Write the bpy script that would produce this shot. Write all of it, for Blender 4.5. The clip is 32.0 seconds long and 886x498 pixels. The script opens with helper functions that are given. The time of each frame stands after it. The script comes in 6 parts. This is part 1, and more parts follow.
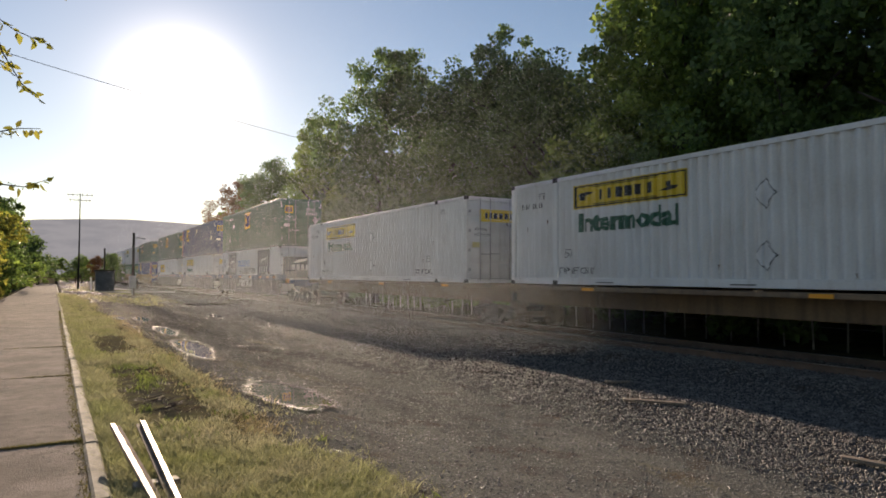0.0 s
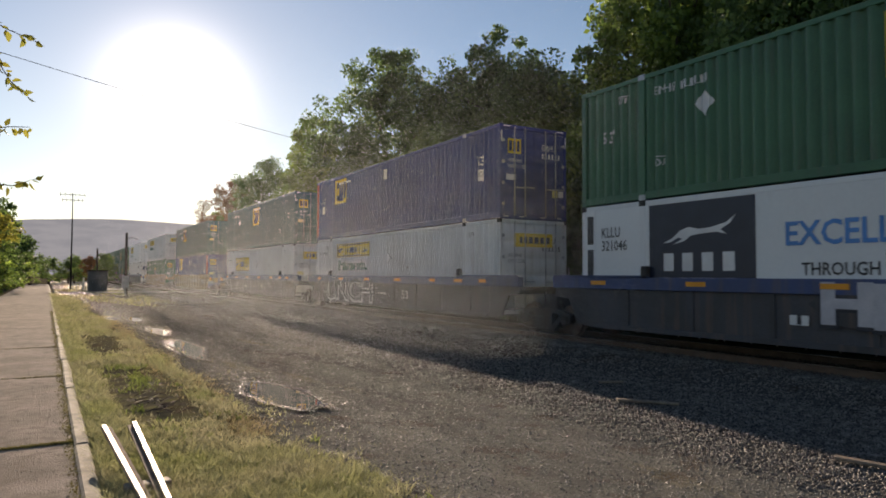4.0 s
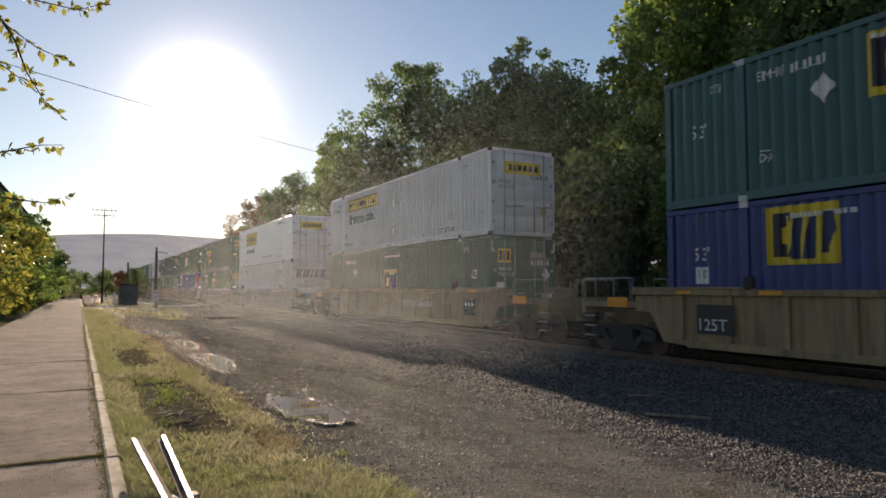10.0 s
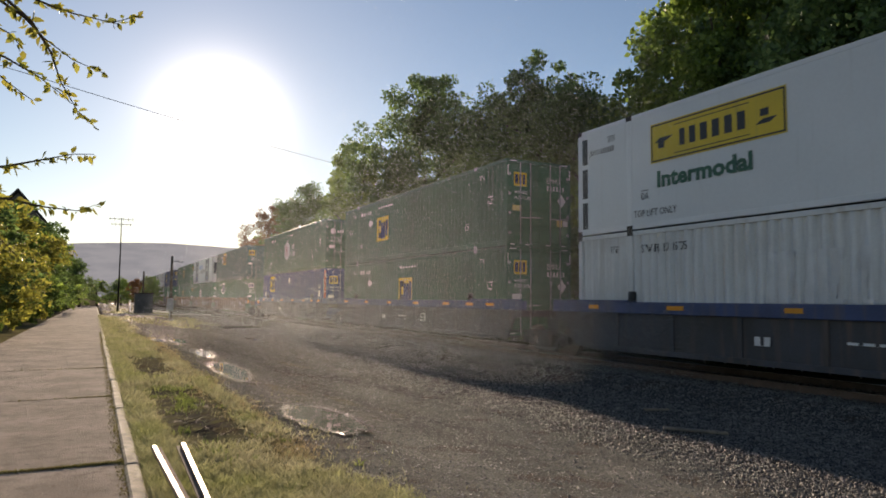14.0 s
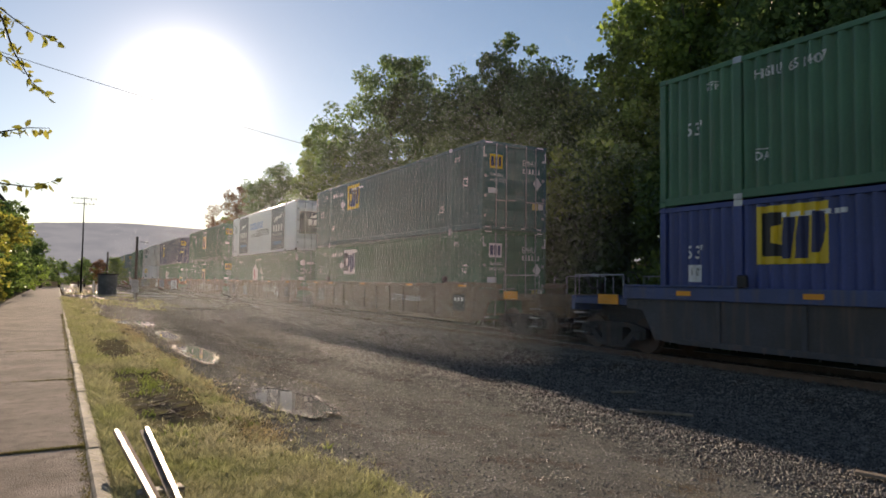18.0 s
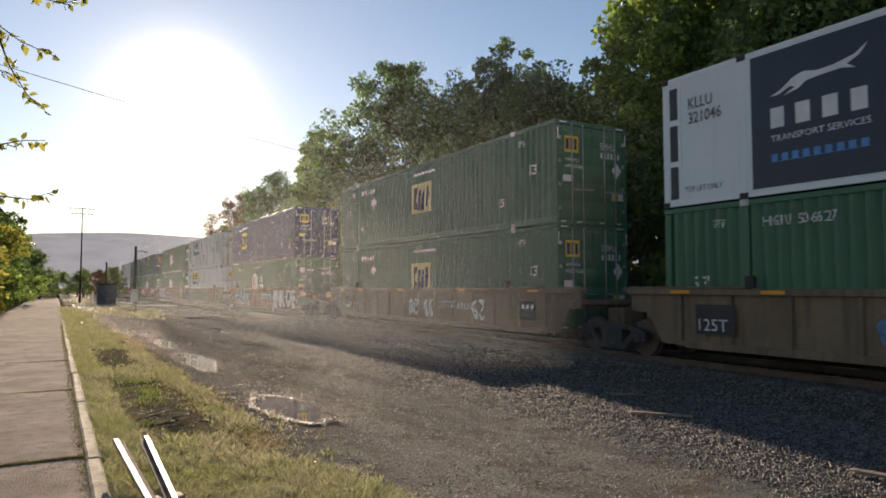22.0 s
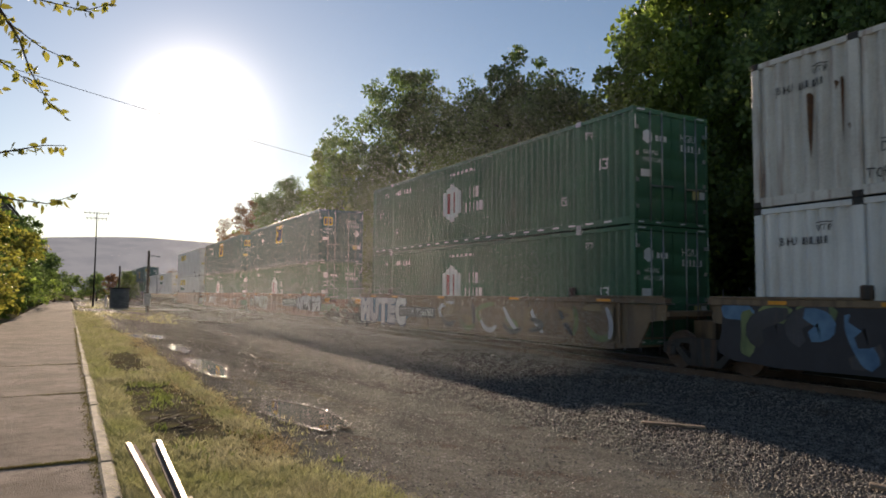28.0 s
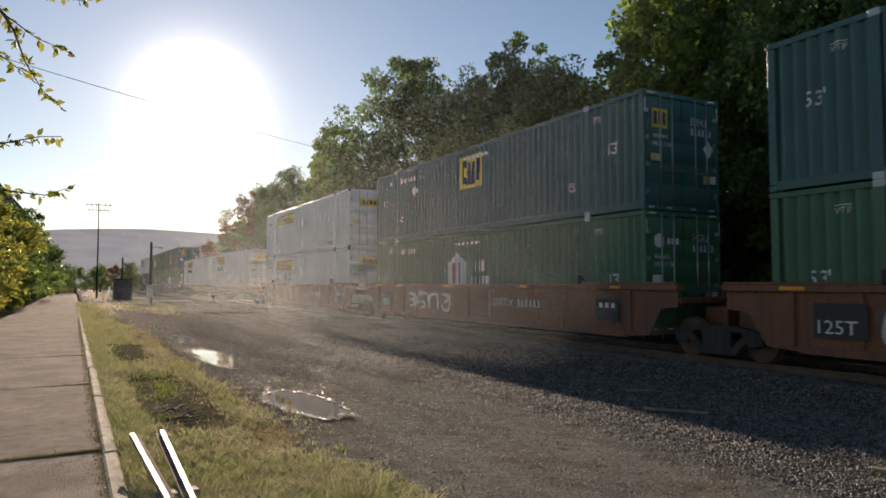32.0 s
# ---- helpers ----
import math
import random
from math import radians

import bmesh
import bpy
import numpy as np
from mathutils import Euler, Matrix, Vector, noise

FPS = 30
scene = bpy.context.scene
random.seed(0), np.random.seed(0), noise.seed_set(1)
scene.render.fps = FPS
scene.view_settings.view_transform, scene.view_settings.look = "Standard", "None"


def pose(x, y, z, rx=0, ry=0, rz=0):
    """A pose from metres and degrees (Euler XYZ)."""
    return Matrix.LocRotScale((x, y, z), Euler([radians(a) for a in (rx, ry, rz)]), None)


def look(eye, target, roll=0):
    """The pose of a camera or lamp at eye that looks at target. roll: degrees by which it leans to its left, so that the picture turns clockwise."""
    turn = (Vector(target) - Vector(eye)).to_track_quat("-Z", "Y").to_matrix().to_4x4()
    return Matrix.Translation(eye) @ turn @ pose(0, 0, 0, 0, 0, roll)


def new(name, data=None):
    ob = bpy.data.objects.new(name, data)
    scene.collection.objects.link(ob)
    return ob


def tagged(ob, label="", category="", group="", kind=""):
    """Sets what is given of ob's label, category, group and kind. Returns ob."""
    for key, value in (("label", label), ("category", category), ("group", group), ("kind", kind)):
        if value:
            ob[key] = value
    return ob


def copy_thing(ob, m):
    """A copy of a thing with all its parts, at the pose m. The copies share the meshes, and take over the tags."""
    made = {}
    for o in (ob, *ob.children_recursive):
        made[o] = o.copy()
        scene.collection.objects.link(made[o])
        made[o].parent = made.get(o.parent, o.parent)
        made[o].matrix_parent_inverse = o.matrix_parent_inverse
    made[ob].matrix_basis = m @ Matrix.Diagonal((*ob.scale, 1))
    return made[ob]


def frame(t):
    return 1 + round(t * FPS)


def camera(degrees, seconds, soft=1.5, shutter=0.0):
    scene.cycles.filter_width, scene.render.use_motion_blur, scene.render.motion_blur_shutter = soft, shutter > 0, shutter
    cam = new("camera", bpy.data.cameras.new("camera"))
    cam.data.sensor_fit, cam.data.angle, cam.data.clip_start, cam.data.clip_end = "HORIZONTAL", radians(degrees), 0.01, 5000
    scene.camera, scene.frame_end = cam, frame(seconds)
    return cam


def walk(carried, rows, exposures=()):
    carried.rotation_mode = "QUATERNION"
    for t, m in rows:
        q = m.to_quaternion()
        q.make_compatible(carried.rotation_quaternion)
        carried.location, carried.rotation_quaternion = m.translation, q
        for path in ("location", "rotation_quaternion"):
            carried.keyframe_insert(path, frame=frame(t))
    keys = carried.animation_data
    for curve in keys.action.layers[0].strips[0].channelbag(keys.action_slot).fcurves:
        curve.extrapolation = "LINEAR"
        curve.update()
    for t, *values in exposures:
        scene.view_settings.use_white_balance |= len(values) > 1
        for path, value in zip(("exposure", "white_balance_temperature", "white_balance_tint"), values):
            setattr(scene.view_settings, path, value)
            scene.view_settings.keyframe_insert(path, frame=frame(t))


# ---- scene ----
cam = camera(66.0, 32.0, soft=1.7, shutter=0.12)
EYE = Vector((0.0, 0.0, 1.6))


def held(yaw, pitch, roll, dx, dy, dz):
    """A camera held by a bystander: yaw to the right of the track, pitch up, small sway."""
    return pose(EYE.x + dx, EYE.y + dy, EYE.z + dz, 90 + pitch, 0, -yaw) @ pose(0, 0, 0, 0, 0, roll)


walk(cam, [(t, held(*sway)) for t, *sway in (
    (0, 29.68, 2.18, 0.18, 0.009, -0.041, -0.001), (0.5, 29.73, 2.29, 0.23, 0.012, -0.019, -0.002), (1, 29.69, 2.35, 0.12, 0.015, -0.043, 0.000), (1.5, 29.53, 2.41, 0.07, 0.020, -0.055, -0.000),
    (2, 29.73, 2.38, 0.16, 0.035, -0.008, 0.002), (2.5, 29.85, 2.38, 0.09, 0.036, -0.005, -0.004), (3, 30.03, 2.32, 0.13, 0.028, -0.011, -0.001), (3.5, 30.24, 2.20, 0.24, 0.023, -0.018, -0.003),
    (5.5, 29.55, 2.40, 0.08, 0.024, -0.058, 0.003), (6, 29.44, 2.53, 0.13, 0.020, -0.046, 0.006), (6.5, 29.31, 2.64, 0.12, 0.021, -0.041, 0.001), (7, 29.10, 2.71, -0.00, 0.020, -0.033, -0.002),
    (7.5, 28.84, 2.80, -0.16, 0.021, -0.056, -0.001), (8, 28.58, 2.92, -0.22, 0.019, -0.052, -0.006), (8.5, 28.46, 3.04, -0.08, 0.015, -0.045, -0.010), (9, 28.33, 3.08, 0.04, 0.018, -0.042, 0.006),
    (9.5, 28.12, 3.15, -0.02, 0.023, -0.029, 0.006), (10, 28.06, 3.24, -0.06, 0.028, -0.001, 0.005), (10.5, 27.98, 3.29, -0.26, 0.038, -0.015, 0.004), (11, 28.06, 3.37, -0.01, 0.067, 0.004, 0.002),
    (11.5, 27.76, 3.32, 0.34, 0.080, -0.036, -0.003), (12, 27.59, 3.17, 0.13, 0.053, 0.001, 0.003), (12.5, 27.46, 3.31, 0.26, -0.001, -0.011, 0.000), (13, 27.12, 3.76, 0.17, -0.018, -0.016, 0.005),
    (13.5, 27.09, 3.99, 0.51, -0.029, 0.031, -0.000), (14, 26.98, 4.19, 0.48, -0.037, 0.007, -0.002), (14.5, 27.39, 4.23, 0.07, -0.031, 0.042, -0.005), (16.5, 26.94, 4.44, 0.42, -0.020, 0.036, -0.002),
    (17, 26.90, 4.01, 0.41, -0.018, 0.012, -0.003), (17.5, 27.78, 3.14, 0.65, -0.018, 0.061, -0.009), (18, 29.48, 2.80, 0.81, -0.012, 0.064, -0.005), (18.5, 29.90, 2.65, 0.85, -0.020, 0.018, 0.000),
    (19, 30.06, 2.67, 0.64, -0.016, 0.034, -0.003), (19.5, 30.10, 2.77, 0.90, -0.015, 0.028, -0.002), (20, 29.95, 2.82, 0.87, -0.016, 0.002, -0.002), (20.5, 29.77, 2.97, 0.53, -0.019, 0.010, -0.004),
    (21, 29.82, 3.09, 0.35, -0.019, 0.027, -0.001), (21.5, 29.56, 3.12, 0.02, -0.014, 0.000, -0.003), (22, 29.56, 3.21, -0.04, -0.005, 0.027, -0.003), (22.5, 29.56, 3.33, -0.22, -0.006, 0.023, 0.000),
    (23, 29.49, 3.41, -0.23, -0.010, 0.014, 0.001), (23.5, 29.35, 3.46, -0.09, -0.012, -0.002, 0.003), (24, 29.21, 3.50, -0.02, -0.014, -0.002, 0.002), (24.5, 29.05, 3.59, 0.06, -0.017, -0.002, 0.004),
    (25, 28.90, 3.58, -0.06, -0.016, -0.016, 0.002), (25.5, 28.82, 3.60, -0.00, -0.010, 0.018, -0.002), (27.5, 28.64, 3.78, 0.01, -0.012, 0.036, -0.001), (28, 28.64, 3.81, 0.52, -0.020, 0.034, -0.002),
    (28.5, 28.77, 3.80, 0.38, -0.022, 0.038, -0.009), (29, 28.86, 3.80, 0.10, -0.026, 0.028, -0.006), (29.5, 28.70, 3.73, 0.19, -0.017, 0.009, -0.004), (30, 28.70, 3.70, 0.23, -0.017, 0.021, -0.001),
    (30.5, 28.67, 3.70, 0.16, -0.013, 0.003, 0.005), (31, 28.58, 3.72, 0.02, -0.010, 0.008, 0.001), (31.5, 28.37, 3.60, -0.03, -0.009, 0.011, -0.003), (32, 28.46, 2.85, -0.01, -0.000, 0.044, -0.004),
)], exposures=((0, 0.73), (14.5, 0.72), (17, 0.67), (18, 0.78), (19, 0.92), (25.5, 0.9), (27.5, 0.69), (32, 0.68)))

# ---- light ----
SUN_AZ, SUN_EL = 8.5, 14.0  # degrees to the right of the track, and above the horizon
scene.view_settings.use_white_balance = True
scene.view_settings.white_balance_temperature = 7900
scene.view_settings.white_balance_tint = 18

world = bpy.data.worlds.new("sky")
scene.world = world
world.use_nodes = True
wn = world.node_tree.nodes
wl = world.node_tree.links
sky = wn.new("ShaderNodeTexSky")
sky.sky_type, sky.sun_disc = "NISHITA", False
sky.sun_elevation, sky.sun_rotation = radians(SUN_EL), radians(SUN_AZ)
sky.altitude, sky.air_density, sky.dust_density, sky.ozone_density = 200, 1.0, 0.12, 3.0
wn["Background"].inputs["Strength"].default_value = 0.078
# the bright aureole that hazy air spreads round a low sun
way = wn.new("ShaderNodeTexCoord").outputs["Generated"]
sd = Vector((math.sin(radians(SUN_AZ)) * math.cos(radians(SUN_EL)), math.cos(radians(SUN_AZ)) * math.cos(radians(SUN_EL)), math.sin(radians(SUN_EL))))


def world_math(op, a, b=None):
    node = wn.new("ShaderNodeMath")
    node.operation = op
    for i, v in enumerate((a, b)):
        if v is None:
            continue
        if isinstance(v, (int, float)):
            node.inputs[i].default_value = v
        else:
            wl.new(v, node.inputs[i])
    return node.outputs[0]


dot = wn.new("ShaderNodeVectorMath")
dot.operation = "DOT_PRODUCT"
wl.new(way, dot.inputs[0])
dot.inputs[1].default_value = sd
theta = world_math("ARCCOSINE", dot.outputs["Value"])
core = world_math("EXPONENT", world_math("MULTIPLY", world_math("POWER", world_math("DIVIDE", theta, radians(3.75)), 2.0), -1.0))
halo = world_math("EXPONENT", world_math("MULTIPLY", world_math("DIVIDE", theta, radians(9.5)), -1.0))
glow = world_math("ADD", world_math("MULTIPLY", core, 13.0), world_math("MULTIPLY", halo, 1.6))
tint = wn.new("ShaderNodeMix")
tint.data_type, tint.blend_type = "RGBA", "ADD"
tint.inputs["Factor"].default_value = 1.0
warm = wn.new("ShaderNodeVectorMath")
warm.operation = "SCALE"
warm.inputs[0].default_value = (1.0, 0.97, 0.92)
wl.new(glow, warm.inputs["Scale"])
wl.new(sky.outputs["Color"], tint.inputs["A"])
wl.new(warm.outputs["Vector"], tint.inputs["B"])
wl.new(tint.outputs["Result"], wn["Background"].inputs["Color"])

sun_lamp = bpy.data.lights.new("sun", "SUN")
sun_lamp.energy, sun_lamp.angle, sun_lamp.color = 5.0, radians(0.53), (1.0, 0.89, 0.75)
sun = new("sun", sun_lamp)
sun.matrix_world = look(sd * 60, (0, 0, 0))


# ---- materials ----
def material(name, colour, rough=0.6, metal=0.0, second=None, patch=1.5, grain=40.0, amount=0.35, bump=0.15, spread=0.0,
             streak=None, streak_amount=0.5, streak_low=0.52, translucent=0.0, coords="Object", bump_distance=0.01, specular=0.5):
    """A surface with patches and grain at two scales, relief, an optional third colour in vertical runs, and a shift from object to object."""
    m = bpy.data.materials.new(name)
    m.use_nodes = True
    n, l = m.node_tree.nodes, m.node_tree.links
    b = n["Principled BSDF"]
    tc = n.new("ShaderNodeTexCoord")
    info = n.new("ShaderNodeObjectInfo")
    add = n.new("ShaderNodeVectorMath")
    add.operation = "MULTIPLY_ADD"
    l.new(info.outputs["Random"], add.inputs[0])
    add.inputs[1].default_value = (13.0, 7.0, 5.0) if coords == "Object" else (0, 0, 0)
    l.new(tc.outputs[coords] if coords != "World" else n.new("ShaderNodeNewGeometry").outputs["Position"], add.inputs[2])
    big, small = n.new("ShaderNodeTexNoise"), n.new("ShaderNodeTexNoise")
    for node, scale, detail in ((big, patch, 5.0), (small, grain, 4.0)):
        node.inputs["Scale"].default_value, node.inputs["Detail"].default_value = scale, detail
        l.new(add.outputs[0], node.inputs["Vector"])
    second = second or tuple(c * (1 - amount) for c in colour)
    ramp = n.new("ShaderNodeValToRGB")
    ramp.color_ramp.elements[0].position, ramp.color_ramp.elements[1].position = 0.35, 0.65
    ramp.color_ramp.elements[0].color, ramp.color_ramp.elements[1].color = (*second, 1), (*colour, 1)
    l.new(big.outputs["Fac"], ramp.inputs["Fac"])
    mix = n.new("ShaderNodeMix")
    mix.data_type, mix.blend_type = "RGBA", "OVERLAY"
    mix.inputs["Factor"].default_value = amount
    l.new(ramp.outputs["Color"], mix.inputs["A"])
    l.new(small.outputs["Fac"], mix.inputs["B"])
    out = mix.outputs["Result"]
    if streak:
        stretch = n.new("ShaderNodeMapping")
        stretch.inputs["Scale"].default_value = (6.0, 6.0, 0.5)
        l.new(add.outputs[0], stretch.inputs["Vector"])
        runs = n.new("ShaderNodeTexNoise")
        runs.inputs["Scale"].default_value, runs.inputs["Detail"].default_value = 1.0, 6.0
        l.new(stretch.outputs["Vector"], runs.inputs["Vector"])
        edge = n.new("ShaderNodeMapRange")
        edge.inputs["From Min"].default_value, edge.inputs["From Max"].default_value = streak_low, streak_low + 0.2
        edge.inputs["To Max"].default_value = streak_amount
        l.new(runs.outputs["Fac"], edge.inputs["Value"])
        over = n.new("ShaderNodeMix")
        over.data_type = "RGBA"
        l.new(edge.outputs["Result"], over.inputs["Factor"])
        l.new(out, over.inputs["A"])
        over.inputs["B"].default_value = (*streak, 1)
        out = over.outputs["Result"]
    if spread:
        hsv = n.new("ShaderNodeHueSaturation")
        rng = n.new("ShaderNodeMapRange")
        rng.inputs["To Min"].default_value, rng.inputs["To Max"].default_value = 1 - spread, 1 + spread
        geo = n.new("ShaderNodeNewGeometry")
        l.new(geo.outputs["Random Per Island"] if spread > 0.3 else info.outputs["Random"], rng.inputs["Value"])
        l.new(rng.outputs["Result"], hsv.inputs["Value"])
        l.new(out, hsv.inputs["Color"])
        out = hsv.outputs["Color"]
    l.new(out, b.inputs["Base Color"])
    b.inputs["Roughness"].default_value, b.inputs["Metallic"].default_value = rough, metal
    b.inputs["Specular IOR Level"].default_value = specular
    if bump:
        bp = n.new("ShaderNodeBump")
        bp.inputs["Strength"].default_value, bp.inputs["Distance"].default_value = bump, bump_distance
        l.new(small.outputs["Fac"], bp.inputs["Height"])
        l.new(bp.outputs["Normal"], b.inputs["Normal"])
    if translucent:
        tr = n.new("ShaderNodeBsdfTranslucent")
        l.new(out, tr.inputs["Color"])
        ms = n.new("ShaderNodeMixShader")
        ms.inputs["Fac"].default_value = translucent
        l.new(b.outputs["BSDF"], ms.inputs[1])
        l.new(tr.outputs["BSDF"], ms.inputs[2])
        l.new(ms.outputs["Shader"], n["Material Output"].inputs["Surface"])
    return m


RUST = (0.16, 0.07, 0.03)
GRIME = (0.12, 0.10, 0.08)
M = {
    "green": material("green container paint", (0.042, 0.15, 0.078), 0.5, 0.0, (0.034, 0.118, 0.065), 0.8, 30, 0.25, 0.05, 0.08, GRIME, 0.3, 0.55),
    "bluegreen": material("faded blue green container paint", (0.035, 0.12, 0.115), 0.5, 0.0, (0.03, 0.10, 0.10), 0.8, 30, 0.25, 0.05, 0.08, GRIME, 0.3, 0.55),
    "blue": material("blue container paint", (0.03, 0.055, 0.20), 0.5, 0.0, (0.024, 0.045, 0.155), 0.8, 30, 0.25, 0.05, 0.05, GRIME, 0.3, 0.55),
    "navy": material("dark navy container paint", (0.035, 0.05, 0.13), 0.5, 0.0, (0.028, 0.04, 0.10), 0.8, 30, 0.25, 0.05, 0.05, GRIME, 0.3, 0.55),
    "white": material("white container paint", (0.70, 0.71, 0.71), 0.45, 0.0, (0.60, 0.60, 0.59), 0.7, 25, 0.25, 0.04, 0.05, (0.34, 0.27, 0.21), 0.3, 0.54),
    "rusty": material("weathered white container paint with rust runs", (0.66, 0.64, 0.60), 0.55, 0.0, (0.52, 0.49, 0.45), 0.9, 25, 0.3, 0.06, 0.05, (0.22, 0.10, 0.05), 0.9, 0.55),
    "reefer": material("smooth white insulated panel", (0.70, 0.72, 0.74), 0.3, 0.0, (0.64, 0.66, 0.68), 0.4, 15, 0.12, 0.02, 0.03, (0.35, 0.32, 0.3), 0.2, 0.6),
    "steel": material("galvanised steel fittings", (0.42, 0.43, 0.44), 0.4, 0.8, None, 3, 60, 0.3, 0.05),
    "darksteel": material("dark grimy steel", (0.035, 0.031, 0.029), 0.75, 0.0, (0.022, 0.02, 0.019), 2, 40, 0.4, 0.2, 0.1, RUST, 0.5, 0.55),
    "chord_blue": material("blue painted well car chord", (0.045, 0.075, 0.19), 0.55, 0.0, (0.035, 0.055, 0.13), 1.2, 30, 0.3, 0.08, 0.05, GRIME, 0.5, 0.5),
    "well_dark": material("grimy dark blue grey well car side", (0.06, 0.062, 0.075), 0.65, 0.0, (0.045, 0.042, 0.042), 0.9, 30, 0.35, 0.1, 0.05, (0.15, 0.10, 0.075), 0.5, 0.5),
    "tan": material("faded yellow brown well car paint", (0.31, 0.225, 0.115), 0.6, 0.0, (0.22, 0.155, 0.08), 0.9, 30, 0.35, 0.1, 0.06, (0.10, 0.065, 0.04), 0.7, 0.48),
    "brown": material("dusty brown well car paint", (0.21, 0.14, 0.08), 0.6, 0.0, (0.15, 0.095, 0.06), 0.9, 30, 0.35, 0.1, 0.06, (0.08, 0.055, 0.04), 0.7, 0.48),
    "orange": material("orange brown well car paint", (0.24, 0.085, 0.035), 0.6, 0.0, (0.17, 0.06, 0.03), 0.9, 30, 0.35, 0.1, 0.06, (0.09, 0.05, 0.035), 0.7, 0.48),
    "reflector": material("orange reflective tape", (0.85, 0.33, 0.02), 0.35, 0.0, None, 2, 60, 0.15, 0.02),
    "yellow": material("yellow decal", (0.72, 0.50, 0.03), 0.5, 0.0, (0.62, 0.43, 0.03), 1, 30, 0.15, 0.0, 0, GRIME, 0.25, 0.55),
    "fadedyellow": material("sun-faded yellow decal", (0.62, 0.54, 0.22), 0.5, 0.0, (0.5, 0.44, 0.2), 1, 30, 0.15, 0.0, 0, GRIME, 0.3, 0.5),
    "black": material("black decal", (0.022, 0.022, 0.026), 0.5, 0.0, None, 2, 30, 0.2, 0.0),
    "inkgrey": material("faded black lettering", (0.07, 0.07, 0.075), 0.6, 0.0, (0.12, 0.12, 0.12), 4, 30, 0.3, 0.0),
    "decalblue": material("dark blue decal", (0.022, 0.032, 0.10), 0.5, 0.0, None, 2, 30, 0.2, 0.0),
    "decalnavy": material("near-black navy decal", (0.018, 0.026, 0.05), 0.4, 0.0, None, 2, 30, 0.2, 0.0),
    "decalsky": material("bright blue decal", (0.07, 0.27, 0.62), 0.5, 0.0, None, 2, 30, 0.2, 0.0),
    "decalgreen": material("dark green lettering", (0.025, 0.12, 0.075), 0.5, 0.0, None, 2, 30, 0.2, 0.0),
    "decalwhite": material("white lettering", (0.72, 0.72, 0.72), 0.5, 0.0, (0.6, 0.6, 0.6), 2, 30, 0.2, 0.0),
    "decalred": material("dark red decal", (0.35, 0.03, 0.04), 0.5, 0.0, None, 2, 30, 0.2, 0.0),
    "rust": material("rust stain", (0.17, 0.075, 0.035), 0.85, 0.0, (0.10, 0.05, 0.03), 6, 50, 0.4, 0.1),
    "redpost": material("red orange corner paint", (0.42, 0.07, 0.03), 0.5, 0.0, None, 2, 30, 0.2, 0.0),
    "silver": material("silver spray paint", (0.45, 0.46, 0.52), 0.4, 0.3, (0.36, 0.37, 0.44), 3, 50, 0.2, 0.0),
    "spraywhite": material("white spray paint", (0.62, 0.63, 0.66), 0.6, 0.0, (0.45, 0.46, 0.5), 3, 50, 0.2, 0.0),
    "sprayblue": material("blue spray paint", (0.10, 0.23, 0.36), 0.6, 0.0, (0.05, 0.13, 0.24), 3, 50, 0.2, 0.0),
    "spraygreen": material("olive green spray paint", (0.19, 0.24, 0.10), 0.6, 0.0, (0.10, 0.14, 0.06), 3, 50, 0.2, 0.0),
    "spraydark": material("dark spray paint", (0.03, 0.03, 0.04), 0.6, 0.0, None, 3, 50, 0.2, 0.0),
    "wheel": material("rusty worn wheel steel", (0.14, 0.085, 0.06), 0.6, 0.2, (0.08, 0.055, 0.045), 4, 60, 0.4, 0.1),
    "tread": material("polished wheel tread", (0.5, 0.48, 0.46), 0.25, 1.0, None, 3, 60, 0.2, 0.02),
    "rail": material("worn rail steel with rusty web", (0.16, 0.10, 0.075), 0.5, 0.3, (0.10, 0.065, 0.05), 3, 40, 0.4, 0.1),
    "railtop": material("polished rail head", (0.5, 0.48, 0.46), 0.3, 1.0, None, 3, 60, 0.2, 0.02),
    "tie": material("creosoted timber tie", (0.07, 0.055, 0.045), 0.85, 0.0, (0.045, 0.036, 0.03), 5, 60, 0.5, 0.4, 0.2),
    "ballast": material("brown grey crushed ballast stone", (0.19, 0.172, 0.155), 0.5, 0.0, (0.085, 0.077, 0.069), 6, 60, 0.4, 0.2, 0.5, specular=0.25),
    "pebble": material("brown grey gravel", (0.226, 0.216, 0.19), 0.42, 0.0, (0.098, 0.094, 0.083), 6, 60, 0.4, 0.2, 0.5, specular=0.4),
    "wetstone": material("wet gravel at the puddle rim", (0.10, 0.09, 0.08), 0.3, 0.0, None, 6, 60, 0.4, 0.2, 0.4, specular=1.0),
    "slab": material("old weathered concrete slab", (0.30, 0.262, 0.23), 0.95, 0.0, (0.2, 0.172, 0.15), 1.3, 70, 0.75, 1.0, 0.05, (0.14, 0.115, 0.095), 0.6, 0.48, specular=0.03, coords="World", bump_distance=0.02),
    "kerb": material("grey worn kerb stone", (0.35, 0.31, 0.25), 0.85, 0.0, (0.17, 0.15, 0.12), 4, 60, 0.5, 0.4, 0.12, (0.10, 0.09, 0.07), 0.5, 0.5, specular=0.15),
    "moss": material("moss and dirt in a joint", (0.20, 0.19, 0.06), 0.95, 0.0, (0.15, 0.12, 0.06), 4, 60, 0.3, 0.0, translucent=0.4),
    "grass": material("short dry-tipped grass", (0.29, 0.31, 0.13), 0.7, 0.0, (0.41, 0.38, 0.24), 0.9, 5, 0.2, 0.0, 0.35, translucent=0.45, coords="World"),
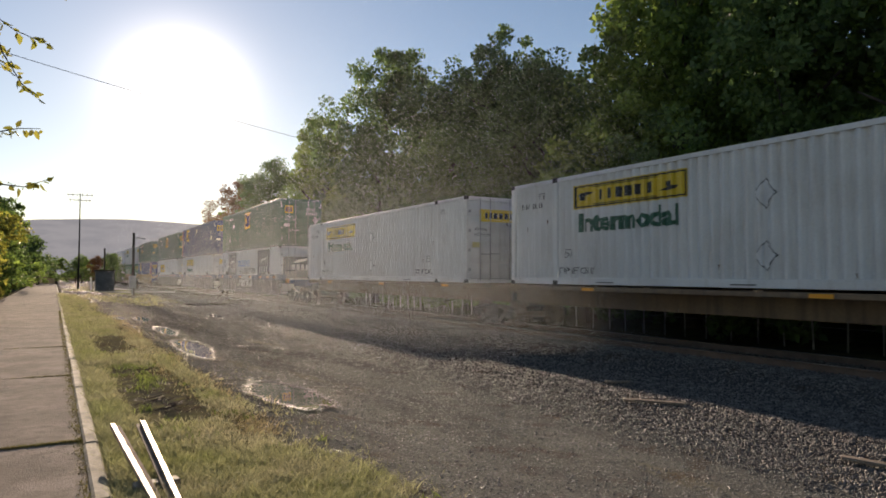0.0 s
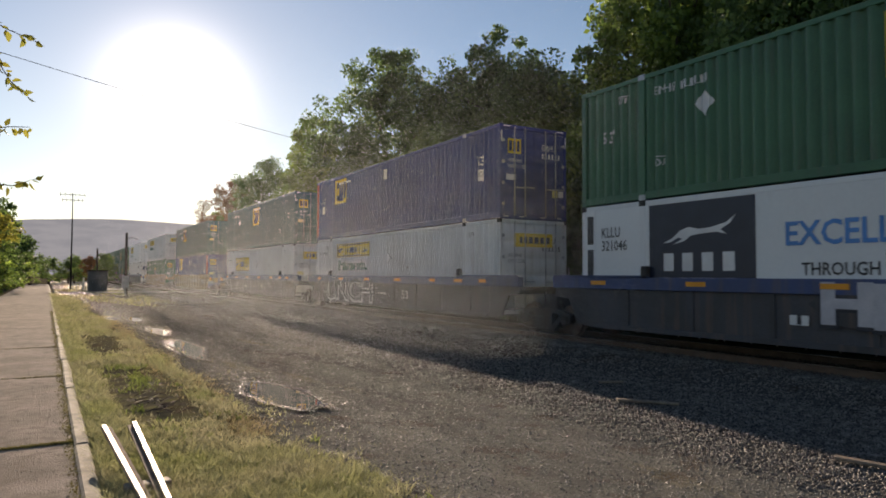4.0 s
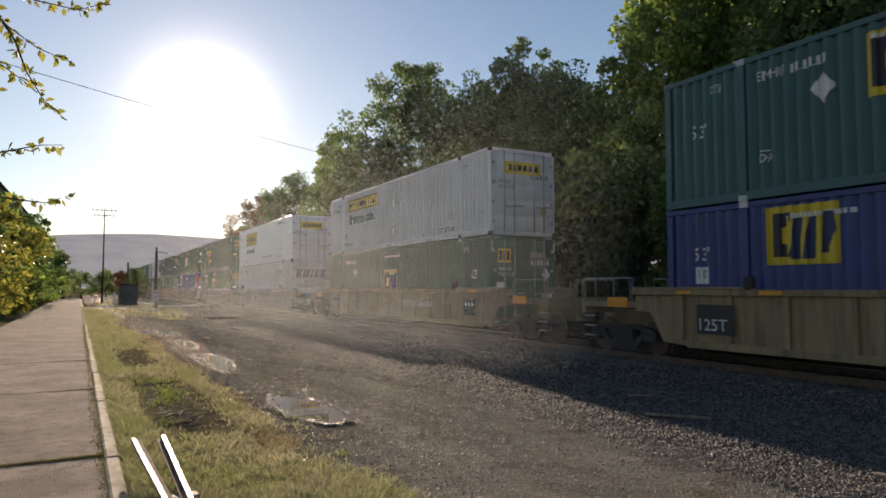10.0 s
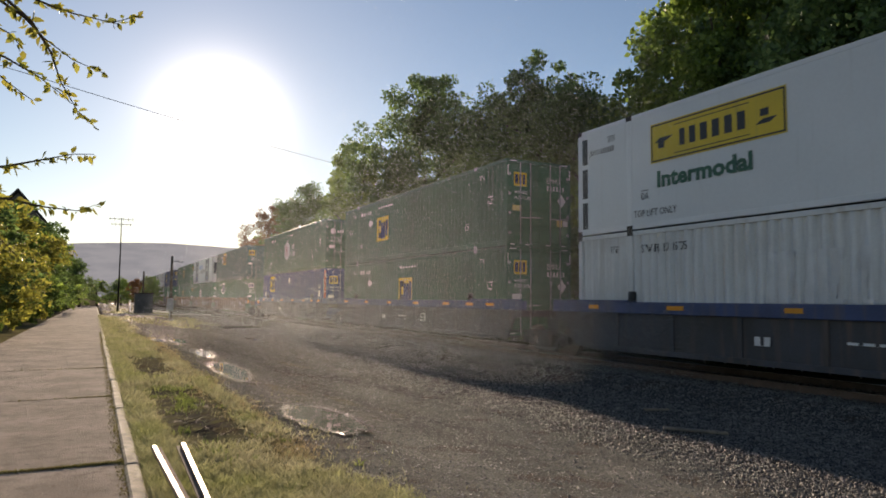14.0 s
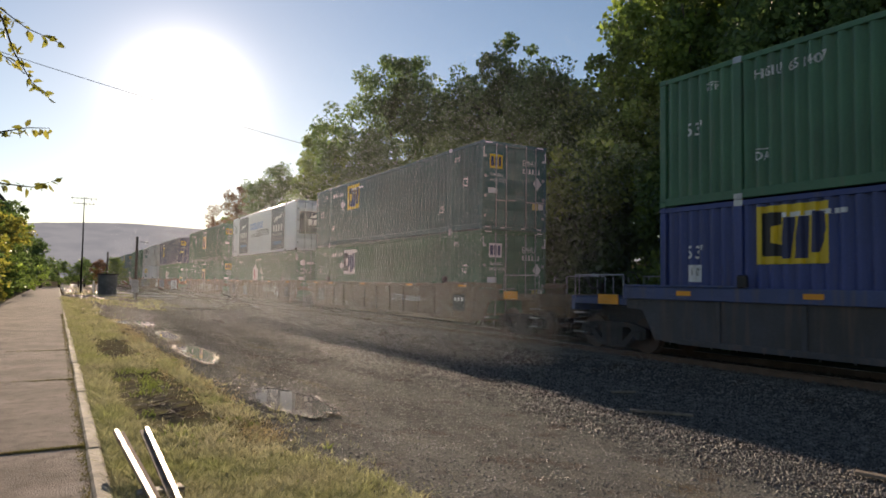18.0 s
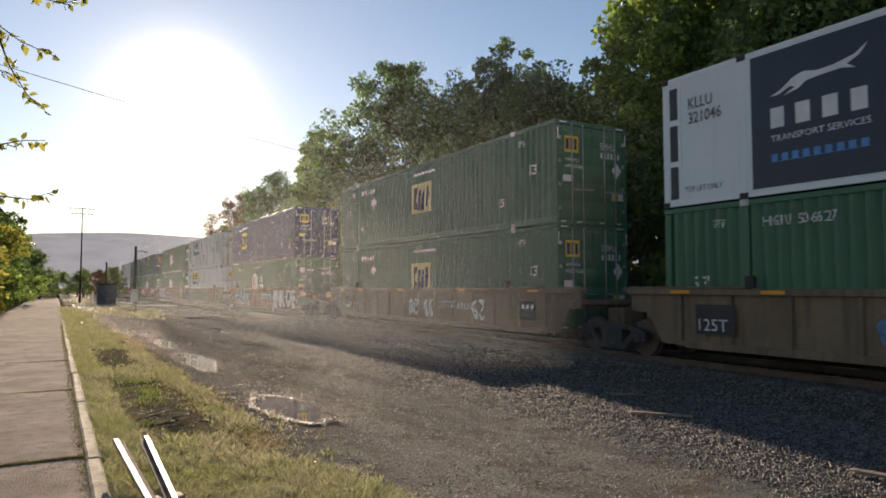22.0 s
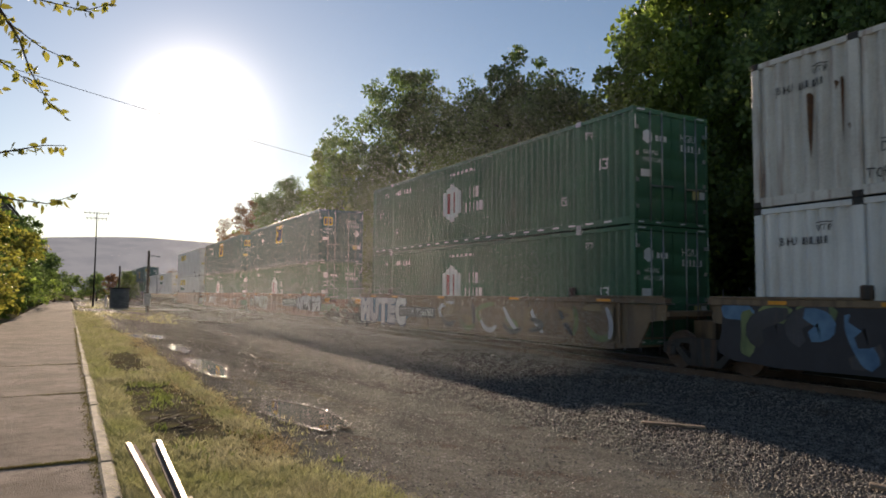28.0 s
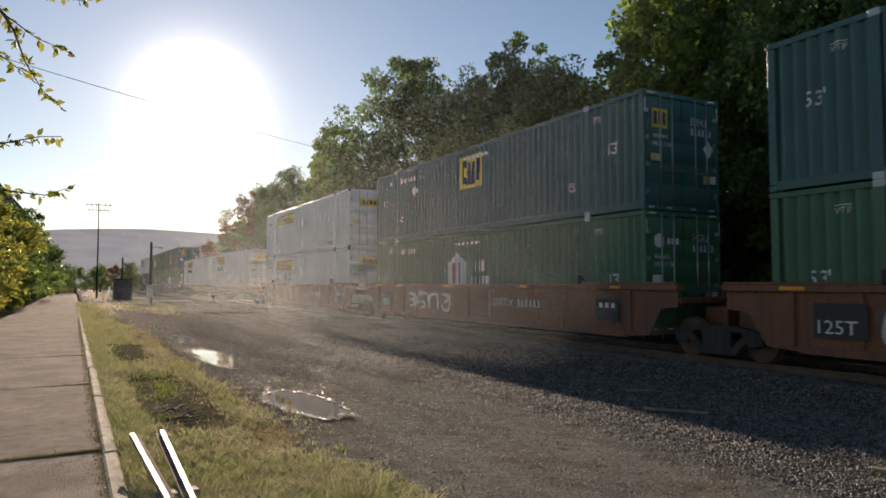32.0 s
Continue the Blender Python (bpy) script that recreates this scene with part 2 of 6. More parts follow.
    "straw": material("dry straw-coloured grass", (0.42, 0.34, 0.19), 0.7, 0.0, (0.33, 0.27, 0.15), 0.9, 5, 0.2, 0.0, 0.35, translucent=0.4, coords="World"),
    "weed": material("green weeds", (0.2, 0.25, 0.07), 0.55, 0.0, (0.16, 0.2, 0.05), 0.9, 5, 0.2, 0.0, 0.35, translucent=0.45, coords="World"),
    "leaf": material("green broad leaves", (0.135, 0.205, 0.065), 0.5, 0.0, (0.09, 0.155, 0.045), 0.4, 6, 0.2, 0.0, 0.45, translucent=0.55, coords="World"),
    # lighter leaf colour, also used to make darker crowns look sunlit
    "leafbright": material("fresh yellow green leaves, brightened as if sunlit", (0.22, 0.31, 0.065), 0.45, 0.0, (0.12, 0.19, 0.04), 0.5, 6, 0.2, 0.0, 0.4, translucent=0.58, coords="World"),
    "leafyellow": material("yellow tinged young leaves", (0.34, 0.31, 0.06), 0.4, 0.0, (0.2, 0.22, 0.045), 6, 30, 0.2, 0.0, 0.5, translucent=0.5, coords="World"),
    "leafred": material("reddish brown spring leaves", (0.20, 0.085, 0.035), 0.5, 0.0, (0.13, 0.08, 0.03), 0.5, 6, 0.2, 0.0, 0.4, translucent=0.45, coords="World"),
    "bark": material("grey brown bark", (0.085, 0.068, 0.052), 0.9, 0.0, (0.05, 0.04, 0.032), 3, 25, 0.5, 0.6),
    "twig": material("thin dark twig bark", (0.09, 0.06, 0.045), 0.8, 0.0, None, 6, 60, 0.3, 0.2),
    "timber": material("grey weathered timber", (0.27, 0.21, 0.15), 0.8, 0.0, (0.17, 0.13, 0.10), 2, 60, 0.5, 0.4, 0.1, (0.09, 0.07, 0.05), 0.5, 0.5),
    "poletimber": material("dark weathered pole timber", (0.10, 0.075, 0.055), 0.85, 0.0, None, 2, 40, 0.4, 0.3),
    "barpaint": material("weathered steel edge in a sunlit tone", (0.36, 0.3, 0.24), 0.42, 0.5, (0.2, 0.13, 0.09), 9, 60, 0.4, 0.2),
    "barrust": material("rusty steel flange in a shaded brown tone", (0.3, 0.21, 0.15), 0.8, 0.0, (0.18, 0.12, 0.085), 6, 60, 0.4, 0.2, specular=0.1),
    "shingle": material("dark roof shingle", (0.07, 0.062, 0.06), 0.85, 0.0, None, 3, 30, 0.4, 0.3, 0.1),
    "siding": material("brown grey house siding", (0.17, 0.15, 0.135), 0.7, 0.0, None, 2, 30, 0.2, 0.1),
    "cablemat": material("black overhead cable", (0.03, 0.03, 0.03), 0.6, 0.0, None, 3, 30, 0.2, 0.0),
    "fencepost": material("pale galvanised fence post", (0.5, 0.5, 0.5), 0.4, 0.6, None, 3, 40, 0.3, 0.05),
    "boxgrey": material("dull grey green cabinet paint", (0.15, 0.155, 0.145), 0.6, 0.0, None, 2, 30, 0.3, 0.05),
}


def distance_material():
    """A far ridge: bright haze is put into its colour, which glows by itself."""
    m = bpy.data.materials.new("blue grey wooded ridge glowing in a haze tone")
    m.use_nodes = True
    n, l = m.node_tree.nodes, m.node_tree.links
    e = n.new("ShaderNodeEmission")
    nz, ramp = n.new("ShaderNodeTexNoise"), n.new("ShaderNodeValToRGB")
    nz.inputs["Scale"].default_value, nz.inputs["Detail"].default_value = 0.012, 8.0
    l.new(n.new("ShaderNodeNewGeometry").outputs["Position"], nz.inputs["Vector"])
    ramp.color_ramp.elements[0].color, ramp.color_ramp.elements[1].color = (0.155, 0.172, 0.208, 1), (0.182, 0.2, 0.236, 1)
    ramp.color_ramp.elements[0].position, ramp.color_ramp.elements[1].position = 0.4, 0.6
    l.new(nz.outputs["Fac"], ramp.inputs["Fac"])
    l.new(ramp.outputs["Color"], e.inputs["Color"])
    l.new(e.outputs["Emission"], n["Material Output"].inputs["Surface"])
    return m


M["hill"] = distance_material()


def water_material():
    m = bpy.data.materials.new("muddy puddle water")
    m.use_nodes = True
    n, l = m.node_tree.nodes, m.node_tree.links
    b = n["Principled BSDF"]
    b.inputs["Base Color"].default_value = (0.12, 0.10, 0.082, 1)
    b.inputs["Roughness"].default_value, b.inputs["IOR"].default_value = 0.02, 1.33
    nz, bp = n.new("ShaderNodeTexNoise"), n.new("ShaderNodeBump")
    nz.inputs["Scale"].default_value = 9.0
    bp.inputs["Strength"].default_value, bp.inputs["Distance"].default_value = 0.04, 0.002
    l.new(nz.outputs["Fac"], bp.inputs["Height"])
    l.new(bp.outputs["Normal"], b.inputs["Normal"])
    return m


M["water"] = water_material()


def haze_mote_material():
    """Thin pale grains that pass the sun's light on, most of it forwards, to imitate dust haze and glare."""
    m = bpy.data.materials.new("pale motes for dust haze and glare")
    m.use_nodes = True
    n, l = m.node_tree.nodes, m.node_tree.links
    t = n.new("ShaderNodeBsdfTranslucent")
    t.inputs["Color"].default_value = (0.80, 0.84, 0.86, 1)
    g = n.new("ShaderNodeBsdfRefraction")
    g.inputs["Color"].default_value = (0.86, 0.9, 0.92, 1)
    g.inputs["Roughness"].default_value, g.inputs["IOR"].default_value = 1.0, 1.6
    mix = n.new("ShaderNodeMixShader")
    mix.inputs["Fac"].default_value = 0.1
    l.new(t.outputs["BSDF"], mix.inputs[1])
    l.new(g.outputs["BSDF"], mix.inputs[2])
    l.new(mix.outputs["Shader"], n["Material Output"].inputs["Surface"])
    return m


# for the motes that imitate dust haze and glare
M["dust"] = haze_mote_material()


def ground_material():
    """Compacted gravel lane, thin grass verge, grey ballast shoulder and dark woodland soil, told apart by where they lie."""
    m = bpy.data.materials.new("gravel, turf and soil")
    m.use_nodes = True
    n, l = m.node_tree.nodes, m.node_tree.links
    b = n["Principled BSDF"]
    pos = n.new("ShaderNodeNewGeometry").outputs["Position"]
    sep = n.new("ShaderNodeSeparateXYZ")
    l.new(pos, sep.inputs[0])

    def noise_tex(scale, detail=6.0, vector=pos):
        t = n.new("ShaderNodeTexNoise")
        t.inputs["Scale"].default_value, t.inputs["Detail"].default_value = scale, detail
        l.new(vector, t.inputs["Vector"])
        return t.outputs["Fac"]

    def maths(op, a, c):
        t = n.new("ShaderNodeMath")
        t.operation = op
        for i, v in enumerate((a, c)):
            if isinstance(v, (int, float)):
                t.inputs[i].default_value = v
            else:
                l.new(v, t.inputs[i])
        return t.outputs[0]

    def step(value, low, high):
        t = n.new("ShaderNodeMapRange")
        t.inputs["From Min"].default_value, t.inputs["From Max"].default_value = low, high
        l.new(value, t.inputs["Value"])
        return t.outputs["Result"]

    def blend(a, c, fac):
        t = n.new("ShaderNodeMix")
        t.data_type = "RGBA"
        for key, v in (("A", a), ("B", c)):
            if isinstance(v, tuple):
                t.inputs[key].default_value = (*v, 1)
            else:
                l.new(v, t.inputs[key])
        l.new(fac, t.inputs["Factor"])
        return t.outputs["Result"]

    stretch = n.new("ShaderNodeMapping")
    stretch.inputs["Scale"].default_value = (1.0, 0.22, 1.0)
    l.new(pos, stretch.inputs["Vector"])
    x = maths("ADD", sep.outputs["X"], maths("SUBTRACT", noise_tex(0.9), 0.5))
    gravel = blend((0.108, 0.104, 0.09), (0.235, 0.226, 0.197), step(noise_tex(38.0), 0.35, 0.65))
    gravel = blend(gravel, (0.117, 0.112, 0.098), step(noise_tex(0.8, 5.0, stretch.outputs["Vector"]), 0.48, 0.66))
    gravel = blend(gravel, (0.19, 0.165, 0.11), step(noise_tex(1.1, 5.0, stretch.outputs["Vector"]), 0.62, 0.75))
    turf = blend((0.13, 0.125, 0.06), (0.16, 0.14, 0.08), step(noise_tex(3.0), 0.4, 0.6))
    turf = blend(turf, (0.07, 0.062, 0.054), step(noise_tex(0.9), 0.56, 0.68))
    bal = blend((0.04, 0.038, 0.036), (0.11, 0.105, 0.10), step(noise_tex(24.0), 0.35, 0.65))
    soil = blend((0.04, 0.035, 0.022), (0.07, 0.065, 0.03), step(noise_tex(2.0), 0.4, 0.6))
    col = blend(turf, gravel, step(x, 1.75, 2.25))
    for px, py, rx, ry in ((1.25, 10.6, 0.5, 2.7), (1.2, 17.5, 0.4, 2.6)):
        ex = maths("POWER", maths("DIVIDE", maths("SUBTRACT", x, px), rx), 2.0)
        ey = maths("POWER", maths("DIVIDE", maths("SUBTRACT", sep.outputs["Y"], py), ry), 2.0)
        spot = maths("SUBTRACT", 1.3, maths("ADD", ex, ey))
        col = blend(col, (0.085, 0.078, 0.066), maths("MULTIPLY", step(spot, 0.0, 1.0), step(noise_tex(5.0), 0.35, 0.6)))
    col = blend(col, bal, step(x, 6.6, 7.8))
    col = blend(col, soil, step(x, 15.6, 16.6))
    far = blend((0.07, 0.06, 0.05), (0.13, 0.12, 0.065), step(noise_tex(0.35), 0.45, 0.6))
    col = blend(col, far, step(maths("ADD", sep.outputs["Y"], maths("MULTIPLY", noise_tex(0.2), 20.0)), 48.0, 66.0))
    litter = step(noise_tex(1.6, 4.0), 0.56, 0.66)
    col = blend(col, (0.085, 0.055, 0.035), maths("MULTIPLY", litter, 0.5))
    l.new(col, b.inputs["Base Color"])
    b.inputs["Roughness"].default_value = 0.95
    b.inputs["Specular IOR Level"].default_value = 0.0
    bp = n.new("ShaderNodeBump")
    bp.inputs["Strength"].default_value, bp.inputs["Distance"].default_value = 0.7, 0.02
    l.new(maths("ADD", noise_tex(55.0, 3.0), maths("MULTIPLY", noise_tex(17.0, 3.0), 0.5)), bp.inputs["Height"])
    l.new(bp.outputs["Normal"], b.inputs["Normal"])
    return m


M["ground"] = ground_material()


# ---- building blocks ----
def link_mesh(name, mesh, mat=None, parent=None, label="", at=None):
    ob = new(name, mesh)
    if mat is not None:
        if not mesh.materials:
            mesh.materials.append(None)
        ob.material_slots[0].link = "OBJECT"
        ob.material_slots[0].material = M[mat]
    if parent is not None:
        ob.parent = parent
    if at is not None:
        ob.matrix_basis = at
    if label:
        ob["label"] = label
    return ob


def finish(bm, name="mesh", smooth=False):
    me = bpy.data.meshes.new(name)
    bm.normal_update()
    bm.to_mesh(me)
    bm.free()
    if smooth:
        me.polygons.foreach_set("use_smooth", [True] * len(me.polygons))
    return me


def fast_mesh(name, verts, faces, smooth=False):
    """A mesh from arrays: faces all with the same number of corners."""
    me = bpy.data.meshes.new(name)
    verts, faces = np.asarray(verts, dtype=np.float32), np.asarray(faces, dtype=np.int32)
    k = faces.shape[1]
    me.vertices.add(len(verts))
    me.vertices.foreach_set("co", verts.ravel())
    me.loops.add(faces.size)
    me.loops.foreach_set("vertex_index", faces.ravel())
    me.polygons.add(len(faces))
    me.polygons.foreach_set("loop_start", np.arange(0, faces.size, k, dtype=np.int32))
    if smooth:
        me.polygons.foreach_set("use_smooth", np.ones(len(faces), dtype=bool))
    me.update(calc_edges=True)
    return me


def add_box(bm, x0, x1, y0, y1, z0, z1, bevel=0.0):
    r = bmesh.ops.create_cube(bm, size=1.0)
    vs = r["verts"]
    for v in vs:
        v.co = Vector((x0 + (v.co.x + 0.5) * (x1 - x0), y0 + (v.co.y + 0.5) * (y1 - y0), z0 + (v.co.z + 0.5) * (z1 - z0)))
    if bevel:
        es = list({e for v in vs for e in v.link_edges})
        bmesh.ops.bevel(bm, geom=es, offset=bevel, segments=1, affect="EDGES")


def add_tube(bm, pts, radii, sides=8):
    """A round bar through the points; radii one for all or one each."""
    if isinstance(radii, (int, float)):
        radii = [radii] * len(pts)
    rings = []
    for i, p in enumerate(pts):
        d = (Vector(pts[min(i + 1, len(pts) - 1)]) - Vector(pts[max(i - 1, 0)])).normalized()
        a = d.orthogonal().normalized() if i == 0 else (rings_axis - d * rings_axis.dot(d)).normalized()
        rings_axis = a
        b = d.cross(a)
        rings.append([bm.verts.new(Vector(p) + (a * math.cos(2 * math.pi * k / sides) + b * math.sin(2 * math.pi * k / sides)) * radii[i]) for k in range(sides)])
    for r0, r1 in zip(rings, rings[1:]):
        for k in range(sides):
            bm.faces.new((r0[k], r0[(k + 1) % sides], r1[(k + 1) % sides], r1[k]))
    bm.faces.new(rings[0][::-1])
    bm.faces.new(rings[-1])


CACHE = {}


def box_mesh(*dims, bevel=0.0):
    key = ("box", bevel, *(round(d, 4) for d in dims))
    if key not in CACHE:
        bm = bmesh.new()
        add_box(bm, *dims, bevel=bevel)
        CACHE[key] = finish(bm, "box")
    return CACHE[key]


def tube_mesh(key, pts, radii, sides=8):
    if key not in CACHE:
        bm = bmesh.new()
        add_tube(bm, pts, radii, sides)
        CACHE[key] = finish(bm, "tube", True)
    return CACHE[key]


def thing(name, label, category, group="", kind=""):
    return tagged(new(name), label, category, group, kind)


# ---- ground ----
def ground_z(x, y):
    """Level beside the kerb, a shallow fall towards the track, a ballast bed under it, and a low bank beyond."""
    def s(v, a, b):
        u = min(max((v - a) / (b - a), 0.0), 1.0)
        return u * u * (3 - 2 * u)
    z = -0.05 - 0.40 * s(x, 1.6, 6.5)
    z += 0.27 * s(x, 10.4, 11.5) - 0.10 * s(x, 14.8, 15.8) + 4.0 * s(x, 17.5, 45.0)
    z += 0.02 * s(-x, 2.5, 4.0)
    if y > 120:
        z = z + (-0.1 - z) * s(y, 120, 260)
    return z


def build_ground():
    xs = [-2500, -900, -300, -120, -60, -30, -16, -9, -6, -4, -3.2] + [i * 0.09 - 2.9 for i in range(0, 170)] + [12.6, 13.1, 13.6, 14.2, 14.8, 15.3, 15.8, 16.4, 17, 18, 19.5, 21, 24, 28, 34, 45, 70, 140, 320, 900, 2500]
    ys = [-300, -80, -30, -14, -7, -3, 0, 2] + [2.6 + i * 0.11 for i in range(110)]
    while ys[-1] < 3000:
        ys.append(ys[-1] * 1.035 + 0.02)
    verts, faces = [], []
    for y in ys:
        for x in xs:
            z = ground_z(x, y)
            if 0.45 < x < 12 and y < 60:
                z += 0.022 * noise.noise((x * 1.1, y * 0.5, 0)) + 0.012 * noise.noise((x * 4.0, y * 3.0, 3))
            if -2.76 < x < 0.3 and y > -13:
                z = -0.12
            verts.append((x, y, z))
    w = len(xs)
    for j in range(len(ys) - 1):
        for i in range(w - 1):
            faces.append((j * w + i, j * w + i + 1, (j + 1) * w + i + 1, (j + 1) * w + i))
    return tagged(link_mesh("ground", fast_mesh("ground", verts, faces, True), "ground"), "gravel lane with thin grass verge falling to the railway", "ground", kind="structure")


build_ground()


# ---- containers ----
LENGTH, WIDE, HIGH, LIFT = 16.15, 2.6, 2.9, 2.04
PERIOD, DEPTH = 0.272, 0.068


def corr(y):
    """How far the corrugated wall lies behind its outer plane, y metres from the end."""
    u = (y / PERIOD) % 1.0
    if u < 0.38:
        return 0.0
    if u < 0.5:
        return DEPTH * (u - 0.38) / 0.12
    if u < 0.88:
        return DEPTH
    return DEPTH * (1.0 - u) / 0.12


def breaks(y0, y1):
    out = []
    k = math.floor(y0 / PERIOD)
    while k * PERIOD < y1:
        out += [k * PERIOD + u * PERIOD for u in (0.0, 0.38, 0.5, 0.88)]
        k += 1
    return [y for y in out if y0 + 0.002 < y < y1 - 0.002]


def corrugated_mesh(y0, y1, z0, z1):
    key = ("corr", y0, y1, z0, z1)
    if key not in CACHE:
        ys = [y0, *breaks(y0, y1), y1]
        verts = [(corr(y), y, z) for y in ys for z in (z0, z1)]
        verts += [(DEPTH + 0.03, y, z) for y in (y0, y1) for z in (z0, z1)]
        faces = [(2 * i, 2 * i + 1, 2 * i + 3, 2 * i + 2) for i in range(len(ys) - 1)]
        b = 2 * len(ys)
        faces.append((b, b + 2, b + 3, b + 1))
        CACHE[key] = fast_mesh("corrugated wall", verts, faces)
    return CACHE[key]


def glyphs(text, bold=0.0):
    """The built-in font's letters as flat polygons, one unit of capital height."""
    key = ("text", text, bold)
    if key not in CACHE:
        cu = bpy.data.curves.new("letters", "FONT")
        cu.body, cu.resolution_u, cu.offset = text, 2, bold
        ob = bpy.data.objects.new("letters", cu)
        me = ob.to_mesh()
        vs = [(v.co.x / 0.69, v.co.y / 0.69) for v in me.vertices]
        fs = [tuple(p.vertices) for p in me.polygons]
        ob.to_mesh_clear()
        bpy.data.objects.remove(ob)
        x0 = min(v[0] for v in vs)
        CACHE[key] = ([(a - x0, b) for a, b in vs], fs)
    return CACHE[key]


def flat_shape(polys):
    vs, fs = [], []
    for p in polys:
        fs.append(tuple(range(len(vs), len(vs) + len(p))))
        vs += p
    return vs, fs


def rect(a, b, w, h, slant=0.0):
    return [(a, b), (a + w, b), (a + w + slant, b + h), (a + slant, b + h)]


def decal(name, shape, mat, parent, left, low, size=1.0, wide=None, wall="flat", proud=0.004, label=""):
    """Paint on a side (read from left to right towards the leading end) or on an end; shape in its own units, scaled by size."""
    vs, fs = shape
    sx = size if wide is None else wide / max(v[0] for v in vs)
    bm = bmesh.new()
    bv = [bm.verts.new((v[0] * sx, v[1] * size, 0)) for v in vs]
    for f in fs:
        try:
            bm.faces.new([bv[i] for i in f])
        except ValueError:
            pass
    if wall == "corrugated":
        span = max(v[0] for v in vs) * sx
        for y in breaks(left - span, left):
            bmesh.ops.bisect_plane(bm, geom=bm.verts[:] + bm.edges[:] + bm.faces[:], plane_co=(left - y, 0, 0), plane_no=(1, 0, 0))
    for v in bm.verts:
        a, b = v.co.x, v.co.y
        if wall == "end":
            v.co = Vector((left + a, -proud, low + b))
        else:
            v.co = Vector((-proud + (corr(left - a) if wall == "corrugated" else 0.0), left - a, low + b))
    bm.normal_update()
    want = Vector((0, -1, 0)) if wall == "end" else Vector((-1, 0, 0))
    for f in bm.faces:
        if f.normal.dot(want) < 0:
            f.normal_flip()
    return link_mesh(name, finish(bm, name), mat, parent, label)


def bars(widths, gap=0.25, h=1.0, slant=0.0):
    """A row of plain bars in place of writing."""
    ring, a, base = [(0.0, 0.0)], 0.0, h * 0.07
    for k, w in enumerate(widths):
        s0 = slant * 0.07
        ring += [(a + s0, base)] if k else []
        ring += [(a + slant, h), (a + w + slant, h), (a + w + s0, base)]
        a += w + gap
    ring.append((a - gap, 0.0))
    return flat_shape([ring])


def bar_row(widths, gap, h, mat, parent, left, low, wall="flat", proud=0.004):
    """Plain bars, each a part of its own, in place of a name."""
    for w in widths:
        decal("inscription_bar", flat_shape([rect(0, 0, w, h)]), mat, parent, left, low, wall=wall, proud=proud)
        left -= w + gap


def hexagon(w, h):
    return flat_shape([[(0, h * 0.22), (w * 0.5, 0), (w, h * 0.22), (w, h * 0.78), (w * 0.5, h), (0, h * 0.78)]])


def ring_rect(w, h, t):
    return flat_shape([rect(0, 0, w, t), rect(0, h - t, w, t), rect(0, t, t, h - 2 * t), rect(w - t, t, t, h - 2 * t)])


def logo_square(ob, left, low, wall, pale=False, w=1.42, h=1.12):
    p = decal("logo_panel", flat_shape([rect(0, 0, w, h)]), "decalwhite" if pale == "white" else ("fadedyellow" if pale else "yellow"), ob, left, low, wall=wall)
    k = h / 1.12
    decal("logo_mark", flat_shape([[(0, 0), (0.42, 0), (0.42, 0.2), (0.2, 0.26), (0.2, 0.56), (0.42, 0.62), (0.42, 0.84), (0, 0.84)]]), "black", p, left - 0.1, low + 0.15 * k, k, wall=wall, proud=0.008)
    decal("logo_mark", flat_shape([[(0, 0), (0.16, 0), (0.28, 0.78), (0.06, 0.78)], [(0.24, 0), (0.5, 0), (0.54, 0.78), (0.36, 0.78)], [(0.6, 0.1), (0.72, 0.1), (0.88, 0.5), (0.86, 0.84), (0.62, 0.86)]]), "decalblue", p, left - 0.5, low + 0.1 * k, k, wall=wall, proud=0.008)


def logo_banner(ob, left, low, wall, mat="yellow", w=3.66, h=0.62, word=True, short=False):
    if mat:
        p = decal("logo_panel", flat_shape([rect(0, 0, w, h)]), mat, ob, left, low, wall=wall)
    else:
        p = ob
    decal("panel_border", ring_rect(w - 0.06, h - 0.06, 0.035), "black", p, left - 0.03, low + 0.03, wall=wall, proud=0.008)
    s = h / 0.98
    bar_row([0.16, 0.18, 0.2, 0.2, 0.2, 0.2], 0.13, 0.4 * s, "black", p, left - w * 0.25, low + 0.29 * s, wall, 0.008)
    decal("scroll", flat_shape([rect(0.12, 0.5 * s, 0.4, 0.1, 0.2), rect(0.25, 0.34 * s, 0.2, 0.16 * s), rect(w - 0.72, 0.3 * s, 0.34, 0.1, 0.18), rect(w - 0.6, 0.46 * s, 0.2, 0.16 * s), rect(0.75, 0.13 * s, w - 1.6, 0.02), rect(0.75, 0.82 * s, w - 1.6, 0.02)]), "black", p, left, low, wall=wall, proud=0.008)
    if word:
        decal("lettering", glyphs("Intermodal", 0.04), "decalgreen", ob, left - 0.2, low - 0.58, 0.44 if w < 3 or not short else 0.36, 2.66 if short else 3.25, wall=wall, proud=0.006)


def logo_hexagon(ob, left, low, wall, h=1.38, cut=0.0):
    p = decal("logo_shape", hexagon(1.2, h), "decalwhite", ob, left, low, wall=wall)
    decal("logo_mark", flat_shape([rect(0, 0, 0.22, 0.72), rect(0.34, 0, 0.22, 0.72)]), "decalred", p, left - 0.32, low + h / 2 - 0.36, wall=wall, proud=0.008)
    bar_row([0.14, 0.14, 0.14], 0.1, 0.36, "decalwhite", ob, left - 1.78, low + h / 2 + 0.04, wall)
    bar_row([0.14] * 5, 0.1, 0.32, "decalwhite", ob, left - 1.55, low + h / 2 - 0.43, wall)


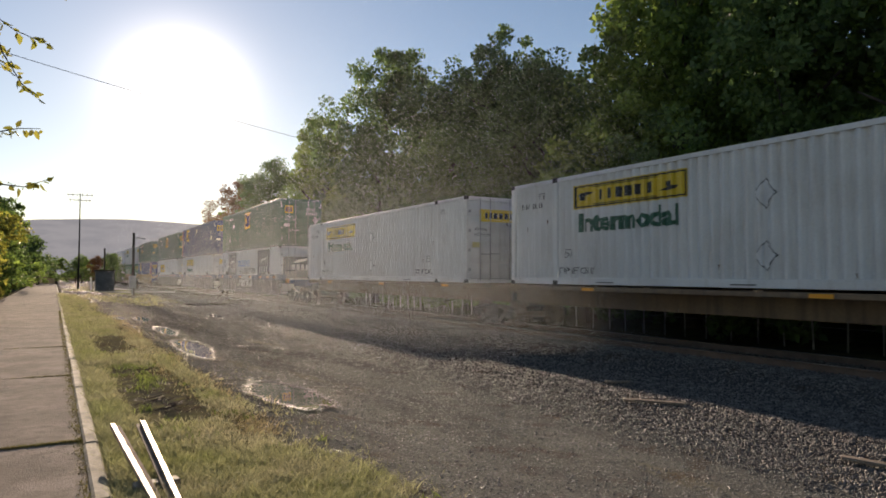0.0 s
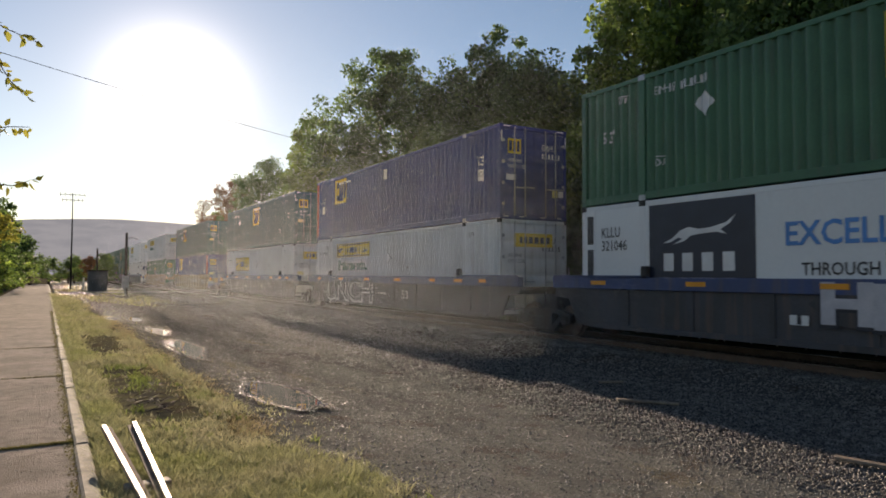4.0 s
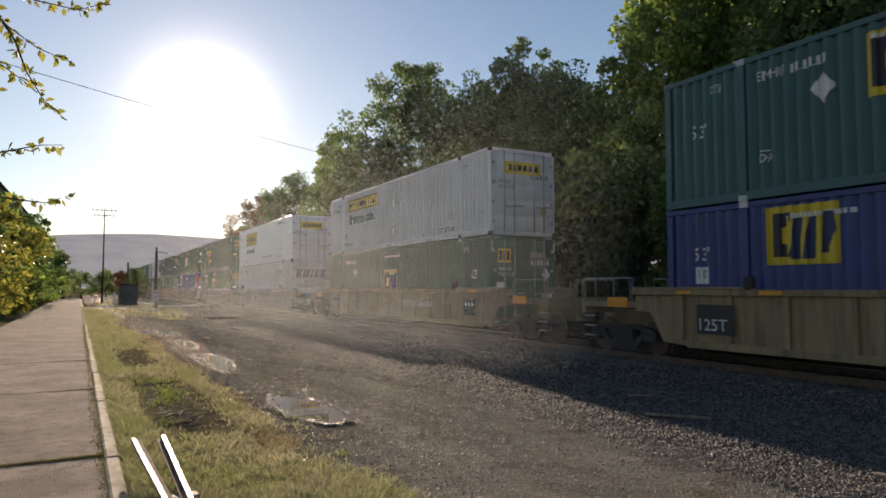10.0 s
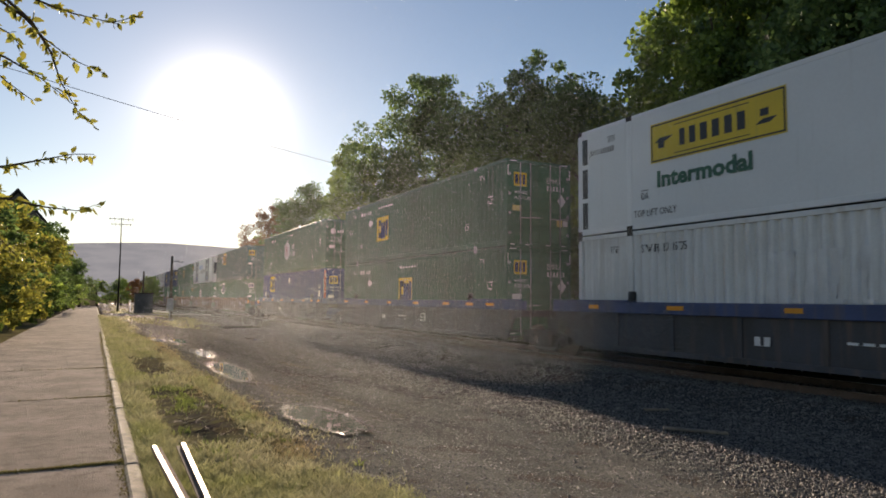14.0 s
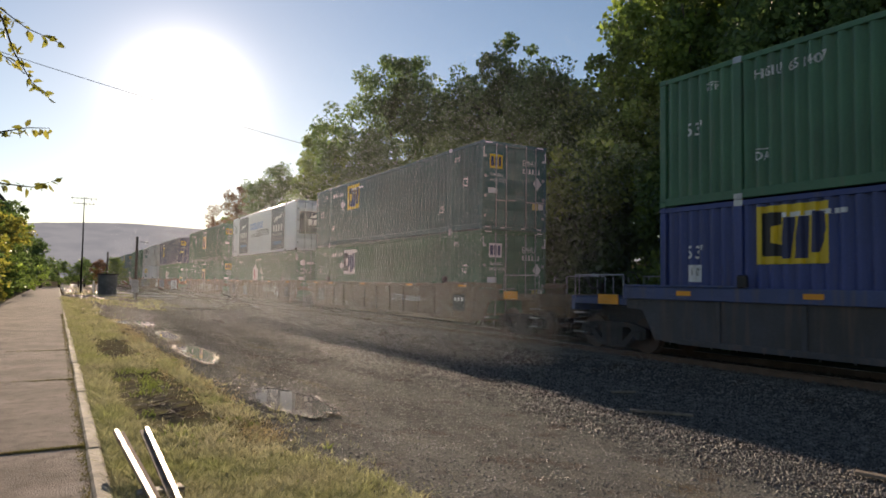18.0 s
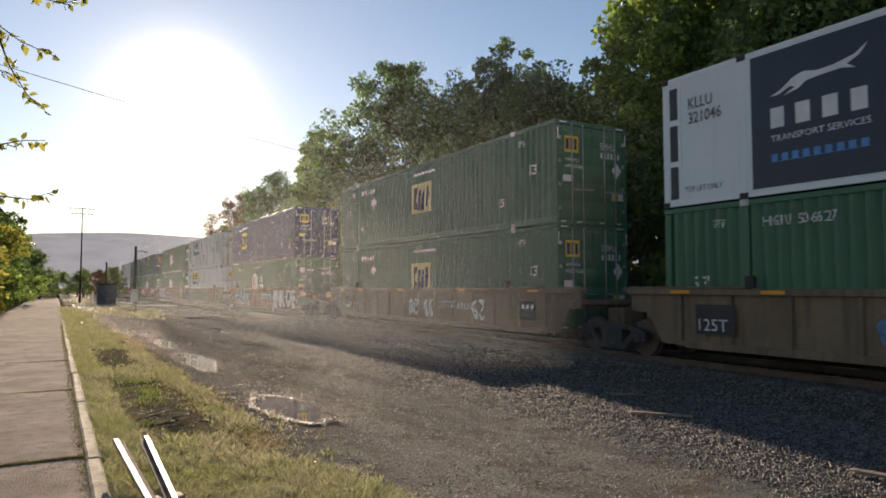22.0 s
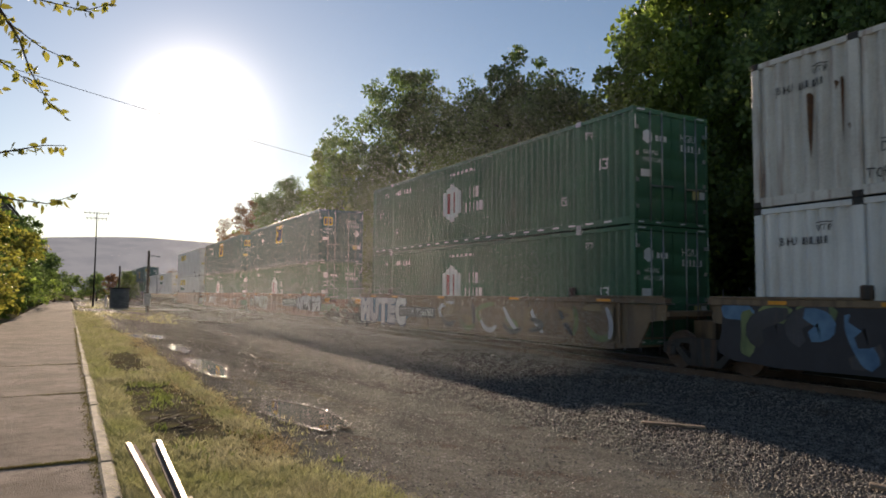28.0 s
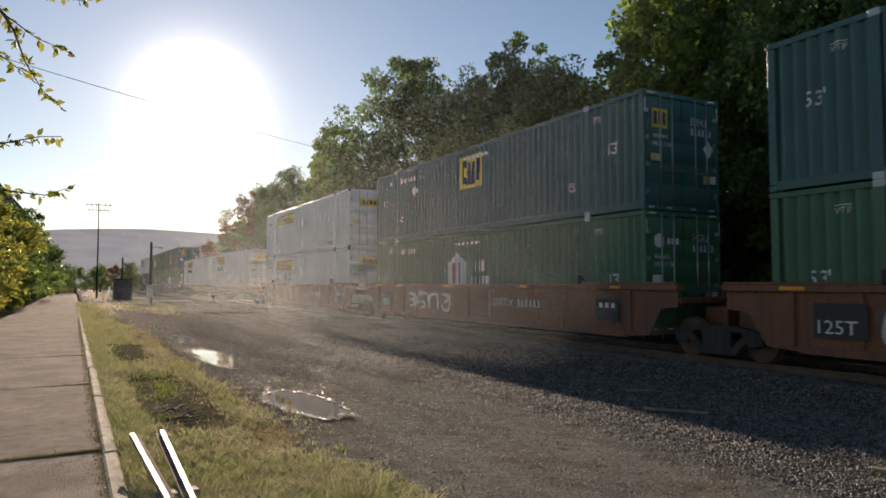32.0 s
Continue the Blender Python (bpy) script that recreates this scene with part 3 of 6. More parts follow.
def logo_reefer(ob, left, low, w, h, big):
    """A navy panel with a leaping shape over plain bars."""
    p = decal("logo_panel", flat_shape([rect(0, 0, w, h)]), "decalnavy", ob, left, low)
    k = w / 2.9
    m = (w - 2.0 * k) / 2
    decal("logo_mark", flat_shape([[(0, 0.02), (0.25, 0.12), (0.5, 0.3), (0.75, 0.37), (1.0, 0.31), (1.35, 0.33), (1.75, 0.42), (1.98, 0.58), (1.85, 0.4), (1.6, 0.27), (1.75, 0.16), (1.5, 0.22), (1.1, 0.2), (0.8, 0.17), (0.62, 0.05), (0.3, -0.02), (0.55, 0.1), (0.45, 0.14), (0.2, 0.03)]]), "decalwhite", p, left - m, low + h * 0.66, k, proud=0.008)
    bar_row([0.3 * k] * 4, 0.25 * k, 0.42 * k, "decalwhite", p, left - m, low + h * 0.43, proud=0.008)
    decal("lettering", glyphs("TRANSPORT SERVICES"), "decalwhite", p, left - m, low + h * 0.33, 0.12, 2.0 * k, proud=0.008)
    if not big:
        decal("inscription", bars([0.1] * 9, 0.06, 0.15), "decalsky", p, left - m, low + h * 0.18, 1.0, 1.95 * k, proud=0.008)
    else:
        decal("lettering", glyphs("INTERMODAL", 0.015), "decalsky", p, left - m, low + h * 0.12, 0.2, 1.9 * k, proud=0.008)


def door_mesh():
    """A steel door leaf pressed into five shallow horizontal panels."""
    if "door" not in CACHE:
        w, h = WIDE / 2 - 0.13, HIGH - 0.28
        prof = [(0.0, 0.02)]
        for k in range(5):
            z = 0.03 + 0.52 * k
            prof += [(z, 0.02), (z + 0.025, 0.0), (z + 0.415, 0.0), (z + 0.44, 0.02)]
        prof += [(h, 0.02), (h, 0.06), (0.0, 0.06)]
        n = len(prof)
        verts = [(x, y, z) for x in (0.0, w) for z, y in prof]
        faces = [(i, (i + 1) % n, n + (i + 1) % n, n + i) for i in range(n)]
        CACHE["door"] = fast_mesh("door", verts, faces)
    return CACHE["door"]


def make_container(name, label, paint, kind, posts="same", door_paint=None, rail_paint=None):
    """A 53-foot box: its near side is the plane x = 0, its leading end y = 0, its floor z = 0. kind: corrugated or smooth."""
    ob = thing(name, label, "shipping container", "containers on the train")
    rp = rail_paint or paint
    L, W, H = LENGTH, WIDE, HIGH
    inner = 0.006 if kind == "smooth" else 0.012
    spans = ((0.16, LIFT - 0.09), (LIFT + 0.09, L - LIFT - 0.09), (L - LIFT + 0.09, L - 0.16))
    for side in (0, 1):
        turn = Matrix.Translation((inner, 0, 0)) if side == 0 else Matrix.Translation((W - inner, L, 0)) @ Matrix.Rotation(math.pi, 4, "Z")
        for y0, y1 in spans:
            mesh = corrugated_mesh(y0, y1, 0.2, H - 0.12) if kind == "corrugated" else box_mesh(0, 0.05, y0, y1, 0.14, H - 0.1)
            link_mesh("side_panel", mesh, paint, ob, at=turn)
        x0, x1 = ((0, 0.09), (W - 0.09, W))[side]
        rail_h = 0.2 if kind == "corrugated" else 0.15
        link_mesh("bottom_rail", box_mesh(x0, x1, 0.16, L - 0.16, 0.02, rail_h, bevel=0.01), rp, ob)
        link_mesh("top_rail", box_mesh(x0, x1, 0.16, L - 0.16, H - 0.12, H - 0.01, bevel=0.01), rp, ob)
        for y in (0.0, L - 0.16):
            link_mesh("corner_post", box_mesh(x0, x1, y, y + 0.16, 0.12, H - 0.12, bevel=0.015), "redpost" if (posts == "red" and y == 0) or (posts == "redrear" and y > 1) else rp, ob)
            for z in (0.0, H - 0.12):
                link_mesh("corner_casting", box_mesh(x0 - (0.006 if side == 0 else 0), x1 + (0.006 if side else 0), y - 0.004, y + 0.164, z, z + 0.12, bevel=0.012), "darksteel" if paint in ("white", "rusty", "reefer") else rp, ob)
        for y in (LIFT, L - LIFT):
            link_mesh("lift_post", box_mesh(x0 - (0.008 if side == 0 else 0), x1 + (0.008 if side else 0), y - 0.09, y + 0.09, 0.1, H - 0.1, bevel=0.012), rp, ob)
            for z in (-0.015, H - 0.13):
                link_mesh("lift_casting", box_mesh(x0 - (0.014 if side == 0 else 0), x1 + (0.014 if side else 0), y - 0.1, y + 0.1, z, z + 0.14, bevel=0.012), "darksteel" if paint in ("white", "rusty", "reefer") else "steel", ob)
    link_mesh("roof_panel", box_mesh(0.07, W - 0.07, 0.1, L - 0.1, H - 0.06, H - 0.02), paint, ob)
    link_mesh("floor_panel", box_mesh(0.07, W - 0.07, 0.1, L - 0.1, 0.05, 0.14), "darksteel", ob)
    link_mesh("front_wall", box_mesh(0.09, W - 0.09, L - 0.08, L - 0.03, 0.12, H - 0.1), paint, ob)
    link_mesh("header", box_mesh(0.09, W - 0.09, 0.0, 0.12, H - 0.13, H - 0.01, bevel=0.01), rp, ob)
    link_mesh("sill_beam", box_mesh(0.09, W - 0.09, 0.0, 0.12, 0.0, 0.13, bevel=0.01), rp, ob)
    for k in (0, 1):
        x = 0.1 + k * (W / 2 - 0.1)
        d = link_mesh("door", door_mesh(), door_paint or paint, ob, at=Matrix.Translation((x + 0.015, 0.01, 0.14)))
        for rx in (0.42, 0.82):
            link_mesh("lock_rod", tube_mesh("rod", ((0, 0, 0), (0, 0, HIGH - 0.16)), 0.02), "steel", d, at=Matrix.Translation((rx, -0.03, -0.06)))
            link_mesh("rod_handle", box_mesh(-0.02, 0.36, -0.02, 0.01, -0.02, 0.02), "steel", d, at=Matrix.Translation((rx, -0.04, 0.8 + 0.05 * rx)))
        for z in (0.3, 0.95, 1.6, 2.25):
            link_mesh("hinge", box_mesh(0, 0.1, -0.02, 0.02, -0.05, 0.05, bevel=0.008), "steel", d, at=Matrix.Translation((-0.04 if k == 0 else WIDE / 2 - 0.2, 0, z)))
    return ob


DIGITS = (0.06, 0.055, 0.06, 0.06, 0.06, 0.055)


def code_marks(ob, code, ink, left, low, size, wide, wall, proud):
    """An owner code and its number; where the number cannot be read, plain bars follow the code."""
    word, number = (code.split(" ") + [""])[:2]
    decal("lettering", glyphs(word), ink, ob, left, low, size, wide * 0.4, wall=wall, proud=proud)
    step_on = wide * 0.47 if wall != "end" else -wide * 0.47
    if number:
        decal("lettering", glyphs(number), ink, ob, left - step_on, low, size, wide * 0.53, wall=wall, proud=proud)
    else:
        decal("number_inscription", bars(DIGITS, 0.07, size * 0.9), ink, ob, left - step_on, low, 1.0, wide * 0.5, wall=wall, proud=proud)


def small_marks(ob, ink, wall, seed, code, side=True):
    """The small writing beside the lifting posts of each side and on the doors."""
    rnd = random.Random(seed)
    for wtp, da in ((LENGTH - LIFT + 0.8, LENGTH - LIFT - 0.42), (LIFT - 0.2, LIFT + 0.72)) if side else ():
        decal("lettering", glyphs("WTP"), ink, ob, wtp, HIGH - 0.52, 0.12, 0.3, wall=wall, proud=0.005)
        decal("mark", flat_shape([rect(0, 0, 0.3, 0.02)]), ink, ob, wtp, HIGH - 0.37, wall=wall, proud=0.005)
        decal("lettering", glyphs("DA"), ink, ob, da, 0.72, 0.17, 0.25, wall=wall, proud=0.005)
        decal("mark", flat_shape([rect(0, 0, 0.25, 0.02)]), ink, ob, da, 0.93, wall=wall, proud=0.005)
    if side:
        inner_end = code != "JBHU"
        code_marks(ob, code, ink, LENGTH - LIFT - 0.4 if inner_end else LENGTH - 0.5, HIGH - 0.56 if inner_end else HIGH - 0.75, 0.19 if inner_end else 0.15, 1.45 if inner_end else 1.0, wall, 0.005)
    word, number = (code.split(" ") + [""])[:2]
    decal("lettering", glyphs(word), ink, ob, 1.6, 2.18, 0.19, 0.52, wall="end", proud=0.012)
    if number:
        decal("lettering", glyphs(number), ink, ob, 1.6, 1.92, 0.19, 0.74, wall="end", proud=0.012)
    else:
        decal("number_inscription", bars(DIGITS, 0.07, 0.16), ink, ob, 1.6, 1.93, 1.0, 0.7, wall="end", proud=0.012)
    decal("lettering", glyphs("WARNING"), ink, ob, 0.3, 1.74, 0.11, 0.5, wall="end", proud=0.012)
    decal("lettering", glyphs("HIGH CUBE"), ink, ob, 0.3, 1.56, 0.11, 0.66, wall="end", proud=0.012)
    decal("mark", flat_shape([rect(0, 0, 0.36, 0.18)]), "decalwhite" if rnd.random() < 0.6 else "fadedyellow", ob, 0.22, 1.18, wall="end", proud=0.012)
    decal("mark", flat_shape([rect(0, 0, 0.22, 0.24)]), "fadedyellow", ob, 2.0, 0.72, wall="end", proud=0.012)
    decal("mark", flat_shape([rect(0, 0, 0.2, 0.2)]), "decalwhite", ob, 2.25, 0.74, wall="end", proud=0.012)
    for a, z in ((0.12, HIGH - 0.08), (2.2, HIGH - 0.08), (0.14, 0.05), (0.72, 0.05), (1.55, 0.05), (2.2, 0.05)):
        decal("corner_tape", flat_shape([rect(0, 0, 0.26 if z > 1 else 0.18, 0.035)]), "decalwhite", ob, a, z, wall="end", proud=0.006)
    for a in (0.04, 2.53):
        decal("corner_tape", flat_shape([rect(0, 0, 0.035, 0.34)]), "decalwhite", ob, a, HIGH - 0.55, wall="end", proud=0.006)


def fifty_three(ob, ink, wall, low=1.5):
    for y in (1.3, LENGTH - 0.75):
        decal("lettering", glyphs("53'", 0.012), ink, ob, y, low, 0.27, 0.42, wall=wall, proud=0.005)


def square_container(colour, logo_left, pale=False, posts="same", low=0.95, seed=1, diamond=True, code="EMHU", low53=1.5):
    words = {"green": "green", "bluegreen": "faded blue-green", "blue": "bright blue", "navy": "dark navy blue"}[colour]
    ob = make_container("shipping_container", f"{words} corrugated 53-foot container with a square {'white' if pale == 'white' else 'yellow'} logo panel", colour, "corrugated", posts)
    logo_square(ob, logo_left, low, "corrugated", pale)
    fifty_three(ob, "decalwhite", "corrugated", 1.75 if colour == "blue" else low53)
    small_marks(ob, "decalwhite", "corrugated", seed, code, colour != "blue")
    if diamond:
        decal("diamond_mark", flat_shape([[(0.22, 0), (0.44, 0.3), (0.22, 0.6), (0, 0.3)]]), "decalwhite", ob, 12.6, 1.6, wall="corrugated", proud=0.005)
        decal("diamond_mark", flat_shape([[(0.18, 0), (0.36, 0.23), (0.18, 0.46), (0, 0.23)]]), "decalwhite", ob, 2.02, 1.38, wall="end", proud=0.014)
    p = decal("logo_panel", flat_shape([rect(0, 0, 0.5, 0.46)]), "yellow" if pale != "white" else "decalwhite", ob, 0.28, 2.0, wall="end", proud=0.012)
    decal("logo_mark", flat_shape([rect(0, 0, 0.12, 0.32), rect(0.16, 0, 0.1, 0.32), rect(0.3, 0, 0.1, 0.32)]), "decalblue", p, 0.32, 2.07, wall="end", proud=0.016)
    if colour == "blue":
        decal("mark", flat_shape([rect(0, 0, 0.42, 0.4)]), "decalwhite", ob, 8.35, 2.15, wall="corrugated", proud=0.005)
        decal("lettering", glyphs("110\""), "black", ob, 8.3, 2.32, 0.17, 0.32, wall="corrugated", proud=0.008)
        for y in (1.32, LENGTH - 0.75):
            decal("mark", flat_shape([rect(0, 0, 0.4, 0.36)]), "decalwhite", ob, y, 1.25, wall="corrugated", proud=0.005)
            decal("lettering", glyphs("110\""), "black", ob, y - 0.04, 1.38, 0.17, 0.32, wall="corrugated", proud=0.008)
    decal("warning_inscription", bars([0.1] * 12, 0.04, 0.09), "decalwhite", ob, logo_left - 0.1, HIGH - 0.42, wall="corrugated", proud=0.005)
    return ob


def hexagon_container(seed=1, colour="green", left=9.6, code="HGIU", low53=1.12):
    ob = make_container("shipping_container", "dark green corrugated 53-foot container with a white hexagon logo", colour, "corrugated")
    logo_hexagon(ob, left, 0.82, "corrugated")
    fifty_three(ob, "decalwhite", "corrugated", low53)
    small_marks(ob, "decalwhite", "corrugated", seed, code)
    decal("warning_inscription", bars([0.1] * 12, 0.04, 0.09), "decalwhite", ob, left - 0.5, HIGH - 0.42, wall="corrugated", proud=0.005)
    decal("logo_shape", hexagon(0.3, 0.36), "decalwhite", ob, 0.3, 2.0, wall="end", proud=0.012)
    decal("inscription", bars([0.1, 0.1, 0.1], 0.04, 0.14), "decalwhite", ob, 0.72, 2.1, wall="end", proud=0.012)
    if seed % 2 == 0:
        for k in range(22):
            decal("reflective_strip", flat_shape([rect(0, 0, 0.28, 0.05)]), "decalwhite", ob, LENGTH - 0.4 - 0.7 * k, 0.1, proud=0.006)
    return ob


def cooling_end(ob):
    """The frame beside the cooling unit at the trailing end; three solid black panels paint the dark of its openings.
    """
    for z, h in ((0.18, 0.72), (1.02, 0.8), (1.95, 0.7)):
        link_mesh("cooling_opening", box_mesh(-0.002, 0.03, LENGTH - 0.42, LENGTH - 0.2, z, z + h, bevel=0.006), "black", ob, "black panel painted as a dark opening of the cooling unit")
    link_mesh("frame_post", box_mesh(-0.012, 0.02, LENGTH - 0.5, LENGTH - 0.43, 0.14, HIGH - 0.1, bevel=0.006), "reefer", ob)


def banner_container(colour="white", banner="yellow", kind="corrugated", word=True, seed=1, low=1.98, h=0.62):
    text = {"white": "white corrugated 53-foot container with a yellow banner", "rusty": "weathered white 53-foot container streaked with rust", "reefer": "smooth white refrigerated 53-foot container with a yellow banner"}[colour]
    ob = make_container("shipping_container", text, colour, kind)
    wall = "corrugated" if kind == "corrugated" else "flat"
    logo_banner(ob, 13.35, low, wall, banner, word=word, h=h, short=kind == "smooth")
    small_marks(ob, "inkgrey", wall, seed, "JBHU")
    decal("lettering", glyphs("TOP LIFT ONLY"), "black", ob, LENGTH - 2.2, 0.3, 0.17, 1.4, wall=wall, proud=0.006)
    decal("lettering", glyphs("TOP LIFT ONLY"), "black", ob, LIFT + 1.65, 0.3, 0.17, 1.4, wall=wall, proud=0.006)
    rnd = random.Random(seed + 700)
    if kind == "corrugated" and colour == "white":
        for z in (1.55, 0.35):
            decal("placard_outline", flat_shape([[(0.3, 0), (0.6, 0.38), (0.3, 0.76), (0, 0.38)], ]), "inkgrey", ob, 8.05, z, 0.8, wall=wall, proud=0.004)
            decal("placard_field", flat_shape([[(0.3, 0), (0.6, 0.38), (0.3, 0.76), (0, 0.38)], ]), "decalwhite", ob, 8.03, z + 0.025, 0.73, wall=wall, proud=0.007)
    for k in range(26 if colour == "rusty" else (14 if kind == "corrugated" else 0)):
        a, b = rnd.uniform(0.3, LENGTH - 0.4), rnd.uniform(0.2, 2.0) if colour == "rusty" else 0.2 + 1.5 * rnd.random() ** 2.5
        if 9.2 < a < 13.6 and b > 1.0:
            continue
        w, hh = rnd.uniform(0.02, 0.07), rnd.uniform(0.06, 0.6 if colour == "rusty" else 0.18)
        decal("rust_stain", flat_shape([[(0, hh), (w * 0.3, hh * 0.3), (w * 0.5, 0), (w * 0.7, hh * 0.4), (w, hh * 0.9), (w * 0.5, hh * 1.08)]]), "rust", ob, a, b, wall=wall, proud=0.005)
    if colour == "rusty":
        for k in range(14):
            a = rnd.choice((LENGTH - LIFT + 0.2, LENGTH - LIFT - 0.25, LENGTH - 0.3, LENGTH - 1.1, 9.0, 6.1, LIFT + 0.3, LIFT - 0.3)) + rnd.uniform(-0.2, 0.2)
            w, hh = rnd.uniform(0.04, 0.12), rnd.uniform(0.4, 1.3)
            top = rnd.uniform(1.7, 2.75)
            decal("rust_run", flat_shape([[(0, hh), (w * 0.2, hh * 0.4), (w * 0.45, 0), (w * 0.6, hh * 0.3), (w * 0.75, hh * 0.55), (w, hh * 0.97), (w * 0.5, hh * 1.03)]]), "rust", ob, a, top - hh, wall=wall, proud=0.005)
    p = decal("logo_panel", flat_shape([rect(0, 0, 1.5, 0.42)]), "yellow", ob, 0.5, 2.05, wall="end", proud=0.03)
    decal("inscription", bars([0.1, 0.12, 0.16, 0.16, 0.16, 0.16], 0.06, 0.2), "black", p, 0.72, 2.16, wall="end", proud=0.034)
    if kind == "smooth":
        cooling_end(ob)
        decal("lettering", glyphs("Refrigerated Container"), "black", ob, 7.6, 0.42, 0.22, 2.6, proud=0.006)
        decal("stacking_inscription", bars([0.1] * 10, 0.05, 0.1), "black", ob, LIFT + 1.6, HIGH - 0.35, proud=0.006)
    else:
        for k in range(3):
            decal("scuff", flat_shape([rect(0, 0, 0.6, 0.025)]), "black", ob, 12.5 - 3.9 * k, 0.07, proud=0.006)
    return ob


def reefer_container(seed=1):
    ob = make_container("shipping_container", "white refrigerated 53-foot container with navy logo panels", "reefer", "smooth", rail_paint="reefer")
    logo_reefer(ob, 5.15, 0.16, 2.9, 2.6, True)
    logo_reefer(ob, 13.9, 0.16, 2.68, 2.6, False)
    decal("lettering", glyphs("EXCELLENCE", 0.02), "decalsky", ob, 10.6, 1.75, 0.42, 3.3)
    decal("lettering", glyphs("THROUGH", 0.012), "black", ob, 10.3, 1.2, 0.22, 1.35)
    decal("lettering", glyphs("EXECUTION", 0.02), "black", ob, 8.85, 1.2, 0.42, 3.1)
    cooling_end(ob)
    small_marks(ob, "inkgrey", "flat", seed, "KLLU 321046", False)
    decal("lettering", glyphs("KLLU", 0.01), "inkgrey", ob, LENGTH - 0.72, 2.1, 0.24, 0.62, proud=0.006)
    decal("lettering", glyphs("321046", 0.01), "inkgrey", ob, LENGTH - 0.72, 1.78, 0.24, 0.84, proud=0.006)
    decal("lettering", glyphs("TOP LIFT ONLY"), "inkgrey", ob, LENGTH - 0.6, 0.3, 0.12, 0.95, proud=0.006)
    p = decal("logo_panel", flat_shape([rect(0, 0, 2.2, 1.3)]), "decalnavy", ob, 0.2, 0.95, wall="end", proud=0.03)
    decal("inscription", bars([0.24, 0.2, 0.2, 0.32], 0.08, 0.34), "decalwhite", p, 0.72, 1.45, wall="end", proud=0.034)
    decal("logo_mark", flat_shape([[(0, 0), (0.4, 0.2), (1.0, 0.3), (0.8, 0.12), (0.3, 0.0)]]), "decalwhite", p, 0.78, 1.88, wall="end", proud=0.034)
    return ob


def slant_container(seed=1):
    ob = make_container("shipping_container", "white corrugated 53-foot container with slanted blue lettering bars on its doors", "white", "corrugated")
    decal("inscription", bars([0.34, 0.4, 0.14, 0.3, 0.3], 0.1, 0.5, 0.12), "decalblue", ob, 0.25, 1.85, wall="end", proud=0.03)
    decal("lettering", glyphs("INTERMODAL"), "black", ob, 0.95, 1.55, 0.14, 1.2, wall="end", proud=0.03)
    decal("inscription", bars([0.62, 0.7, 0.25, 0.5, 0.5], 0.25, 1.0, 0.18), "decalwhite", ob, 10.4, 1.15, wall="corrugated")
    decal("lettering", glyphs("SWRJ 101675", 0.012), "inkgrey", ob, LIFT + 1.75, 2.1, 0.24, 1.55, wall="corrugated", proud=0.006)
    small_marks(ob, "inkgrey", "corrugated", seed, "SWRJ 101675")
    return ob


# ---- well cars ----
RAIL_TOP, NEAR_X, TRACK_X = -0.03, 11.835, 13.135
SPEED = 10.88
SILL, BOTTOM = 1.56, 0.32  # top chord and underside of a well
FLOOR = 0.43
WHEEL_R = 0.42
SPINNING = []


def wheel_pair_mesh():
    if "wheels" not in CACHE:
        bm = bmesh.new()
        for x in (-0.78, 0.71):
            prof = [(0.0, 0.10), (0.0, 0.36), (0.0, WHEEL_R), (0.09, WHEEL_R), (0.115, WHEEL_R + 0.03), (0.14, WHEEL_R + 0.03), (0.14, 0.36), (0.09, 0.30), (0.09, 0.10)]
            if x > 0:
                prof = [(0.07 - a, r) for a, r in prof]
            rings = []
            for a, r in prof:
                rings.append([bm.verts.new((x + a, r * math.cos(k * math.pi / 12), r * math.sin(k * math.pi / 12))) for k in range(24)])
            for r0, r1 in zip(rings, rings[1:]):
                for k in range(24):
                    bm.faces.new((r0[k], r0[(k + 1) % 24], r1[(k + 1) % 24], r1[k]))
        add_tube(bm, ((-1.0, 0, 0), (1.0, 0, 0)), 0.085, 12)
        for x in (-0.99, 0.99):
            for k in range(3):
                c, s = math.cos(k * 2.094), math.sin(k * 2.094)
                add_box(bm, x - 0.02, x + 0.02, 0.05 * c - 0.015, 0.05 * c + 0.015, 0.05 * s - 0.015, 0.05 * s + 0.015)
        bmesh.ops.recalc_face_normals(bm, faces=bm.faces[:])
        CACHE["wheels"] = finish(bm, "wheelset")
    return CACHE["wheels"]


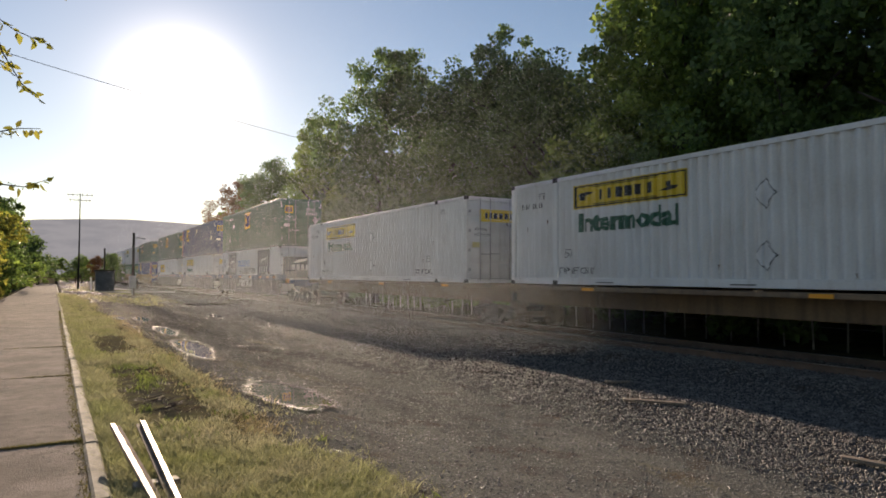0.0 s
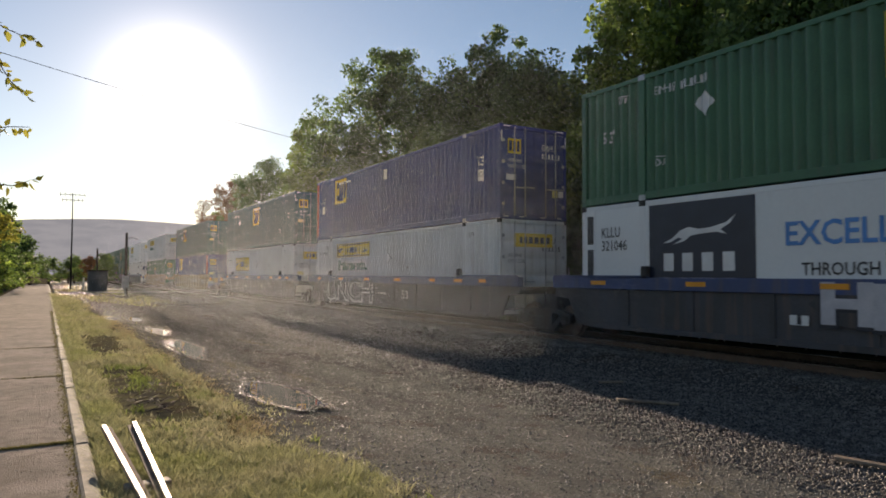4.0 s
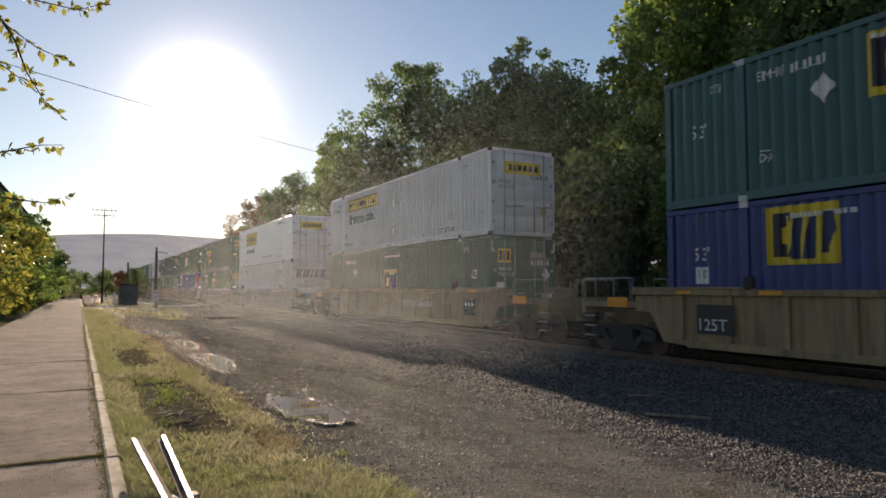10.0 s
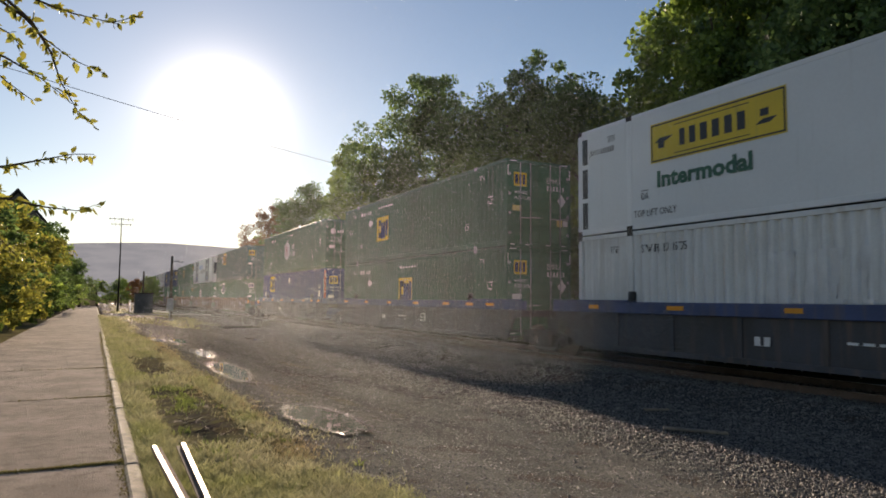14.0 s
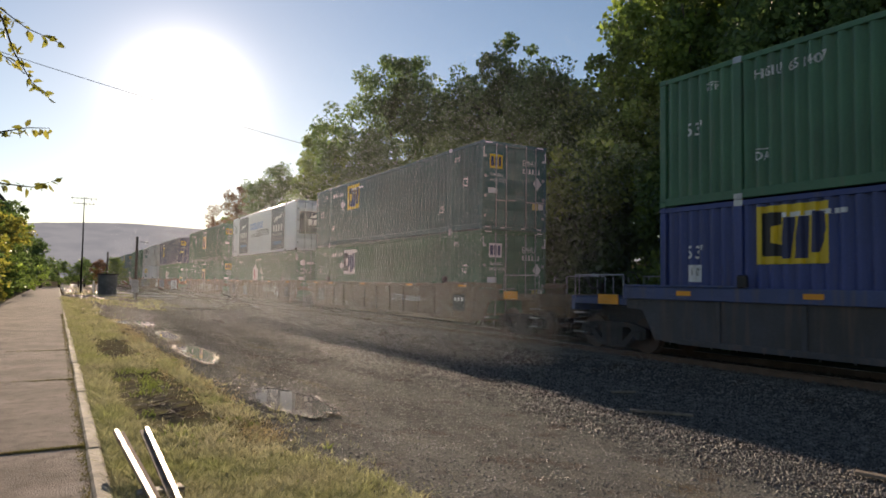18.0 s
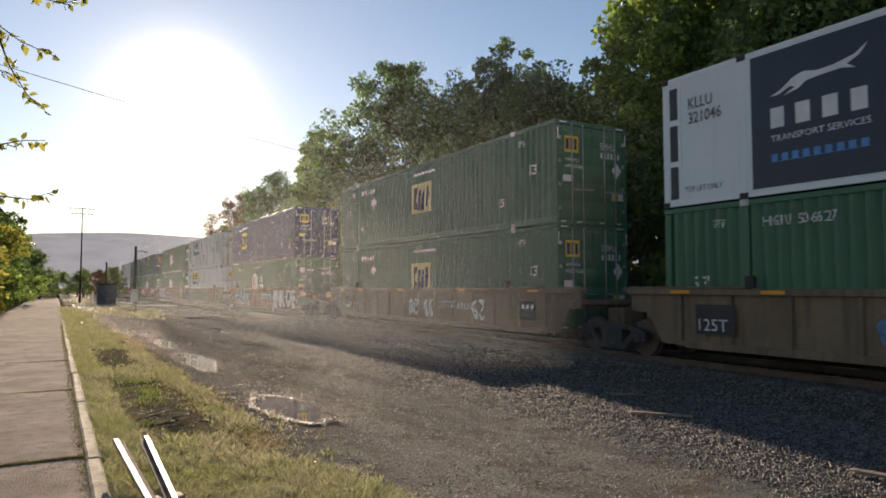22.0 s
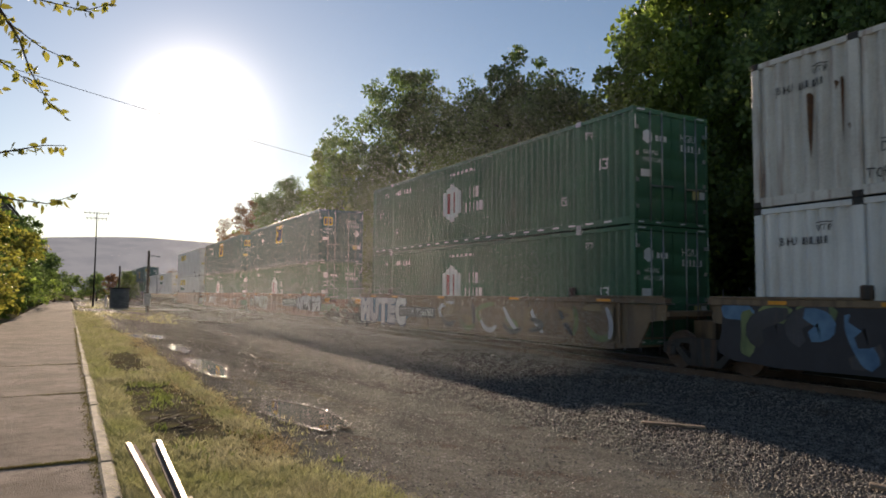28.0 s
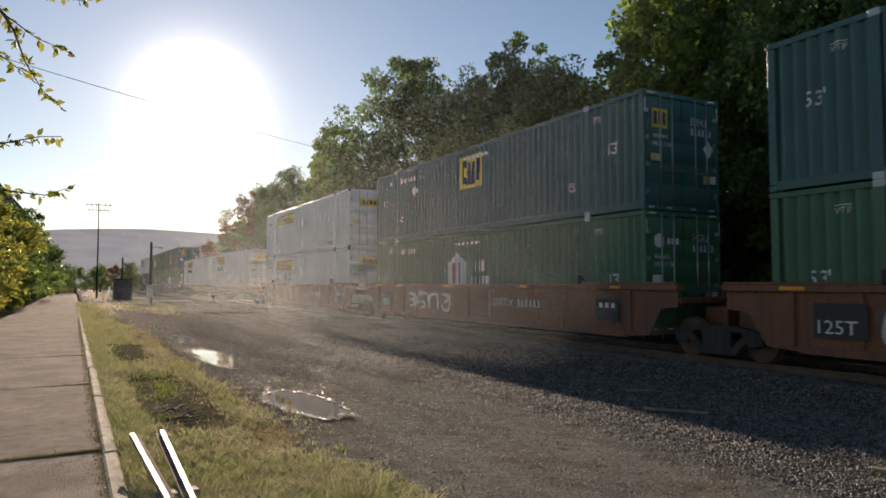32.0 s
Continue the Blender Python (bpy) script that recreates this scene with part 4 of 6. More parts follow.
def side_frame_mesh():
    if "sideframe" not in CACHE:
        bm = bmesh.new()
        outline = [(-1.12, 0.16), (-1.12, -0.06), (-0.95, -0.1), (-0.78, 0.02), (-0.45, -0.3), (0.45, -0.3), (0.78, 0.02), (0.95, -0.1), (1.12, -0.06), (1.12, 0.16), (0.85, 0.24), (0.5, 0.3), (-0.5, 0.3), (-0.85, 0.24)]
        holes = ([(-0.66, 0.1), (-0.36, -0.16), (-0.36, 0.18), (-0.6, 0.18)], [(0.66, 0.1), (0.6, 0.18), (0.36, 0.18), (0.36, -0.16)])
        for ring in (outline, *holes):
            fill = [bm.verts.new((-0.06, y, z)) for y, z in ring]
            back = [bm.verts.new((0.07, y, z)) for y, z in ring]
            for i in range(len(ring)):
                j = (i + 1) % len(ring)
                bm.faces.new((fill[i], fill[j], back[j], back[i]))
        es = [e for e in bm.edges if abs(e.verts[0].co.x + 0.06) < 1e-6 and abs(e.verts[1].co.x + 0.06) < 1e-6]
        bmesh.ops.triangle_fill(bm, edges=es, use_beauty=True)
        es = [e for e in bm.edges if abs(e.verts[0].co.x - 0.07) < 1e-6 and abs(e.verts[1].co.x - 0.07) < 1e-6]
        bmesh.ops.triangle_fill(bm, edges=es, use_beauty=True)
        for y in (-0.2, 0.0, 0.2):
            add_tube(bm, ((0, y, -0.26), (0, y, 0.12)), 0.075, 10)
        for y in (-0.88, 0.88):
            add_box(bm, -0.1, 0.08, y - 0.12, y + 0.12, -0.12, 0.12, 0.03)
        bmesh.ops.recalc_face_normals(bm, faces=bm.faces[:])
        CACHE["sideframe"] = finish(bm, "side frame")
    return CACHE["sideframe"]


def add_truck(car, y, spin=True):
    """A two-axle truck under the car, centred y metres behind its leading container end."""
    z = RAIL_TOP + WHEEL_R
    bm = bmesh.new()
    add_box(bm, -1.05, 1.05, -0.18, 0.18, -0.1, 0.22, 0.03)
    add_tube(bm, ((0, 0, 0.2), (0, 0, 0.34)), 0.22, 16)
    if "bolster" not in CACHE:
        CACHE["bolster"] = finish(bm, "bolster")
    else:
        bm.free()
    tr = link_mesh("truck", CACHE["bolster"], "darksteel", car, "grimy cast steel truck", Matrix.Translation((WIDE / 2, y, z)))
    for x in (-1.0, 1.0):
        link_mesh("side_frame", side_frame_mesh(), "darksteel", tr, at=Matrix.Translation((x, 0, 0)))
    for a in (-0.88, 0.88):
        w = link_mesh("wheelset", wheel_pair_mesh(), "wheel", tr, at=Matrix.Translation((0, a, 0)))
        if spin:
            SPINNING.append((w, a))


def well_side(paint, chord, style):
    """One side wall of the well: top chord, web, stiffeners and lower chord, on x = 0 and facing -x; pieces as (name, box, paint)."""
    y0, y1 = -1.05, LENGTH + 1.05
    out = []
    if style == "chorded":
        out.append(("top_chord", (-0.05, 0.16, y0, y1, SILL - 0.28, SILL, 0.012), chord))
        out.append(("side_web", (0.02, 0.06, 0.5, LENGTH - 0.5, BOTTOM + 0.1, SILL - 0.28, 0.0), paint))
        out.append(("bottom_sill", (-0.02, 0.14, 0.6, LENGTH - 0.6, BOTTOM, BOTTOM + 0.12, 0.01), paint))
        ys = [1.6 + 1.85 * k for k in range(8)]
        out += [("stiffener", (-0.01, 0.02, y - 0.05, y + 0.05, BOTTOM + 0.12, SILL - 0.28, 0.0), paint) for y in ys]
    else:
        out.append(("top_chord", (-0.07, 0.16, y0, y1, SILL - 0.13, SILL, 0.012), chord))
        out.append(("side_web", (0.02, 0.06, 0.2, LENGTH - 0.2, BOTTOM + 0.1, SILL - 0.13, 0.0), paint))
        out.append(("bottom_sill", (-0.05, 0.14, 0.6, LENGTH - 0.6, BOTTOM - 0.02, BOTTOM + 0.13, 0.01), paint))
        ys = [0.45 + 1.27 * k for k in range(13)]
        out += [("stiffener", (-0.045, 0.02, y - 0.045, y + 0.045, BOTTOM + 0.13, SILL - 0.13, 0.008), paint) for y in ys]
    return out


def make_well_car(label, paint, chord, style, first, last, seed, number="", plates=True):
    """A well between two containers' ends. first / last: it is the leading / trailing unit of its articulated car."""
    rnd = random.Random(seed)
    car = thing("well_car", label, "freight wagon", "well cars of the train")
    L, W = LENGTH, WIDE
    for side in (0, 1):
        flip = Matrix.Identity(4) if side == 0 else Matrix.Translation((W, L, 0)) @ Matrix.Rotation(math.pi, 4, "Z")
        for nm, (x0, x1, y0, y1, z0, z1, bv), mt in well_side(paint, chord, style):
            link_mesh(nm, box_mesh(x0 - 0.06, x1 - 0.06, y0, y1, z0, z1, bevel=bv), mt, car, at=flip)
        # raised ledges of the chord over the ends
        for y0, y1 in ((-1.0, 2.3), (L - 2.3, L + 1.0)):
            link_mesh("chord_ledge", box_mesh(-0.135, -0.05, y0, y1, SILL, SILL + 0.05, bevel=0.01), chord, car, at=flip)
            link_mesh("container_guide", box_mesh(-0.16, -0.02, y0 + (3.1 if y0 < 0 else 0.0), y0 + (3.3 if y0 < 0 else 0.2), SILL, SILL + 0.26, bevel=0.03), "darksteel", car, at=flip)
        # slanting end webs that carry the load up to the platforms
        for end in (0, 1):
            key = ("haunch", end)
            if key not in CACHE:
                bm = bmesh.new()
                pr = [(0.65, BOTTOM), (0.65, SILL - 0.15), (-1.0, SILL - 0.15), (-1.0, SILL - 0.5), (-0.5, SILL - 0.55), (-0.12, BOTTOM + 0.06)]
                if end:
                    pr = [(L - y, z) for y, z in pr]
                a = [bm.verts.new((-0.035, y, z)) for y, z in pr]
                b = [bm.verts.new((0.02, y, z)) for y, z in pr]
                bm.faces.new(a)
                bm.faces.new(b[::-1])
                for i in range(len(pr)):
                    j = (i + 1) % len(pr)
                    bm.faces.new((a[j], a[i], b[i], b[j]))
                bmesh.ops.recalc_face_normals(bm, faces=bm.faces[:])
                CACHE[key] = finish(bm, "haunch")
            link_mesh("end_web", CACHE[key], paint, car, at=flip)
        for y in ((0.7, 4.6, 9.2, 13.2, 15.4) if style != "chorded" else (0.6, 2.0, 3.8, 6.5, 9.4, 12.3, 15.2)):
            w = rnd.choice((0.38, 0.5, 0.5))
            link_mesh("reflector", box_mesh(-0.12 if style == "chorded" else -0.14, -0.1, y, y + w, SILL - 0.18 if style == "chorded" else SILL - 0.1, SILL - 0.08 if style == "chorded" else SILL - 0.03), "reflector", car, at=flip)
    for end, y in ((0, -1.05), (1, L + 0.15)):
        link_mesh("end_platform", box_mesh(0.0, W, y, y + 0.9, SILL - 0.42, SILL - 0.3, bevel=0.01), paint, car)
        link_mesh("end_bulkhead", box_mesh(0.1, W - 0.1, 0.02 if end == 0 else L - 0.08, 0.08 if end == 0 else L - 0.02, BOTTOM + 0.05, SILL - 0.42), paint, car)
    for k in range(9):
        y = 0.9 + k * (L - 1.8) / 8
        link_mesh("cross_member", box_mesh(0.0, W, y - 0.12, y + 0.12, BOTTOM, FLOOR - 0.012), "darksteel", car)
    # ends: a shared truck sits under the leading end; an outer end has a longer platform with coupler and railings
    outer = [e for e, is_end in ((0, first), (1, last)) if is_end]
    add_truck(car, -1.775)
    if last:
        add_truck(car, L + 1.775)
    for e in (0, 1):
        s = -1 if e == 0 else 1
        base = 0.0 if e == 0 else L
        reach = 3.2 if e in outer else 1.5
        lo, hi = sorted((base + s * 0.9, base + s * reach))
        link_mesh("draft_beam", box_mesh(W / 2 - 0.35, W / 2 + 0.35, lo, hi, 0.62, 1.06, bevel=0.02), paint, car)
        if e in outer:
            lo, hi = sorted((base + s * 1.0, base + s * 3.0))
            link_mesh("end_deck", box_mesh(0.02, W - 0.02, lo, hi, SILL - 0.45, SILL - 0.3, bevel=0.01), chord, car)
            lo, hi = sorted((base + s * 2.9, base + s * 3.05))
            link_mesh("end_sill", box_mesh(0.0, W, lo, hi, SILL - 0.62, SILL - 0.25, bevel=0.015), chord, car)
            link_mesh("coupler", box_mesh(W / 2 - 0.14, W / 2 + 0.14, *sorted((base + s * 3.0, base + s * 3.72)), 0.70, 0.98, bevel=0.05), "darksteel", car)
            for x in (0.06, W - 0.06):
                link_mesh("grab_rail", tube_mesh(("grab", e, round(x, 2)), ((x, base + s * 1.2, SILL - 0.3), (x, base + s * 1.2, SILL + 0.28), (x, base + s * 2.95, SILL + 0.28), (x, base + s * 2.95, SILL - 0.3)), 0.018), "steel", car)
                for k in range(3):
                    z = SILL - 0.7 - 0.25 * k
                    link_mesh("step", box_mesh(x - 0.05, x + 0.05, *sorted((base + s * 2.55, base + s * 2.95)), z, z + 0.03), "steel", car)
            link_mesh("reflector", box_mesh(-0.02, -0.004, *sorted((base + s * 1.3, base + s * 2.0)), SILL - 0.44, SILL - 0.2), "reflector", car)
            link_mesh("brake_wheel", tube_mesh(("bw", e), [(W - 0.5 + 0.25 * math.cos(k * math.pi / 6), base + s * 2.98, SILL + 0.15 + 0.25 * math.sin(k * math.pi / 6)) for k in range(13)], 0.018, 6), "darksteel", car)
            link_mesh("air_hose", tube_mesh(("hose", e), [(W / 2 - 0.4, base + s * (3.05 + 0.1 * k), 0.75 - 0.28 * math.sin(k * 0.5)) for k in range(6)], 0.025, 6), "darksteel", car)
    if style != "chorded" and plates:
        decal("plate", flat_shape([rect(0, 0, 0.95, 0.62)]), "black", car, L - 0.9, 0.62, proud=0.115)
        decal("lettering", glyphs("125T"), "decalwhite", car, L - 0.98, 0.7, 0.24, 0.7, proud=0.119)
        decal("plate", flat_shape([rect(0, 0, 0.8, 0.55)]), "black", car, 1.6, 0.66, proud=0.115)
        decal("mark", bars([0.12, 0.12, 0.12], 0.1, 0.12), "decalwhite", car, 1.48, 0.98, proud=0.119)
        decal("lettering", glyphs("DTTX"), "spraywhite" if number else "silver", car, 6.45, 0.88, 0.3 if number else 0.24, 1.15, proud=0.115)
        if number:
            decal("plate", flat_shape([rect(0, 0, 3.2, 0.46)]), "black", car, 6.55, 0.8, proud=0.113)
            decal("lettering", glyphs(number), "spraywhite", car, 5.1, 0.88, 0.3, 1.7, proud=0.128)
        else:
            decal("number_inscription", bars(DIGITS, 0.07, 0.2), "silver", car, 5.1, 0.89, 1.0, 1.1, proud=0.115)
    elif style == "chorded":
        decal("lettering", glyphs("53"), "decalwhite", car, 6.4, 0.72, 0.3, 0.5, proud=0.075)
        decal("mark", bars([0.14, 0.14], 0.08, 0.18), "decalwhite", car, 10.5, 0.72, proud=0.075)
        decal("mark", bars([0.2, 0.2, 0.2], 0.08, 0.05), "decalwhite", car, 8.6, 0.85, proud=0.075)
    return car


def blob(rnd, w, h, n=14, rough=0.16, square=0.7, slant=0.0):
    """A bulging rounded shape between an oval and a box, leaning by slant."""
    out = []
    for k in range(n):
        a = 2 * math.pi * k / n
        c, s = math.cos(a), math.sin(a)
        x = 0.5 + 0.5 * math.copysign(abs(c) ** square, c) * (1 + rnd.uniform(-rough, rough))
        y = 0.5 + 0.5 * math.copysign(abs(s) ** square, s) * (1 + rnd.uniform(-rough, rough))
        out.append((w * x + slant * h * (y - 0.5), h * y))
    return out


def ribbon(p0, p1, p2, w):
    """A fat stroke along a bend, rounded at both ends."""
    one, two, n = [], [], 9
    for k in range(n):
        t = k / (n - 1)
        x = (1 - t) ** 2 * p0[0] + 2 * t * (1 - t) * p1[0] + t * t * p2[0]
        y = (1 - t) ** 2 * p0[1] + 2 * t * (1 - t) * p1[1] + t * t * p2[1]
        dx = 2 * (1 - t) * (p1[0] - p0[0]) + 2 * t * (p2[0] - p1[0])
        dy = 2 * (1 - t) * (p1[1] - p0[1]) + 2 * t * (p2[1] - p1[1])
        d = math.hypot(dx, dy) or 1.0
        h = w * (0.55, 0.88, 1.0, 1.0, 1.0, 1.0, 1.0, 0.88, 0.55)[k]
        one.append((x - dy / d * h, y + dx / d * h))
        two.append((x + dy / d * h, y - dx / d * h))
    return flat_shape([one + two[::-1]])


BENDS = (((0.2, 0.05), (0.05, 0.5), (0.3, 0.95)), ((0.8, 0.95), (-0.4, 0.8), (0.25, 0.3)), ((0.2, 0.35), (0.5, -0.2), (0.9, 0.2)), ((0.25, 0.9), (1.2, 0.7), (0.4, 0.45)),
         ((0.3, 0.5), (1.2, 0.3), (0.3, 0.08)), ((0.8, 0.05), (0.95, 0.5), (0.75, 0.95)), ((0.1, 0.9), (0.5, 1.0), (0.95, 0.85)), ((0.25, 0.95), (0.5, 0.3), (0.8, 0.05)))


def spray(car, left, right, low, high, seed, fill, edge="spraydark", count=5, proud=0.115, fat=0.17, ground=None):
    """A sprayed tag of fat, bent, outlined strokes, no letters."""
    rnd = random.Random(seed)
    tall = high - low
    w = (left - right) / count
    g = decal("graffiti", flat_shape([blob(rnd, left - right, tall * (1.0 if ground else 0.72), 40, 0.06, 0.3 if ground else 0.45)]), ground or edge, car, left, low + (0 if ground else tall * 0.1), proud=proud, label="sprayed background")
    layer = proud + 0.004
    for k in range(count):
        hh = tall * rnd.uniform(0.85, 1.0)
        z = low + rnd.uniform(0, tall - hh)
        a = left - k * w
        lean = rnd.uniform(-0.1, 0.15) * hh
        strokes = []
        for bend in rnd.sample(BENDS, 3):
            strokes.append([((0.04 + 0.92 * x) * w * 1.12 + (y - 0.5) * lean, (0.08 + 0.84 * y) * hh) for x, y in bend])
        thick = min(fat, w * 0.22)
        for b in strokes:
            decal("sprayed_outline", ribbon(*b, thick + 0.028), edge, g, a, z, proud=layer)
            layer += 0.0005
        for b in strokes:
            decal("sprayed_stroke", ribbon(*b, thick), fill[(k + (len(fill) > 2 and strokes.index(b))) % len(fill)], g, a, z, proud=layer)
            layer += 0.0005


def tag(car, text, left, right, low, high, fill, edge, seed, bold=0.05, proud=0.115, ground=None):
    """Sprayed bubble letters: a ragged cloud, a fat outline and a lighter fill, letter by letter."""
    rnd = random.Random(seed)
    tall = high - low
    g = decal("graffiti", flat_shape([blob(rnd, left - right + 0.2, tall * 0.92, 36, 0.09, 0.4)]), ground or edge, car, left + 0.1, low + 0.04, proud=proud, label="sprayed background")
    natural = [max(v[0] for v in glyphs(c, bold)[0]) + 0.02 for c in text]
    a, k = left, (left - right) / sum(natural)
    for i, (c, w) in enumerate(zip(text, natural)):
        hh = tall * rnd.uniform(0.8, 0.95)
        z = low + rnd.uniform(0.05, tall - hh)
        lift = 0.0008 * (i % 2)
        decal("sprayed_outline", glyphs(c, bold + 0.035), edge, g, a + 0.04, z - 0.03, hh, w * k * 1.0 + 0.1, proud=proud + 0.004 + lift)
        decal("sprayed_stroke", glyphs(c, bold), fill[i % len(fill)], g, a, z, hh * 0.97, w * k, proud=proud + 0.007 + lift)
        a -= w * k


def make_spine_car(label, seed, last):
    """A low skeleton car: one centre beam with cross arms that carries a single container."""
    car = thing("spine_car", label, "freight wagon", "spine cars of the train")
    L, W = LENGTH, WIDE
    top = 1.34 - 0.008
    link_mesh("centre_beam", box_mesh(W / 2 - 0.3, W / 2 + 0.3, -1.1, L + 1.1, 0.72, top - 0.12, bevel=0.02), "brown", car)
    for y in (0.25, LIFT, 5.2, 8.0, 10.9, L - LIFT, L - 0.25):
        link_mesh("cross_arm", box_mesh(0.03, W - 0.03, y - 0.13, y + 0.13, top - 0.16, top, bevel=0.015), "brown", car)
    for x in (0.0, W - 0.1):
        link_mesh("side_rail", box_mesh(x, x + 0.1, 0.15, L - 0.15, top - 0.14, top - 0.03, bevel=0.01), "brown", car)
        for y in (1.2, 6.5, 12.6):
            link_mesh("reflector", box_mesh(x - 0.008 if x == 0 else x + 0.1, x if x == 0 else x + 0.108, y, y + 0.45, top - 0.13, top - 0.05), "reflector", car)
    link_mesh("coupling_block", box_mesh(W / 2 - 0.25, W / 2 + 0.25, -1.2, -0.9, 0.7, 1.05, bevel=0.03), "darksteel", car)
    add_truck(car, -1.15)
    if last:
        add_truck(car, L + 1.15)
    return car


# the units in order from the head: distance of each leading container end from the eye's cross line at the start
UNITS = []


def add_unit(start, car, lower, upper=None, spine=False):
    floor = 1.34 if spine else FLOOR
    UNITS.append((car, start, 0.0))
    UNITS.append((lower, start, floor))
    if upper is not None:
        UNITS.append((upper, start, floor + HIGH + 0.012))


def blue_car(first, last, seed):
    return make_well_car("grimy dark well car with a blue top chord and orange reflectors", "well_dark", "chord_blue", "chorded", first, last, seed)


def tan_car(first, last, seed, paint="tan", words="dusty yellow-brown ribbed well car", number=""):
    return make_well_car(words, paint, paint, "ribbed", first, last, seed, number, "blue and green" not in words and "grey graffiti" not in words)


def build_train():
    # unseen unit ahead of the first, added for its shadow and reflections
    add_unit(-17.9, make_spine_car("rusty brown spine car under a white container", 0, False), banner_container(seed=90), spine=True)
    add_unit(0.44, make_spine_car("rusty brown spine car under a white container", 1, False), banner_container(seed=1), spine=True)
    add_unit(19.15, make_spine_car("rusty brown spine car under a white container", 2, True), banner_container(seed=2), spine=True)
    c = blue_car(True, False, 3)
    tag(c, "HEPRS", 9.9, 6.1, 0.72, 1.5, ("silver",), "spraydark", 31, 0.05, 0.105, "well_dark")
    add_unit(40.6, c, reefer_container(3), square_container("green", 8.8, low=1.5, seed=3))
    c = blue_car(False, False, 4)
    tag(c, "UNCH", 14.4, 9.1, 0.4, 1.5, ("spraydark",), "spraywhite", 41, 0.0, 0.105, "well_dark")
    add_unit(60.4, c, banner_container(seed=4), square_container("blue", 13.66, posts="redrear", low=1.6, seed=4, diamond=False))
    add_unit(80.24, blue_car(False, True, 5), banner_container(seed=5, word=False, low=1.41, h=0.95), square_container("bluegreen", 8.75, low=1.5, seed=5))
    add_unit(103.94, tan_car(True, True, 6), square_container("blue", 13.6, posts="red", low=1.6, seed=6, diamond=False), square_container("bluegreen", 11.6, low=1.5, seed=6))
    add_unit(127.65, tan_car(True, True, 7), square_container("green", 8.85, pale=True, low=0.85, seed=7), banner_container(seed=7))
    add_unit(151.24, blue_car(True, False, 8), slant_container(8), banner_container("reefer", kind="smooth", seed=8, low=1.55, h=0.95))
    add_unit(171.1, blue_car(False, False, 9), square_container("green", 8.8, seed=9), square_container("green", 11.5, seed=19))
    add_unit(190.75, blue_car(False, True, 10), square_container("blue", 13.69, posts="red", low=1.6, seed=10, diamond=False), hexagon_container(1, code="HGIU 651407", low53=1.5))
    add_unit(214.35, tan_car(True, False, 11, "brown", "dusty brown ribbed well car with faded markings"), square_container("green", 12.11, pale="white", low=1.5, seed=11), square_container("bluegreen", 11.75, low=1.6, seed=12))
    c = tan_car(False, False, 12, "brown", "dusty brown ribbed well car with faded markings")
    spray(c, 3.9, 2.8, 0.55, 1.3, 51, ("spraywhite",), "brown", 2, fat=0.05)
    spray(c, 11.6, 10.6, 0.55, 1.2, 52, ("sprayblue",), "brown", 2, fat=0.05)
    add_unit(234.04, c, hexagon_container(3, code="HGIU 506627"), reefer_container(12))
    c = tan_car(False, True, 13, "brown", "dusty brown ribbed well car with white scrawls")
    for k, a in enumerate((8.7, 7.5, 4.2)):
        spray(c, a, a - 0.75, 0.5, 1.3, 60 + k, ("spraywhite",), "brown", 2, fat=0.045)
    add_unit(253.97, c, square_container("green", 8.74, pale=True, low=0.95, seed=13), square_container("green", 8.71, pale=True, low=1.05, seed=14))
    c = tan_car(True, False, 14, "orange", "orange-brown well car covered in silver graffiti", "726085")
    tag(c, "JINKOE", 4.15, -0.5, 0.38, 1.6, ("silver",), "spraydark", 71, 0.07)
    spray(c, 14.3, 9.7, 0.6, 1.5, 72, ("sprayblue", "spraydark"), "orange", 4, fat=0.05)
    tag(c, "ASC", 13.7, 10.0, 0.42, 1.55, ("spraydark",), "silver", 70, 0.07, 0.127, "sprayblue")
    add_unit(277.4, c, hexagon_container(5, code="HGIU 646842"), square_container("navy", 12.95, low=1.05, seed=15, diamond=False, code="EMHU 668346", low53=0.55))
    c = tan_car(False, False, 15, "brown", "well car covered in blue and green graffiti")
    spray(c, 17.0, 11.2, 0.3, 1.5, 73, ("sprayblue", "spraydark", "spraygreen", "well_dark"), "spraydark", 7, ground="spraydark")
    spray(c, 10.8, 5.0, 0.3, 1.5, 74, ("spraygreen", "well_dark", "spraydark"), "spraydark", 8)
    add_unit(297.38, c, banner_container(seed=16), banner_container("rusty", None, seed=17))
    c = tan_car(False, True, 16, "brown", "brown well car with white and grey graffiti")
    tag(c, "MUTEC", 17.1, 12.4, 0.4, 1.5, ("spraywhite", "silver"), "navy", 75, 0.08, ground="sprayblue")
    decal("plate", flat_shape([rect(0, 0, 3.1, 0.4)]), "black", c, 12.98, 0.72, proud=0.128)
    decal("lettering", glyphs("DTTX 726085"), "spraywhite", c, 12.9, 0.8, 0.26, 2.9, proud=0.132)
    spray(c, 9.7, 0.6, 0.36, 1.46, 76, ("silver", "well_dark", "tan", "spraygreen"), "brown", 7, fat=0.08)
    add_unit(316.8, c, hexagon_container(7), hexagon_container(8, low53=1.5))
    c = tan_car(True, False, 17, "orange", "orange-brown well car with black and white graffiti", "732172")
    spray(c, 3.4, -1.0, 0.55, 1.5, 77, ("spraywhite",), "spraydark", 5, fat=0.13)
    spray(c, 14.1, 10.2, 0.45, 1.5, 78, ("silver", "spraywhite"), "brown", 6, fat=0.07)
    add_unit(340.6, c, hexagon_container(9), square_container("bluegreen", 8.8, low=1.5, seed=18, code="EMHU 273654"))
